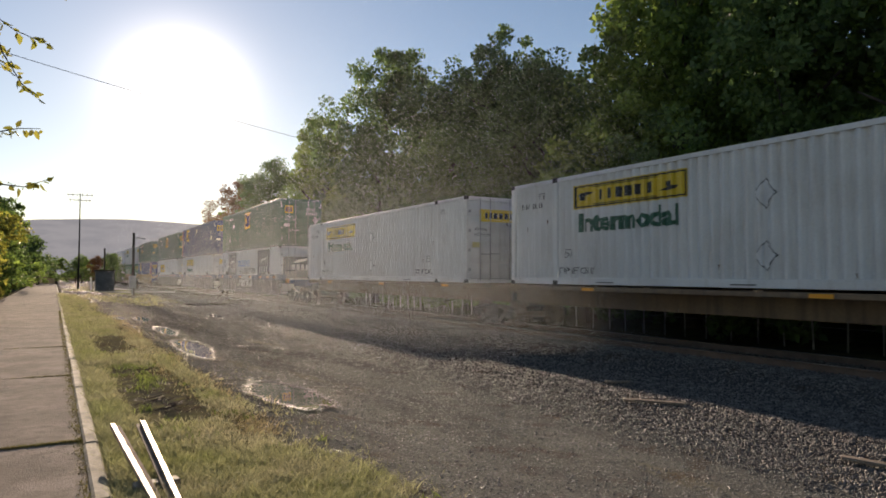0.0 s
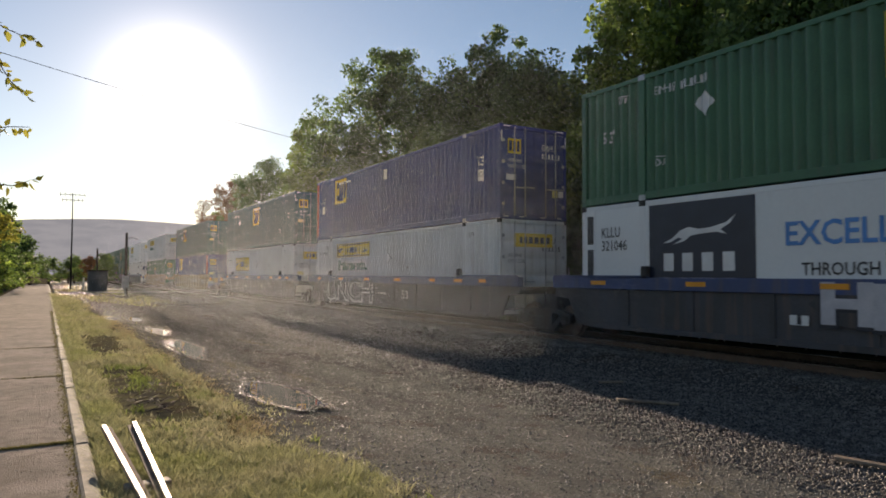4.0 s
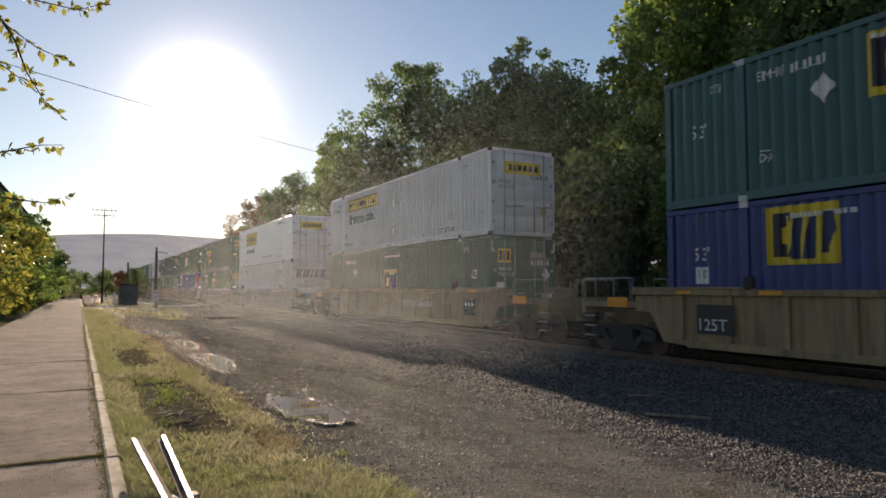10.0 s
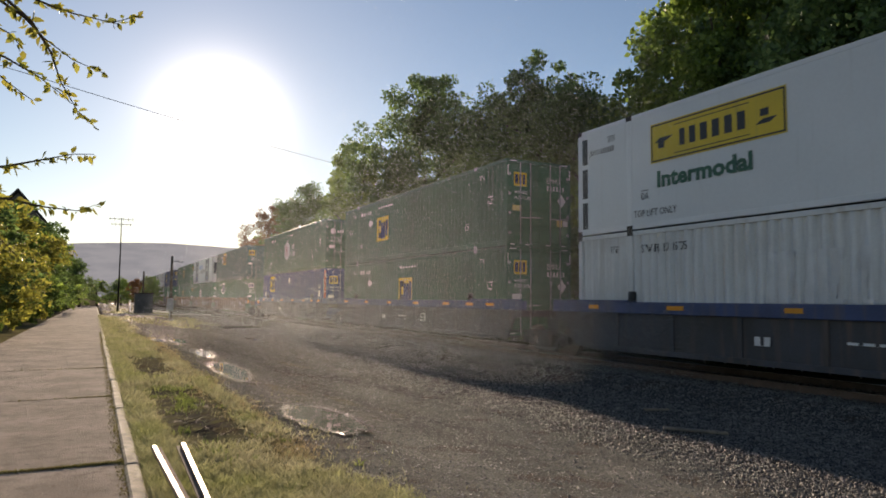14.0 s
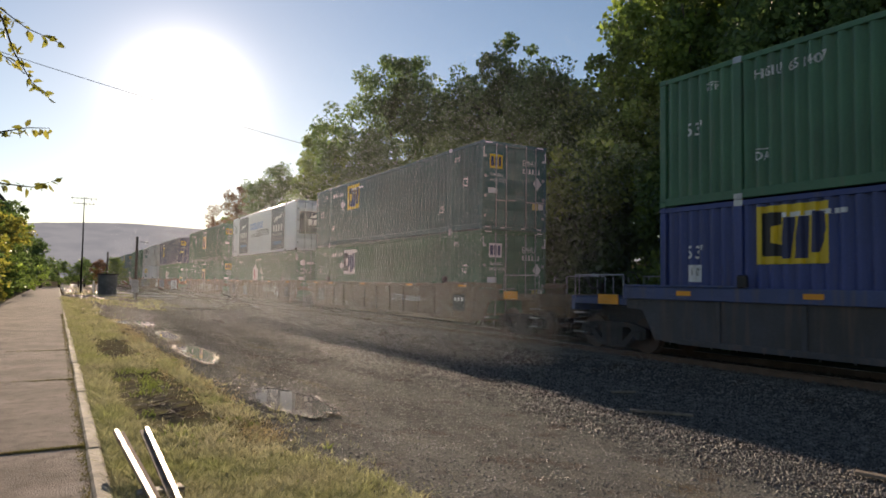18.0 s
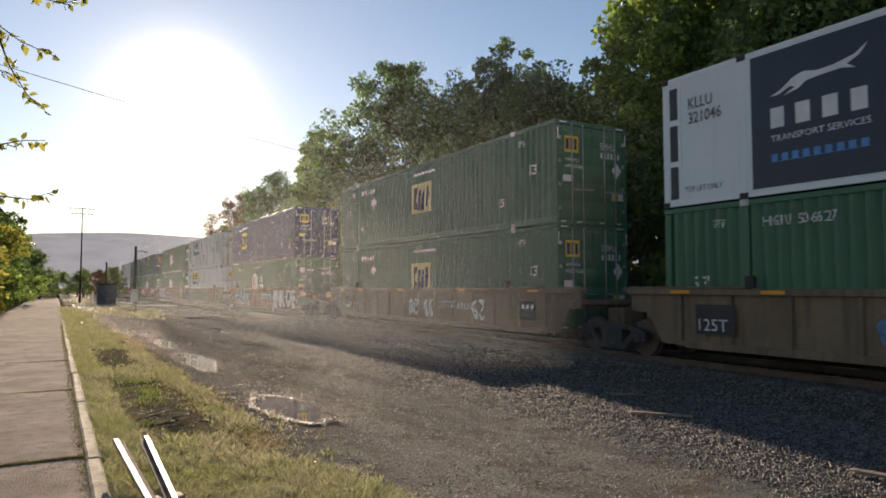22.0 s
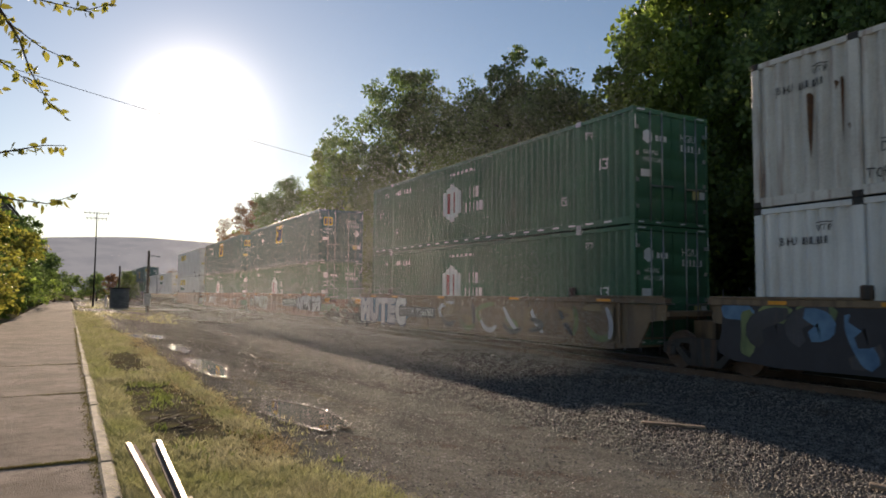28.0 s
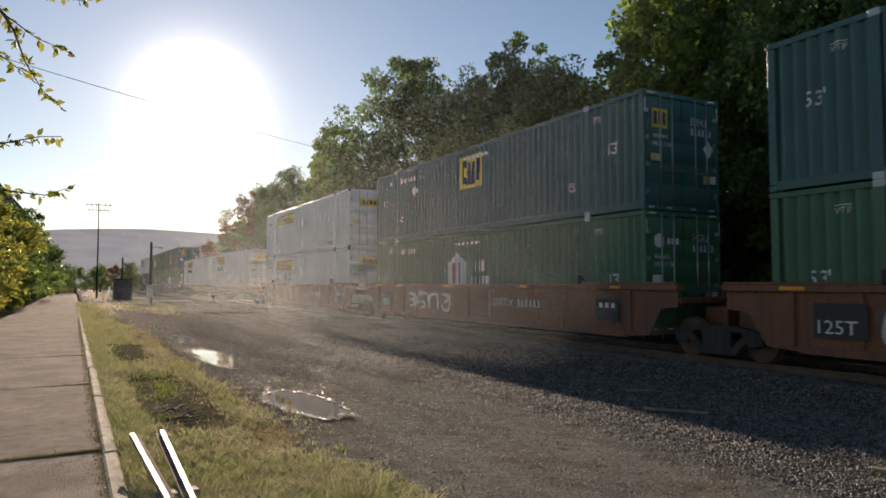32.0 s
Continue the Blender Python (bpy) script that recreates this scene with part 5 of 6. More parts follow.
    c = tan_car(False, False, 18, "orange", "orange-brown ribbed well car with white scrawls")
    spray(c, 12.8, 9.2, 0.5, 1.35, 79, ("spraywhite", "silver"), "orange", 4, fat=0.06)
    add_unit(360.05, c, hexagon_container(11), square_container("bluegreen", 8.75, low=1.5, seed=20))
    add_unit(379.7, tan_car(False, True, 19, "orange", "orange-brown ribbed well car"), banner_container(seed=21), banner_container(seed=22, word=False))
    add_unit(401.2, make_spine_car("rusty brown spine car under a white container", 20, False), banner_container(seed=23), spine=True)
    add_unit(419.6, make_spine_car("rusty brown spine car under a white container", 21, True), banner_container(seed=24), spine=True)
    add_unit(441.3, blue_car(True, False, 22), hexagon_container(13), square_container("bluegreen", 8.75, seed=25))
    add_unit(461.0, blue_car(False, False, 23), square_container("green", 8.7, seed=26), hexagon_container(15))
    add_unit(480.7, blue_car(False, True, 24), hexagon_container(17), banner_container(seed=27))


build_train()


# ---- track ----
def build_track():
    tr = thing("railway_track", "worn steel rails on dark timber ties in ballast", "railway track", kind="structure")
    for x in (TRACK_X - 0.755, TRACK_X + 0.755):
        bm = bmesh.new()
        add_box(bm, x - 0.07, x + 0.07, -40, 620, RAIL_TOP - 0.17, RAIL_TOP - 0.145)
        add_box(bm, x - 0.01, x + 0.01, -40, 620, RAIL_TOP - 0.145, RAIL_TOP - 0.04)
        add_box(bm, x - 0.037, x + 0.037, -40, 620, RAIL_TOP - 0.04, RAIL_TOP - 0.002, 0.008)
        r = link_mesh("rail", finish(bm, "rail"), "rail", tr, "rust-brown steel rail")
        link_mesh("rail_head", box_mesh(x - 0.028, x + 0.028, -40, 620, RAIL_TOP - 0.003, RAIL_TOP), "railtop", r, "polished running surface")
    tie = box_mesh(-1.3, 1.3, -0.115, 0.115, -0.18, 0.0, bevel=0.012)
    for k in range(230):
        link_mesh("tie", tie, "tie", tr, at=pose(TRACK_X + random.uniform(-0.04, 0.04), -6 + k * 0.53, RAIL_TOP - 0.17 + random.uniform(-0.01, 0.0), 0, 0, random.uniform(-1, 1)))


build_track()


# ---- pavement ----
def blades_mesh(x, y, z, height, width, rs, lean=0.5):
    n = len(x)
    a = rs.uniform(0, 6.28, n)
    dx, dy = np.cos(a) * width, np.sin(a) * width
    lx, ly = rs.normal(0, lean, n) * height, rs.normal(0, lean, n) * height
    base = np.stack((x, y, z), -1)
    side = np.stack((dx, dy, np.zeros(n)), -1)
    mid = base + np.stack((lx * 0.35, ly * 0.35, height * 0.6), -1)
    tip = base + np.stack((lx, ly, height), -1)
    v = np.stack((base - side, base + side, mid + side * 0.7, mid - side * 0.7, tip), 1)
    f = np.concatenate((np.array([(0, 1, 2), (0, 2, 3), (3, 2, 4)])[None] + 5 * np.arange(n)[:, None, None],), 0)
    return fast_mesh("blades", v.reshape(-1, 3), f.reshape(-1, 3))


def build_pavement():
    pv = thing("pavement", "worn concrete footpath with mossy joints", "pavement", kind="structure")
    link_mesh("bed", box_mesh(-2.74, 0.28, -12.0, 124.0, -0.16, -0.012), "slab", pv)
    for k in range(-2, 26):
        y = -2.35 + k * 4.87
        bm = bmesh.new()
        add_box(bm, -2.75, 0.275, y + 0.001, y + 4.869, -0.12, 0.0, 0.0)
        link_mesh("slab", finish(bm, "slab"), "slab", pv, at=pose(0, 0, random.uniform(-0.002, 0.002), 0, random.uniform(-0.1, 0.1), 0))
    rs = np.random.RandomState(12)
    x, y = [], []
    for k in (1, 2, 3, 4):
        m = 2600 if k == 2 else 300
        x.append(0.28 - rs.beta(0.8, 2.2 if k == 2 else 5, m) * 2.9)
        y.append(np.full(m, -2.35 + k * 4.87) + rs.normal(0, 0.016, m))
    n = 3500
    x.append(0.26 + rs.normal(0, 0.03, n))
    y.append(3.0 * (34 / 3.0) ** rs.uniform(0, 1, n))
    x, y = np.concatenate(x), np.concatenate(y)
    me = blades_mesh(x, y, np.full(len(x), -0.012), rs.uniform(0.012, 0.04, len(x)), 0.004 * (1 + y / 12), rs, 0.8)
    link_mesh("joint_moss", me, "moss", pv, "moss and weeds in the joints")["kind"] = "stuff"


def build_kerb():
    kb = thing("kerb", "low worn kerb of grey stone along the footpath", "kerb", kind="structure")
    for k in range(-5, 62):
        y = -2.0 + k * 1.83
        bm = bmesh.new()
        x0 = 0.285 + random.uniform(-0.012, 0.008)
        add_box(bm, x0, x0 + 0.125, y + 0.01, y + 1.82, -0.16, 0.03 + random.uniform(-0.012, 0.006), 0.02)
        for v in bm.verts:
            v.co += Vector((noise.noise(v.co * 3.1) * 0.01, 0, noise.noise(v.co * 2.7) * 0.008))
        link_mesh("kerb_stone", finish(bm, "kerb stone"), "kerb", kb)


build_pavement()
build_kerb()

# ---- puddles ----
PUDDLES = ((2.90, 9.5, 0.43, 1.2, 0.05, 0.0), (2.8, 16.4, 0.36, 2.1, -0.02, 1.0), (2.92, 21.8, 0.26, 1.7, 0.0, 2.0), (2.9, 28.1, 0.28, 1.7, 0.0, 3.0),
           (2.15, 27.8, 0.2, 0.8, 0.0, 4.0), (2.5, 58.4, 0.55, 2.4, 0.0, 5.0), (6.85, 34.3, 0.22, 1.8, 0.0, 6.0), (2.2, 126.0, 0.9, 8.0, 0.0, 7.0))


def rim(px, py, rx, ry, turn, seed, k, n, grow=1.0):
    a = 2 * math.pi * k / n
    w = 1 + 0.22 * noise.noise((math.cos(a) * 1.7, math.sin(a) * 1.7, seed * 5.3)) + 0.07 * noise.noise((math.cos(a) * 6, math.sin(a) * 6, seed))
    x, y = rx * math.cos(a) * w * grow, ry * math.sin(a) * w * grow
    return px + x * math.cos(turn) - y * math.sin(turn), py + x * math.sin(turn) + y * math.cos(turn)


def stones_mesh(points, sizes, seed, squash=0.65):
    """Many small angular stones as one mesh: points (n, 3), sizes (n,)."""
    rs = np.random.RandomState(seed)
    base = np.array([(1, 0, 0), (-1, 0, 0), (0, 1, 0), (0, -1, 0), (0, 0, 1), (0, 0, -1)], dtype=float)
    tri = np.array([(0, 2, 4), (2, 1, 4), (1, 3, 4), (3, 0, 4), (2, 0, 5), (1, 2, 5), (3, 1, 5), (0, 3, 5)])
    n = len(points)
    v = np.repeat(base[None], n, 0) * (1 + rs.uniform(-0.35, 0.35, (n, 6, 1)))
    a, b = rs.uniform(0, 6.28, n), rs.uniform(-0.6, 0.6, n) * min(1.0, squash * 1.4)
    ca, sa, cb, sb = np.cos(a), np.sin(a), np.cos(b), np.sin(b)
    x, y, z = v[..., 0].copy(), v[..., 1] * 0.8, v[..., 2] * squash
    y, z = y * cb[:, None] - z * sb[:, None], y * sb[:, None] + z * cb[:, None]
    x, y = x * ca[:, None] - y * sa[:, None], x * sa[:, None] + y * ca[:, None]
    v = np.stack((x, y, z), -1) * sizes[:, None, None] + points[:, None, :]
    f = tri[None] + 6 * np.arange(n)[:, None, None]
    return fast_mesh("stones", v.reshape(-1, 3), f.reshape(-1, 3))


def build_puddles():
    for px, py, rx, ry, turn, seed in PUDDLES:
        zz = ground_z(px, py) + 0.028
        n = 64
        me = fast_mesh("puddle", [(*rim(px, py, rx, ry, turn, seed, k, n), zz) for k in range(n)], [tuple(range(n))])
        p = tagged(link_mesh("puddle", me, "water"), "shallow muddy puddle in the gravel, wet stones round its rim", "puddle", "puddles in the lane")
        rs = np.random.RandomState(int(seed) + 40)
        cnt = 820 if py < 13 else (820 if py < 20 else 480)
        pts = []
        for _ in range(cnt):
            x, y = rim(px, py, rx, ry, turn, seed, rs.uniform(0, n), n, rs.normal(1.03, 0.07))
            pts.append((x, y, max(zz, ground_z(x, y) + 0.02) + rs.uniform(0.002, 0.009)))
        sizes = rs.uniform(0.006, 0.016, cnt) * (1 + py / 30)
        link_mesh("wet_rim", stones_mesh(np.array(pts), sizes, int(seed) + 3, 0.3), "wetstone", p, "wet gravel glinting in the sun")["kind"] = "stuff"


build_puddles()


# ---- loose stones ----
def scatter(count, x0, x1, y0, y1, seed, near=1.0):
    """Points over a stretch of ground, thinner with distance."""
    rs = np.random.RandomState(seed)
    x = rs.uniform(x0, x1, count)
    y = y0 * (y1 / y0) ** (rs.uniform(0, 1, count) ** near)
    z = np.array([ground_z(a, b) for a, b in zip(x, y)])
    return x, y, z, rs


def lumpy(x, y):
    return 0.022 * np.array([noise.noise((a * 1.1, b * 0.5, 0)) for a, b in zip(x, y)]) + 0.012 * np.array([noise.noise((a * 4.0, b * 3.0, 3)) for a, b in zip(x, y)])


def build_stones():
    x, y, z, rs = scatter(125000, 0.5, 7.6, 3.2, 60.0, 5)
    spot = np.minimum(((x - 1.25) / 0.5) ** 2 + ((y - 10.6) / 2.7) ** 2, ((x - 1.2) / 0.4) ** 2 + ((y - 17.5) / 2.6) ** 2) < 1
    keep = ~spot & (rs.uniform(0, 1, len(x)) < np.where(x < 1.8, 0.4, 1.0))
    x, y, z = x[keep], y[keep], z[keep]
    s = np.minimum(rs.lognormal(-5.25, 0.45, len(x)), 0.015) * (1 + y / 20)
    me = stones_mesh(np.stack((x, y, z + lumpy(x, y) + s * 0.2), -1), s, 6)
    tagged(link_mesh("gravel", me, "pebble"), "loose brown and grey gravel on the lane", "gravel", kind="stuff")
    x, y, z, rs = scatter(95000, 6.3, 12.2, 2.6, 46.0, 8)
    keep = rs.uniform(0, 1, len(x)) < np.clip((x - 6.0) / 1.6, 0.05, 1)
    x, y, z = x[keep], y[keep], z[keep]
    s = rs.uniform(0.007, 0.022, len(x)) * (1 + y / 40)
    me = stones_mesh(np.stack((x, y, z + lumpy(x, y) * (x < 12) + s * 0.25), -1), s, 9, 0.8)
    tagged(link_mesh("ballast", me, "ballast"), "brown-grey crushed stone ballast beside the rails", "ballast", kind="stuff")
    x, y, z, rs = scatter(14000, 0.6, 11.0, 50.0, 190.0, 28)
    s = rs.uniform(0.015, 0.05, len(x)) * (1 + y / 80)
    me = stones_mesh(np.stack((x, y, z + s * 0.2), -1), s, 29, 0.7)
    tagged(link_mesh("gravel", me, "pebble"), "rough dark gravel and earth at the lane's far end", "gravel", kind="stuff")
    x, y, z, rs = scatter(5000, -2.7, 0.25, 3.0, 24.0, 38)
    s = np.minimum(rs.lognormal(-6.0, 0.5, len(x)), 0.008) * (1 + y / 20)
    me = stones_mesh(np.stack((x, y, 0.0 + s * 0.3), -1), s, 39, 0.6)
    tagged(link_mesh("grit", me, "pebble"), "fine grit scattered over the footpath", "grit", kind="stuff")
    x, y, z, rs = scatter(9000, 12.2, 15.0, 2.6, 60.0, 18)
    s = rs.uniform(0.02, 0.04, len(x)) * (1 + y / 60)
    me = stones_mesh(np.stack((x, y, z + 0.005 + s * 0.1), -1), s, 19, 0.8)
    tagged(link_mesh("ballast", me, "ballast"), "brown-grey crushed stone ballast between the rails", "ballast", kind="stuff")


build_stones()


# ---- grass ----
def build_grass():
    rs = np.random.RandomState(21)
    n = 230000
    x = 0.425 + rs.beta(0.9, 1.5, n) * 2.65
    y = 3.4 * (60 / 3.4) ** rs.uniform(0, 1, n)
    dens = np.array([noise.noise((a * 1.3, b * 0.5, 7)) + 0.5 * noise.noise((a * 4, b * 3, 2)) for a, b in zip(x, y)])
    clump = np.array([noise.noise((a * 11, b * 8, 4)) for a, b in zip(x, y)])
    bare = 2.4 * np.exp(-(((x - 1.25) / 0.42) ** 4 + ((y - 10.6) / 2.5) ** 4)) + 1.2 * np.exp(-(((x - 1.2) / 0.4) ** 2 + ((y - 17.5) / 3.0) ** 2))
    strip = 0.5 * np.exp(-((x - 1.95) / 0.22) ** 2) * (y < 20) * (y > 8)
    edge = np.clip((x - 1.5 - 0.55 * np.clip((9.0 - y) / 5.0, 0, 1)) * 1.3, 0, 2)
    chance = np.clip(0.72 + 0.25 * np.clip((10 - y) / 4, 0, 1) + 0.8 * dens + 0.6 * clump - bare + strip - edge - np.clip((y - 14) / 40, 0, 0.5), 0.015, 1)
    chance = np.where(x < 0.5, 0.9, chance)
    keep = rs.uniform(0, 1, n) < chance
    x, y = x[keep], y[keep]
    z = np.array([ground_z(a, b) for a, b in zip(x, y)]) + lumpy(x, y) - 0.004
    h = rs.uniform(0.02, 0.075, len(x)) * (1 + y / 40) * np.where(x < 0.75, 1.25, 1.0) * (1 + 0.5 * clump[keep]) * (0.6 + 0.7 * chance[keep])
    me = blades_mesh(x, y, z, h, 0.0024 * (1 + y / 8), rs, 0.8)
    tagged(link_mesh("grass", me, "grass"), "short dry-tipped grass on the verge", "grass", kind="stuff")
    n = 9000
    x, y = rs.uniform(-1.5, 8.0, n), 45 * (150 / 45) ** rs.uniform(0, 1, n)
    keep = np.array([noise.noise((a * 0.5, b * 0.1, 17)) for a, b in zip(x, y)]) + rs.uniform(-0.3, 0.3, n) > 0.1
    keep &= (x > 0.6)
    x, y = x[keep], y[keep]
    z = np.array([ground_z(a, b) for a, b in zip(x, y)])
    me = blades_mesh(x, y, z, rs.uniform(0.06, 0.25, len(x)), np.full(len(x), 0.03), rs, 0.6)
    tagged(link_mesh("weeds", me, "grass"), "rough tufts of grass at the far end of the lane", "weeds", kind="stuff")
    # a strip of dry straw-coloured grass between the verge and the lane
    n = 15000
    x, y = 1.93 + rs.normal(0, 0.17, n), 7.0 * (30 / 7.0) ** rs.uniform(0, 1, n)
    keep = np.array([noise.noise((a * 2.0, b * 0.6, 31)) + 0.6 * noise.noise((a * 9, b * 6, 5)) for a, b in zip(x, y)]) + rs.uniform(-0.4, 0.4, n) > -0.05
    x, y = x[keep], y[keep]
    z = np.array([ground_z(a, b) for a, b in zip(x, y)]) + lumpy(x, y) - 0.003
    me = blades_mesh(x, y, z, rs.uniform(0.015, 0.05, len(x)), 0.0026 * (1 + y / 8), rs, 1.0)
    tagged(link_mesh("dry_grass", me, "straw"), "strip of dry straw-coloured grass beside the lane", "dry grass", kind="stuff")
    # a green tuft and dead sticks on the bare patch
    n = 260
    x, y = 1.3 + rs.normal(0, 0.09, n), 11.3 + rs.normal(0, 0.4, n)
    z = np.array([ground_z(a, b) for a, b in zip(x, y)]) + lumpy(x, y)
    me = blades_mesh(x, y, z, rs.uniform(0.03, 0.08, n), np.full(n, 0.006), rs, 0.7)
    tagged(link_mesh("weeds", me, "weed"), "low green tuft on the bare earth of the verge", "weeds", kind="stuff")
    for k in range(22):
        a, x, y, ln = rs.uniform(-0.9, 0.9) + 1.2, 1.3 + rs.normal(0, 0.16), 9.2 + rs.normal(0, 0.42), rs.uniform(0.15, 0.5)
        dx, dy = math.cos(a) * ln / 2, math.sin(a) * ln / 2
        zz = ground_z(x, y) + 0.03 + 0.01 * (k % 3)
        bm = bmesh.new()
        add_tube(bm, ((x - dx, y - dy, zz - 0.015), (x + dx * 0.1, y - dy * 0.05, zz + rs.uniform(0, 0.03)), (x + dx, y + dy, zz + rs.uniform(-0.02, 0.05))), (0.006, 0.005, 0.003), 5)
        tagged(link_mesh("stick", finish(bm, "stick", True), "twig"), "dead stick lying on bare earth in the verge", "stick", "sticks on the verge")
    n = 260
    x, y = 1.25 + rs.normal(0, 0.22, n), 10.4 + rs.normal(0, 1.2, n)
    z = np.array([ground_z(a, b) for a, b in zip(x, y)]) + lumpy(x, y) + 0.006
    me = blades_mesh(x, y, z, rs.uniform(0.01, 0.03, n), np.full(n, 0.006), rs, 4.0)
    tagged(link_mesh("twig_litter", me, "twig"), "dead twigs and leaf litter on the bare earth", "litter", kind="stuff")
    n = 1500
    cx, cy = 0.45 + rs.beta(1, 2.5, 90) * 2.4, 3.8 * (16 / 3.8) ** rs.uniform(0, 1, 90)
    k = rs.randint(0, 90, n)
    x, y = cx[k] + rs.normal(0, 0.05, n), cy[k] + rs.normal(0, 0.07, n)
    z = np.array([ground_z(a, b) for a, b in zip(x, y)])
    me = blades_mesh(x, y, z, rs.uniform(0.03, 0.08, n), np.full(n, 0.008), rs, 0.7)
    tagged(link_mesh("weeds", me, "weed"), "tufts of green weeds in the gravel edge", "weeds", kind="stuff")


build_grass()


# ---- trees ----
def leaf_cloud(centres, spreads, per, size, seed, droop=0.0):
    """Leaves scattered round clump centres: folded four-cornered blades of two triangles."""
    rs = np.random.RandomState(seed)
    c = np.repeat(centres, per, 0)
    sp = np.repeat(spreads, per, 0)
    n = len(c)
    d = rs.normal(0, 1, (n, 3))
    d /= np.linalg.norm(d, axis=1)[:, None]
    p = c + d * (sp * rs.uniform(0.35, 1.0, n) ** 0.6)[:, None] * np.array((1, 1, 0.8))
    u = rs.normal(0, 1, (n, 3))
    u[:, 2] -= droop
    u /= np.linalg.norm(u, axis=1)[:, None]
    w = np.cross(u, rs.normal(0, 1, (n, 3)))
    w /= np.linalg.norm(w, axis=1)[:, None]
    s = size * rs.uniform(0.6, 1.3, n)[:, None]
    k = np.cross(u, w)
    v = np.stack((p, p + u * s * 0.5 + w * s * 0.33 + k * s * 0.08, p + u * s, p + u * s * 0.5 - w * s * 0.33 + k * s * 0.08), 1)
    f = np.array([(0, 1, 2), (0, 2, 3)])[None] + 4 * np.arange(n)[:, None, None]
    return v.reshape(-1, 3), f.reshape(-1, 3)


def crown_mesh(key, seed, low, high, radius, clumps, per, size, lumps=7):
    """A broad crown of clumps on lobes, with an uneven outline and gaps."""
    if key in CACHE:
        return CACHE[key]
    rs = np.random.RandomState(seed)
    lobes = []
    for k in range(lumps):
        a = k * 2.4 + rs.uniform(-0.4, 0.4)
        t = (k + 0.5) / lumps
        r = radius * (0.75 - 0.55 * t ** 1.6) * rs.uniform(0.75, 1.1)
        lobes.append((math.cos(a) * r, math.sin(a) * r, low + (high - low) * (0.12 + 0.7 * t), radius * rs.uniform(0.42, 0.6) * (1 - 0.25 * t)))
    lobes.append((0, 0, high - radius * 0.42, radius * 0.42))
    cen, spr = [], []
    for k in range(clumps):
        lx, ly, lz, lr = lobes[k % len(lobes)]
        d = rs.normal(0, 1, 3)
        d /= np.linalg.norm(d)
        rr = lr * rs.uniform(0.55, 1.05)
        cen.append((lx + d[0] * rr, ly + d[1] * rr, lz + d[2] * rr * 0.85))
        spr.append(rs.uniform(0.35, 0.75) * radius / 5.0)
    v, f = leaf_cloud(np.array(cen), np.array(spr), per, size, seed + 1)
    CACHE[key] = fast_mesh("crown", v, f)
    return CACHE[key]


def trunk_mesh(key, seed, height, girth, spread):
    if key not in CACHE:
        rnd = random.Random(seed)
        bm = bmesh.new()
        top = height * 0.8
        pts = [(rnd.uniform(-0.15, 0.15) * k, rnd.uniform(-0.15, 0.15) * k, top * k / 6 - (0.3 if k == 0 else 0)) for k in range(7)]
        add_tube(bm, pts, [girth * (1.25 if k == 0 else 1 - 0.14 * k) for k in range(7)], 9)
        for k in range(9):
            t = rnd.uniform(0.25, 0.9)
            b = Vector((0, 0, top * t))
            a = k * 2.4 + rnd.uniform(-0.3, 0.3)
            e = b + Vector((math.cos(a) * spread * (1.1 - t * 0.6), math.sin(a) * spread * (1.1 - t * 0.6), spread * rnd.uniform(0.4, 0.8)))
            m = (b + e) / 2 + Vector((0, 0, rnd.uniform(-0.3, 0.5)))
            add_tube(bm, (b, m, e), (girth * 0.42 * (1.1 - t), girth * 0.26 * (1.1 - t), 0.02), 6)
        CACHE[key] = finish(bm, "trunk", True)
    return CACHE[key]


def tree(x, y, height, variant, leaf, label, spread=1.0, turn=0.0, name="tree", group="trees behind the railway", near=None):
    """Variants are 12 m models, scaled to the height."""
    t = thing(name, label, "tree", group)
    s = height / 12.0
    z = ground_z(x, y) - 0.05
    t.matrix_basis = Matrix.Translation((x, y, z)) @ Matrix.Rotation(turn, 4, "Z") @ Matrix.Diagonal((s * spread, s * spread, s, 1))
    link_mesh("trunk", trunk_mesh(("trunk", variant), 60 + variant, 12.0, 0.26, 3.0), "bark", t)
    low = (2.0, 1.2, 2.6, 0.6)[variant % 4]
    fine = near is not None
    link_mesh("crown", crown_mesh(("crown", variant, fine), 80 + variant, low, 12.0, (4.3, 3.8, 4.6, 3.6)[variant % 4], 300 if fine else 230, 105 if fine else 45, 0.165 if fine else 0.27, 9), leaf, t)
    return t


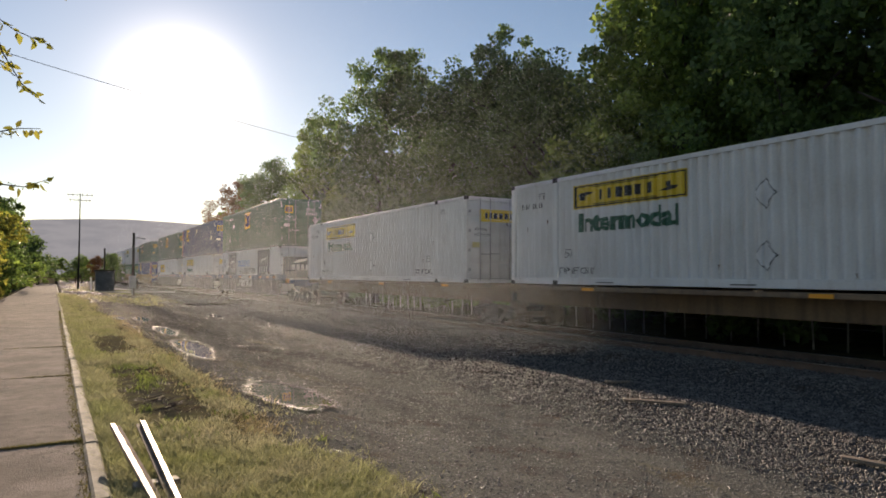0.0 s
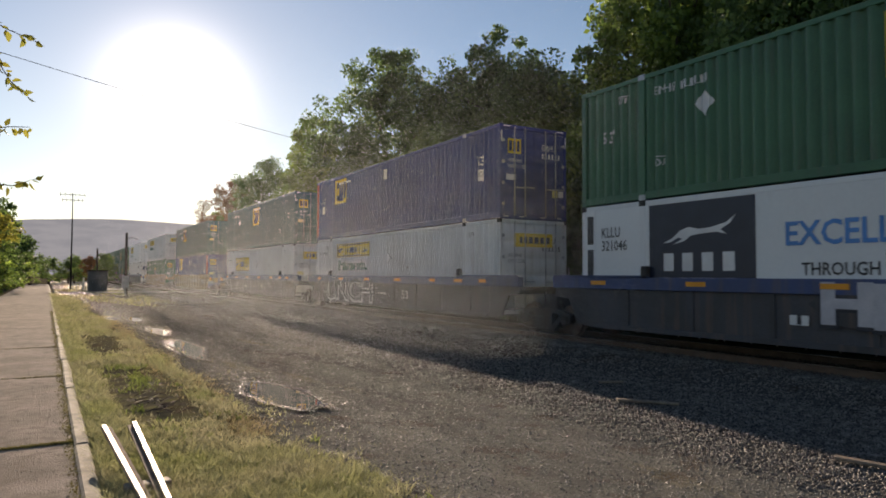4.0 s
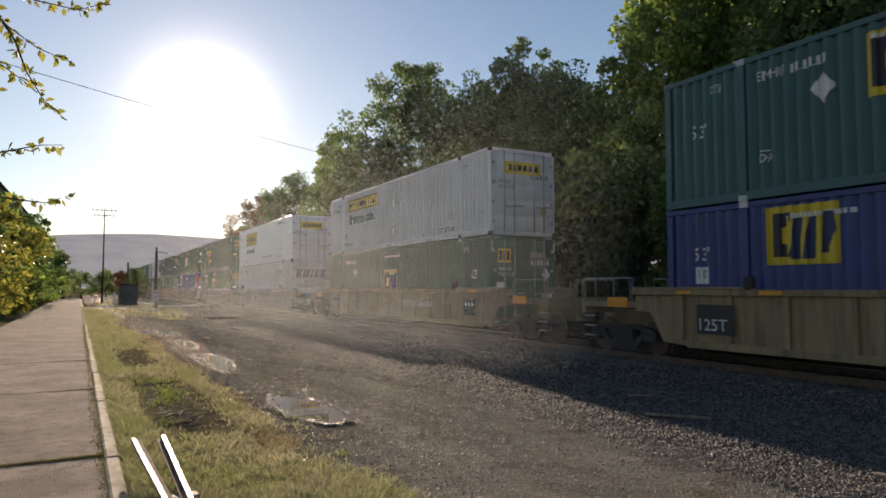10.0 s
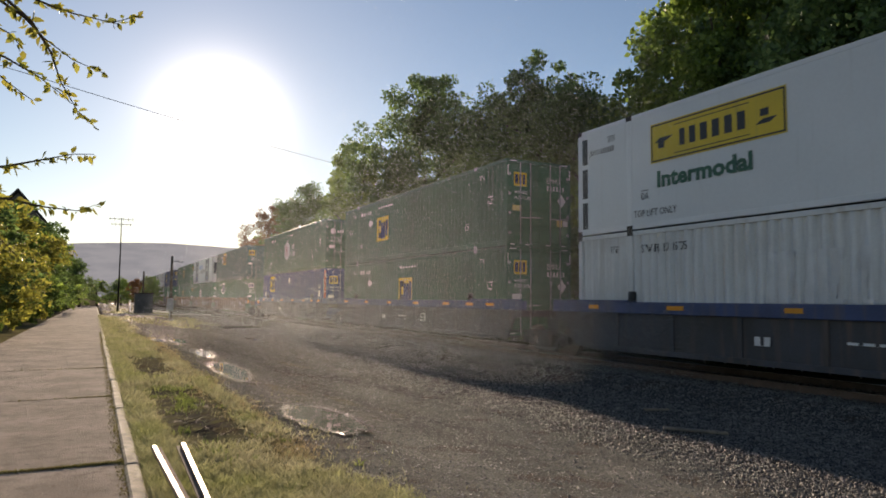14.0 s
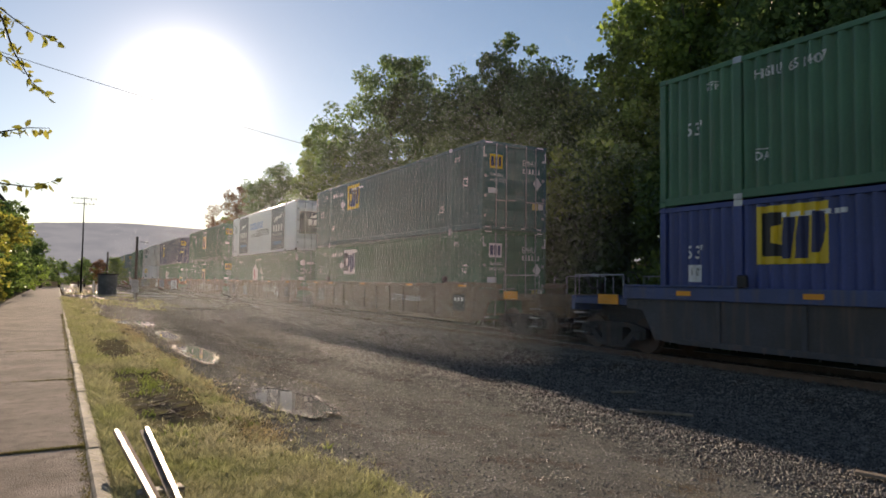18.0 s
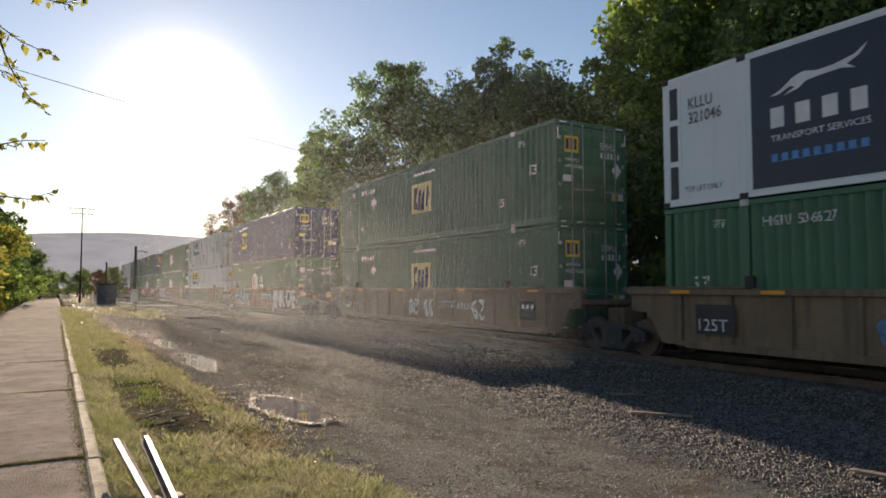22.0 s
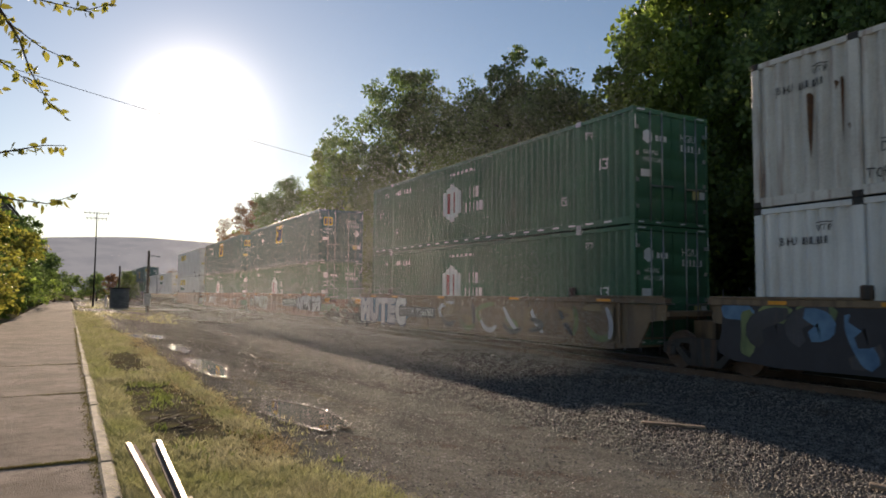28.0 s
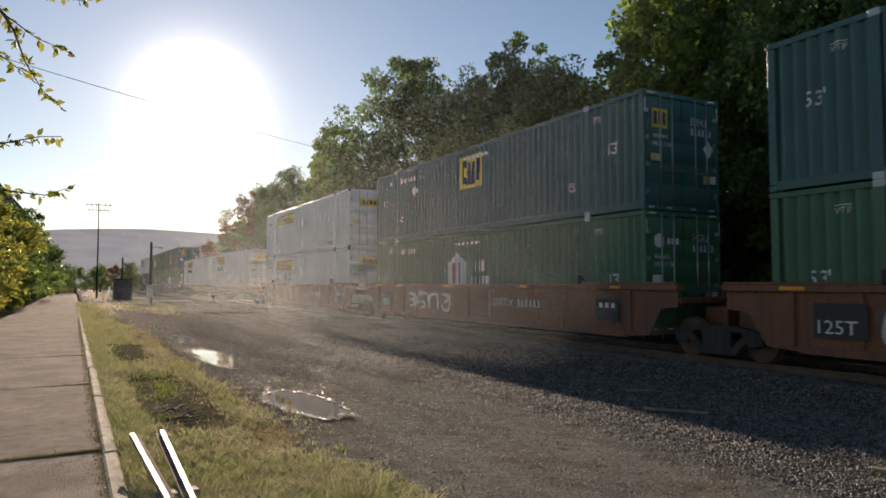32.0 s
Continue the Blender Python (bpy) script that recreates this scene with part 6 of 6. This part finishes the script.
# leafbright puts a sunlit look into some crowns' colour, as at (21.5, 17) and (22, 8)
TREES = (
    (21.6, 46.0, 19.4, 0, "leaf", 0.93, 0.3), (18.8, 42.0, 12.0, 1, "leaf", 1.0, 2.0), (24.0, 39.5, 16.0, 2, "leaf", 1.0, 1.0),
    (21.8, 30.6, 15.5, 1, "leaf", 1.0, 0.9), (20.0, 25.0, 12.2, 2, "leaf", 0.95, 2.6), (19.6, 16.6, 16.5, 3, "leafbright", 0.95, 4.0),
    (21.5, 17.0, 16.0, 0, "leafbright", 1.0, 5.1), (19.8, 12.5, 14.0, 2, "leaf", 1.0, 0.2), (22.0, 8.0, 16.5, 1, "leafbright", 1.1, 3.3),
    (20.5, 3.0, 14.0, 0, "leaf", 1.0, 1.2), (28.0, 21.0, 17.0, 0, "leaf", 1.1, 2.2), (27.5, 14.0, 19.0, 2, "leaf", 1.1, 3.9), (29.0, 34.0, 14.0, 3, "leaf", 1.1, 0.8),
    (20.5, 56.0, 16.0, 3, "leafbright", 1.1, 1.9), (23.0, 66.0, 15.2, 1, "leafbright", 1.1, 0.5), (22.0, 78.0, 15.2, 2, "leaf", 1.1, 4.4),
    (22.0, 94.0, 14.8, 0, "leafred", 1.15, 0.7), (24.0, 108.0, 12.0, 1, "leafbright", 1.1, 2.7), (23.0, 122.0, 10.5, 3, "leaf", 1.0, 5.5), (24.0, 142.0, 10.0, 2, "leafred", 1.0, 1.5),
    (28.0, 50.0, 16.0, 2, "leaf", 1.0, 1.0), (28.0, 5.0, 18.0, 1, "leaf", 1.1, 1.0),
)


def build_trees():
    words = {"leaf": "tall leafy tree with a dense dark green crown", "leafbright": "tree with a fresh yellow-green crown, brightened as if sunlit", "leafred": "tree with reddish brown spring leaves"}
    for x, y, h, v, leaf, sp, turn in TREES:
        tree(x, y, h, v, leaf, words[leaf], sp, turn, near=True if y < 100 and x < 24.5 else None)
    for k in range(12):
        y = -12 + k * 4.6
        tree(24.5 + (k % 3) * 1.4, y, 9.0 + (k % 4), 3, "leaf", words["leaf"], 1.25, k * 1.1, group="young trees behind the railway")
    # thick undergrowth along the far side of the track
    for k in range(26):
        y = -2 + k * 4.4 + random.uniform(-1, 1)
        b = thing("shrub", "dense dark green shrub beneath the trees", "shrub", "undergrowth behind the railway")
        s = random.uniform(0.9, 1.4)
        x = 18.2 + random.uniform(0.0, 1.2)
        b.matrix_basis = Matrix.Translation((x, y, ground_z(x, y) - 0.1)) @ Matrix.Rotation(random.uniform(0, 6), 4, "Z") @ Matrix.Diagonal((s, s, s * 1.15, 1))
        link_mesh("crown", crown_mesh(("shrub", k % 3), 140 + k % 3, 0.0, 4.4, 2.6, 110, 70, 0.24, 6), "leaf", b)
        link_mesh("trunk", trunk_mesh(("stems", k % 3), 150 + k % 3, 4.0, 0.07, 1.6), "bark", b)
        if k % 2 == 0:
            copy_thing(b, Matrix.Translation((22.0, y + 2, ground_z(22.0, y) - 0.1)) @ Matrix.Rotation(k, 4, "Z"))


build_trees()


def build_left_side():
    """Shrubs and small trees along the house side of the footpath, and a steep roof behind them."""
    # leafyellow also brightens two of these crowns as if backlit
    for k, (x, y, h, leaf, sp) in enumerate(((-4.6, 27, 5.7, "leafyellow", 0.58), (-4.8, 33, 6.7, "leaf", 0.55), (-4.5, 40, 6.6, "leafyellow", 0.56), (-4.6, 48, 7.8, "leafbright", 0.55),
                                             (-4.0, 57, 7.3, "leaf", 0.56), (-4.0, 68, 7.5, "leafbright", 0.58), (-3.4, 80, 6.6, "leaf", 0.62), (-2.9, 95, 5.2, "leafbright", 0.6), (-2.0, 112, 5.0, "leaf", 0.8), (0.4, 128, 4.6, "leafbright", 0.8))):
        t = tree(x, y, h, k % 4, leaf, "small leafy tree with yellow-green leaves beside the footpath", 1.25 * sp / 0.55, k * 1.3, "small_tree", "trees beside the footpath")
    for k in range(16):
        x, y = -3.7 + random.uniform(-0.3, 0.2), 22 + k * 5.4
        b = thing("hedge_shrub", "green shrub spilling towards the footpath", "shrub", "shrubs beside the footpath")
        s = random.uniform(0.28, 0.42)
        b.matrix_basis = Matrix.Translation((x, y, -0.05)) @ Matrix.Rotation(k, 4, "Z") @ Matrix.Diagonal((s, s, s * 1.3, 1))
        link_mesh("crown", crown_mesh(("shrub", k % 3), 140 + k % 3, 0.0, 4.4, 2.6, 110, 70, 0.24, 6), "leafbright" if k % 3 else "leafyellow", b)
        link_mesh("trunk", trunk_mesh(("stems", k % 3), 150 + k % 3, 4.0, 0.07, 1.6), "bark", b)
    # low trees that close the view along the lane
    for k in range(12):
        x, y = 3.0 + k * 1.7 + random.uniform(-0.5, 0.5), 132 + random.uniform(-8, 16)
        if x > 10.5:
            x += 6
        tree(x, y, random.uniform(4.0, 6.5), k % 4, ("leaf", "leafbright", "leafred")[k % 3], "distant small tree at the end of the lane", 1.2, k, "distant_tree", "trees at the end of the lane")
    h = thing("house", "pale house with a steep dark shingle roof behind trees", "house")
    h.matrix_basis = pose(-9.0, 104, 0.9, 0, 0, 0)
    bm = bmesh.new()
    add_box(bm, -5.4, 5.4, -5, 5, -1.1, 6.9)
    link_mesh("wall", finish(bm, "house wall"), "siding", h)
    for s in (-1, 1):
        bm = bmesh.new()
        vs = [bm.verts.new(c) for c in ((s * 6.0, -5.5, 6.4), (s * 6.0, 5.5, 6.4), (0, 5.5, 13.7), (0, -5.5, 13.7), (s * 6.0, -5.5, 6.7), (s * 6.0, 5.5, 6.7), (0, 5.5, 14.0), (0, -5.5, 14.0))]
        for f in ((0, 1, 2, 3), (4, 5, 6, 7), (0, 1, 5, 4), (2, 3, 7, 6), (0, 3, 7, 4), (1, 2, 6, 5)):
            bm.faces.new([vs[i] for i in f])
        bmesh.ops.recalc_face_normals(bm, faces=bm.faces[:])
        link_mesh("roof", finish(bm, "roof"), "shingle", h)
    for s in (-5.0, 5.0):
        bm = bmesh.new()
        a = [bm.verts.new(c) for c in ((-5.4, s - 0.02 * s, 6.9), (5.4, s - 0.02 * s, 6.9), (0, s - 0.02 * s, 13.5))]
        b = [bm.verts.new((v.co.x, s - 0.05 * s, v.co.z)) for v in a]
        bm.faces.new(a)
        bm.faces.new(b[::-1])
        for i in range(3):
            bm.faces.new((a[i], a[(i + 1) % 3], b[(i + 1) % 3], b[i]))
        bmesh.ops.recalc_face_normals(bm, faces=bm.faces[:])
        link_mesh("gable", finish(bm, "gable"), "siding", h)


build_left_side()


def build_branches():
    """A tree that stands beside the bystander: its thin leafy branches hang into view."""
    t = thing("young_tree", "young tree with thin twigs and yellow-green leaves beside the footpath", "tree")
    bm = bmesh.new()
    add_tube(bm, ((-3.4, 3.4, -0.1), (-3.3, 3.45, 1.2), (-3.15, 3.5, 2.4), (-2.9, 3.5, 4.0)), (0.11, 0.09, 0.07, 0.04), 10)
    link_mesh("trunk", finish(bm, "trunk", True), "bark", t)
    rnd = random.Random(5)
    ways = (((-3.05, 3.5, 3.2), (-1.5, 3.7, 3.35), (-0.55, 3.92, 3.14), (-0.31, 3.94, 3.08), (-0.2, 3.95, 3.06), (-0.01, 3.96, 3.05), (0.12, 3.94, 3.11)),
            ((-3.1, 3.5, 2.9), (-1.4, 3.8, 3.25), (-0.55, 3.94, 3.08), (-0.41, 3.96, 3.0), (-0.32, 4.0, 2.92), (-0.19, 4.03, 2.84), (-0.05, 4.05, 2.8)),
            ((-1.4, 3.8, 3.25), (-0.6, 3.9, 3.15), (-0.38, 3.97, 2.99), (-0.29, 4.02, 2.86), (-0.24, 4.06, 2.72), (-0.16, 4.1, 2.59), (-0.09, 4.12, 2.53)),
            ((-3.15, 3.5, 2.5), (-1.2, 3.9, 2.95), (-0.49, 4.02, 2.8), (-0.34, 4.05, 2.73), (-0.22, 4.08, 2.65)),
            ((-3.15, 3.5, 2.4), (-1.2, 3.9, 2.8), (-0.6, 4.02, 2.78), (-0.48, 4.03, 2.68), (-0.36, 4.05, 2.6)),
            ((-3.2, 3.5, 2.0), (-1.3, 3.9, 2.1), (-0.48, 4.14, 2.26), (-0.33, 4.15, 2.31), (-0.17, 4.15, 2.36), (-0.07, 4.15, 2.37)),
            ((-3.25, 3.5, 1.7), (-1.2, 4.0, 2.05), (-0.47, 4.17, 2.1), (-0.3, 4.19, 2.07), (-0.14, 4.2, 2.06), (-0.02, 4.19, 2.11)),
            ((-3.2, 3.5, 2.2), (-1.4, 4.2, 2.5), (-0.7, 4.5, 2.2), (-0.55, 4.5, 1.95), (-0.42, 4.5, 1.8)),
            ((-3.05, 3.5, 3.0), (-1.4, 3.9, 3.3), (-0.7, 4.1, 3.05), (-0.48, 4.1, 2.95), (-0.42, 4.1, 2.88)))
    for way in ways:
        bm = bmesh.new()
        pts = [Vector(p) for p in way]
        n = len(pts)
        add_tube(bm, pts, [0.012 * (1 - k / (n - 0.6)) ** 1.8 + 0.0016 for k in range(n)], 6)
        br = link_mesh("branch", finish(bm, "branch", True), "twig", t)
        verts, faces = [], []
        for i in range(1, n - 1) if n > 3 else range(n - 1):
            a, b = pts[i], pts[i + 1]
            steps = max(2, int((b - a).length / 0.016))
            for k in range(steps):
                p = a.lerp(b, (k + rnd.random()) / steps)
                if p.x < -0.8 and rnd.random() < 0.6:
                    continue
                for _ in range(rnd.choice((1, 1, 2))):
                    u = ((b - a).normalized() * rnd.uniform(-0.1, 0.8) + Vector((rnd.gauss(0, 0.6), rnd.gauss(0, 0.6), rnd.gauss(-0.35, 0.5)))).normalized()
                    w = u.cross(Vector((rnd.gauss(0, 1), rnd.gauss(0, 1), rnd.gauss(0, 1)))).normalized()
                    nrm = u.cross(w)
                    s = rnd.uniform(0.026, 0.056)
                    q = p + u * 0.008
                    base = len(verts)
                    verts += [q, q + u * s * 0.35 + w * s * 0.3 + nrm * s * 0.08, q + u * s * 0.75 + w * s * 0.22 + nrm * s * 0.05, q + u * s * 1.1 - nrm * s * 0.1, q + u * s * 0.75 - w * s * 0.22 + nrm * s * 0.05, q + u * s * 0.35 - w * s * 0.3 + nrm * s * 0.08]
                    faces += [(base, base + 1, base + 2, base + 3), (base, base + 3, base + 4, base + 5)]
        link_mesh("leaves", fast_mesh("leaves", verts, faces), "leafyellow", br, "backlit yellow-green leaves")


build_branches()


# ---- poles, wire, fence, distance ----
def build_fixtures():
    m = thing("antenna_mast", "tall thin steel mast with television aerials on top", "antenna mast")
    m.matrix_basis = pose(2.2, 79.6, -0.1)
    link_mesh("mast", tube_mesh("mast", ((0, 0, 0), (0.02, 0, 5.5), (0, 0, 10.0)), (0.09, 0.07, 0.045), 8), "darksteel", m)
    for z, w in ((9.85, 1.2), (9.3, 1.0)):
        a = link_mesh("aerial", tube_mesh(("boom", z), ((-w, 0, z), (w, 0, z)), 0.03, 6), "darksteel", m)
        for k in range(6):
            x = -w + 0.1 + k * (2 * w - 0.2) / 5
            link_mesh("element", tube_mesh("element", ((0, -0.3, -0.22), (0, 0.3, 0.22)), 0.022, 5), "darksteel", a, at=pose(x, 0, z))
    p = thing("utility_pole", "short dark timber pole with a lamp arm", "utility pole")
    p.matrix_basis = pose(6.43, 69.6, -0.3)
    link_mesh("pole", tube_mesh("upole", ((0, 0, 0), (0, 0, 5.75)), (0.15, 0.11), 10), "poletimber", p)
    link_mesh("lamp_arm", tube_mesh("lamparm", ((0, 0, 5.2), (0.35, -0.1, 5.3), (0.75, -0.2, 5.25)), 0.03, 6), "darksteel", p)
    link_mesh("lamp_head", box_mesh(0.62, 0.98, -0.32, -0.1, 5.16, 5.28, bevel=0.03), "steel", p)
    q = thing("utility_pole", "thin dark timber pole among bushes", "utility pole")
    q.matrix_basis = pose(5.3, 92, -0.3)
    link_mesh("pole", tube_mesh("upole2", ((0, 0, 0), (0, 0, 5.0)), (0.13, 0.1), 10), "poletimber", q)
    b = thing("signal_cabinet", "dark metal trackside signal cabinet", "equipment cabinet")
    b.matrix_basis = pose(4.7, 80.5, -0.32)
    link_mesh("body", box_mesh(-0.9, 0.9, -0.8, 0.8, 0.15, 2.2, bevel=0.03), "boxgrey", b)
    link_mesh("roof", box_mesh(-1.0, 1.0, -0.9, 0.9, 2.2, 2.32, bevel=0.02), "darksteel", b)
    link_mesh("plinth", box_mesh(-0.95, 0.95, -0.85, 0.85, 0.0, 0.15), "slab", b)
    w = thing("marker_post", "short white marker post beside the lane", "marker post")
    w.matrix_basis = pose(3.55, 84, -0.3)
    link_mesh("post", box_mesh(-0.09, 0.09, -0.06, 0.06, 0, 1.5, bevel=0.02), "decalwhite", w)
    s = thing("relay_box", "pale grey relay box on a post near the pole", "equipment cabinet")
    s.matrix_basis = pose(6.2, 67.5, -0.3)
    link_mesh("body", box_mesh(-0.28, 0.28, -0.25, 0.25, 0.6, 1.75, bevel=0.03), "steel", s)
    link_mesh("post", box_mesh(-0.06, 0.06, -0.06, 0.06, 0, 0.6), "steel", s)
    for x, y, a in ((7.2, 90, 8), (6.6, 76, 70)):
        r = tagged(link_mesh("spare_rail", box_mesh(-0.05, 0.05, -4.5, 4.5, 0, 0.14, bevel=0.02), "railtop", at=pose(x, y, -0.3, 0, 0, a)), "spare steel rail lying on the ground", "rail")
    # overhead wire from a pole among the houses to one in the wood
    for x, y in ((-16.0, 35.0), (34.0, 70.0)):
        u = thing("utility_pole", "tall timber pole that carries an overhead wire", "utility pole")
        u.matrix_basis = pose(x, y, ground_z(x, y) - 0.3)
        hh = 14.6 - ground_z(x, y)
        link_mesh("pole", tube_mesh(("wirepole", x), ((0, 0, 0), (0, 0, hh)), (0.17, 0.11), 10), "poletimber", u)
        link_mesh("crossarm", box_mesh(-0.8, 0.8, -0.06, 0.06, hh - 0.5, hh - 0.38), "poletimber", u)
    pts = []
    for k in range(41):
        t = k / 40
        pts.append((-16 + 50 * t, 35 + 35 * t, 14.25 + 0.2 * t - 2.4 * (t - t * t)))
    bm = bmesh.new()
    add_tube(bm, pts, 0.02, 5)
    tagged(link_mesh("overhead_wire", finish(bm, "wire"), "cablemat"), "single thin black overhead wire", "cable")
    f = thing("wire_fence", "fence of pale thin posts and wires behind the track", "fence")
    for k in range(46):
        y = 2.2 + k * 0.83
        post = link_mesh("post", tube_mesh("fpost", ((0, 0, 0), (0, 0, 2.25)), 0.025, 6), "fencepost", f, at=pose(17.0 + 0.05 * math.sin(k * 1.7), y, ground_z(17.0, y) - 0.1, random.uniform(-1.5, 1.5), random.uniform(-1.5, 1.5)))
    for z in (0.5, 1.1, 1.7, 2.0):
        link_mesh("strand", tube_mesh(("strand", z), ((17.0, 1.5, z - 0.2), (17.0, 40.5, z - 0.2)), 0.004, 4), "fencepost", f)


build_fixtures()


def build_hill():
    """A long wooded ridge far beyond the end of the line."""
    verts, faces = [], []
    az = [-40 + k * 1.0 for k in range(121)]
    rows = ((2200, 0.0), (2500, 0.55), (2800, 0.9), (3100, 1.0), (3500, 0.6))
    for d, s in rows:
        for a in az:
            h = 3.9 + 0.25 * math.sin(a * 0.21 + 0.6) + 0.22 * noise.noise((a * 0.12, 0, 5)) + 0.03 * noise.noise((a * 1.3, d * 0.01, 1))
            if a < -1:
                h -= 0.06 * (-1 - a)
            h = max(h, 1.5)
            verts.append((d * math.sin(radians(a)), d * math.cos(radians(a)), 3100 * math.tan(radians(h)) * s - 2))
    w = len(az)
    for j in range(len(rows) - 1):
        for i in range(w - 1):
            faces.append((j * w + i, j * w + i + 1, (j + 1) * w + i + 1, (j + 1) * w + i))
    tagged(link_mesh("backdrop", fast_mesh("hill", verts, faces, True), "hill"), "wooded ridge on the horizon with haze painted into its glowing colour", "hill", kind="structure")


build_hill()


# ---- loose things on the ground ----
def build_loose():
    for x, y, ln, turn, wd in ((8.35, 7.8, 0.95, 49, 0.13), (7.7, 4.1, 0.6, 22, 0.12), (9.3, 9.6, 0.5, 80, 0.09)):
        bm = bmesh.new()
        add_box(bm, -wd / 2, wd / 2, -ln / 2, ln / 2, 0, 0.035, 0.006)
        for v in bm.verts:
            v.co.x += 0.02 * noise.noise(v.co * 4)
        tagged(link_mesh("plank", finish(bm, "plank"), "timber", at=pose(x, y, ground_z(x, y) + 0.03, 2, 1, turn)), "short broken plank of grey timber on the ballast", "plank", "planks on the ballast")
    st = thing("steel_bars", "two bright steel bars propped on a timber block in the grass", "scrap metal")
    # bar and flange colours paint each bar's sunlit edge and its browner shaded face
    for a, b, s in (((0.655, 5.0, 0.02), (0.49, 6.72, 0.26), 1), ((0.80, 5.0, 0.02), (0.745, 6.8, 0.245), -1)):
        d = Vector(b) - Vector(a)
        m = Matrix.Translation(a) @ Matrix.Rotation(math.atan2(-d.x, d.y), 4, "Z") @ Matrix.Rotation(math.asin(d.z / d.length), 4, "X")
        bar = link_mesh("bar", box_mesh(-0.021, 0.021, 0, d.length, -0.026, 0.014, bevel=0.004), "barpaint", st, at=m)
        x0, x1 = sorted((s * 0.012, s * 0.06))
        link_mesh("flange", box_mesh(x0, x1, 0, d.length - 0.01, -0.02, -0.008, bevel=0.002), "barrust", bar, "rusty flange of the bar, toned as its shaded face")
    link_mesh("block", box_mesh(-0.16, 0.16, -0.06, 0.06, -0.08, 0.06, bevel=0.01), "timber", st, "grey timber block", at=pose(0.71, 5.5, -0.0, 0, 0, 6))


build_loose()

# ---- motes for dust haze and glare ----
def build_haze_motes():
    """Added motes imitate dust haze and the veil of sun glare over the lane and the track, thick near the ground, lit
    by the low sun.
    """
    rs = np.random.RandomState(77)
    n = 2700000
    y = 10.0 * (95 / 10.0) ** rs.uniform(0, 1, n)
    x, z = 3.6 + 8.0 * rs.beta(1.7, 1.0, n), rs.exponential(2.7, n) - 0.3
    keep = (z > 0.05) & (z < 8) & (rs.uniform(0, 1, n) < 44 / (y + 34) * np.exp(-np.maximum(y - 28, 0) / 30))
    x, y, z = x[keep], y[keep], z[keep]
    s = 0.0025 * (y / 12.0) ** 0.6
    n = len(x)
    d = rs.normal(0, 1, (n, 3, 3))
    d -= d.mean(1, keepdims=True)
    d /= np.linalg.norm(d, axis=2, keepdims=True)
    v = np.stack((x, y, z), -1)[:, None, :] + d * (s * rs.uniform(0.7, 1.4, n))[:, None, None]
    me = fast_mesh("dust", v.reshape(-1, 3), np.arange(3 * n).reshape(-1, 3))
    tagged(link_mesh("haze_motes", me, "dust"), "added motes imitating dust haze and sun glare over the lane and track", "dust haze", kind="stuff")


build_haze_motes()


# ---- what moves ----
def motions():
    """The train rolls by at a steady speed; every wheel turns with it."""
    for ob, start, z in UNITS:
        walk(ob, [(t, Matrix.Translation((NEAR_X, start - SPEED * t, z))) for t in (0.0, 8.0, 16.0, 24.0, 32.0)])
    turn = math.degrees(SPEED / WHEEL_R)
    for w, a in SPINNING:
        walk(w, [(k / FPS, pose(0, a, 0, turn * k / FPS)) for k in range(32 * FPS + 1)])


motions()
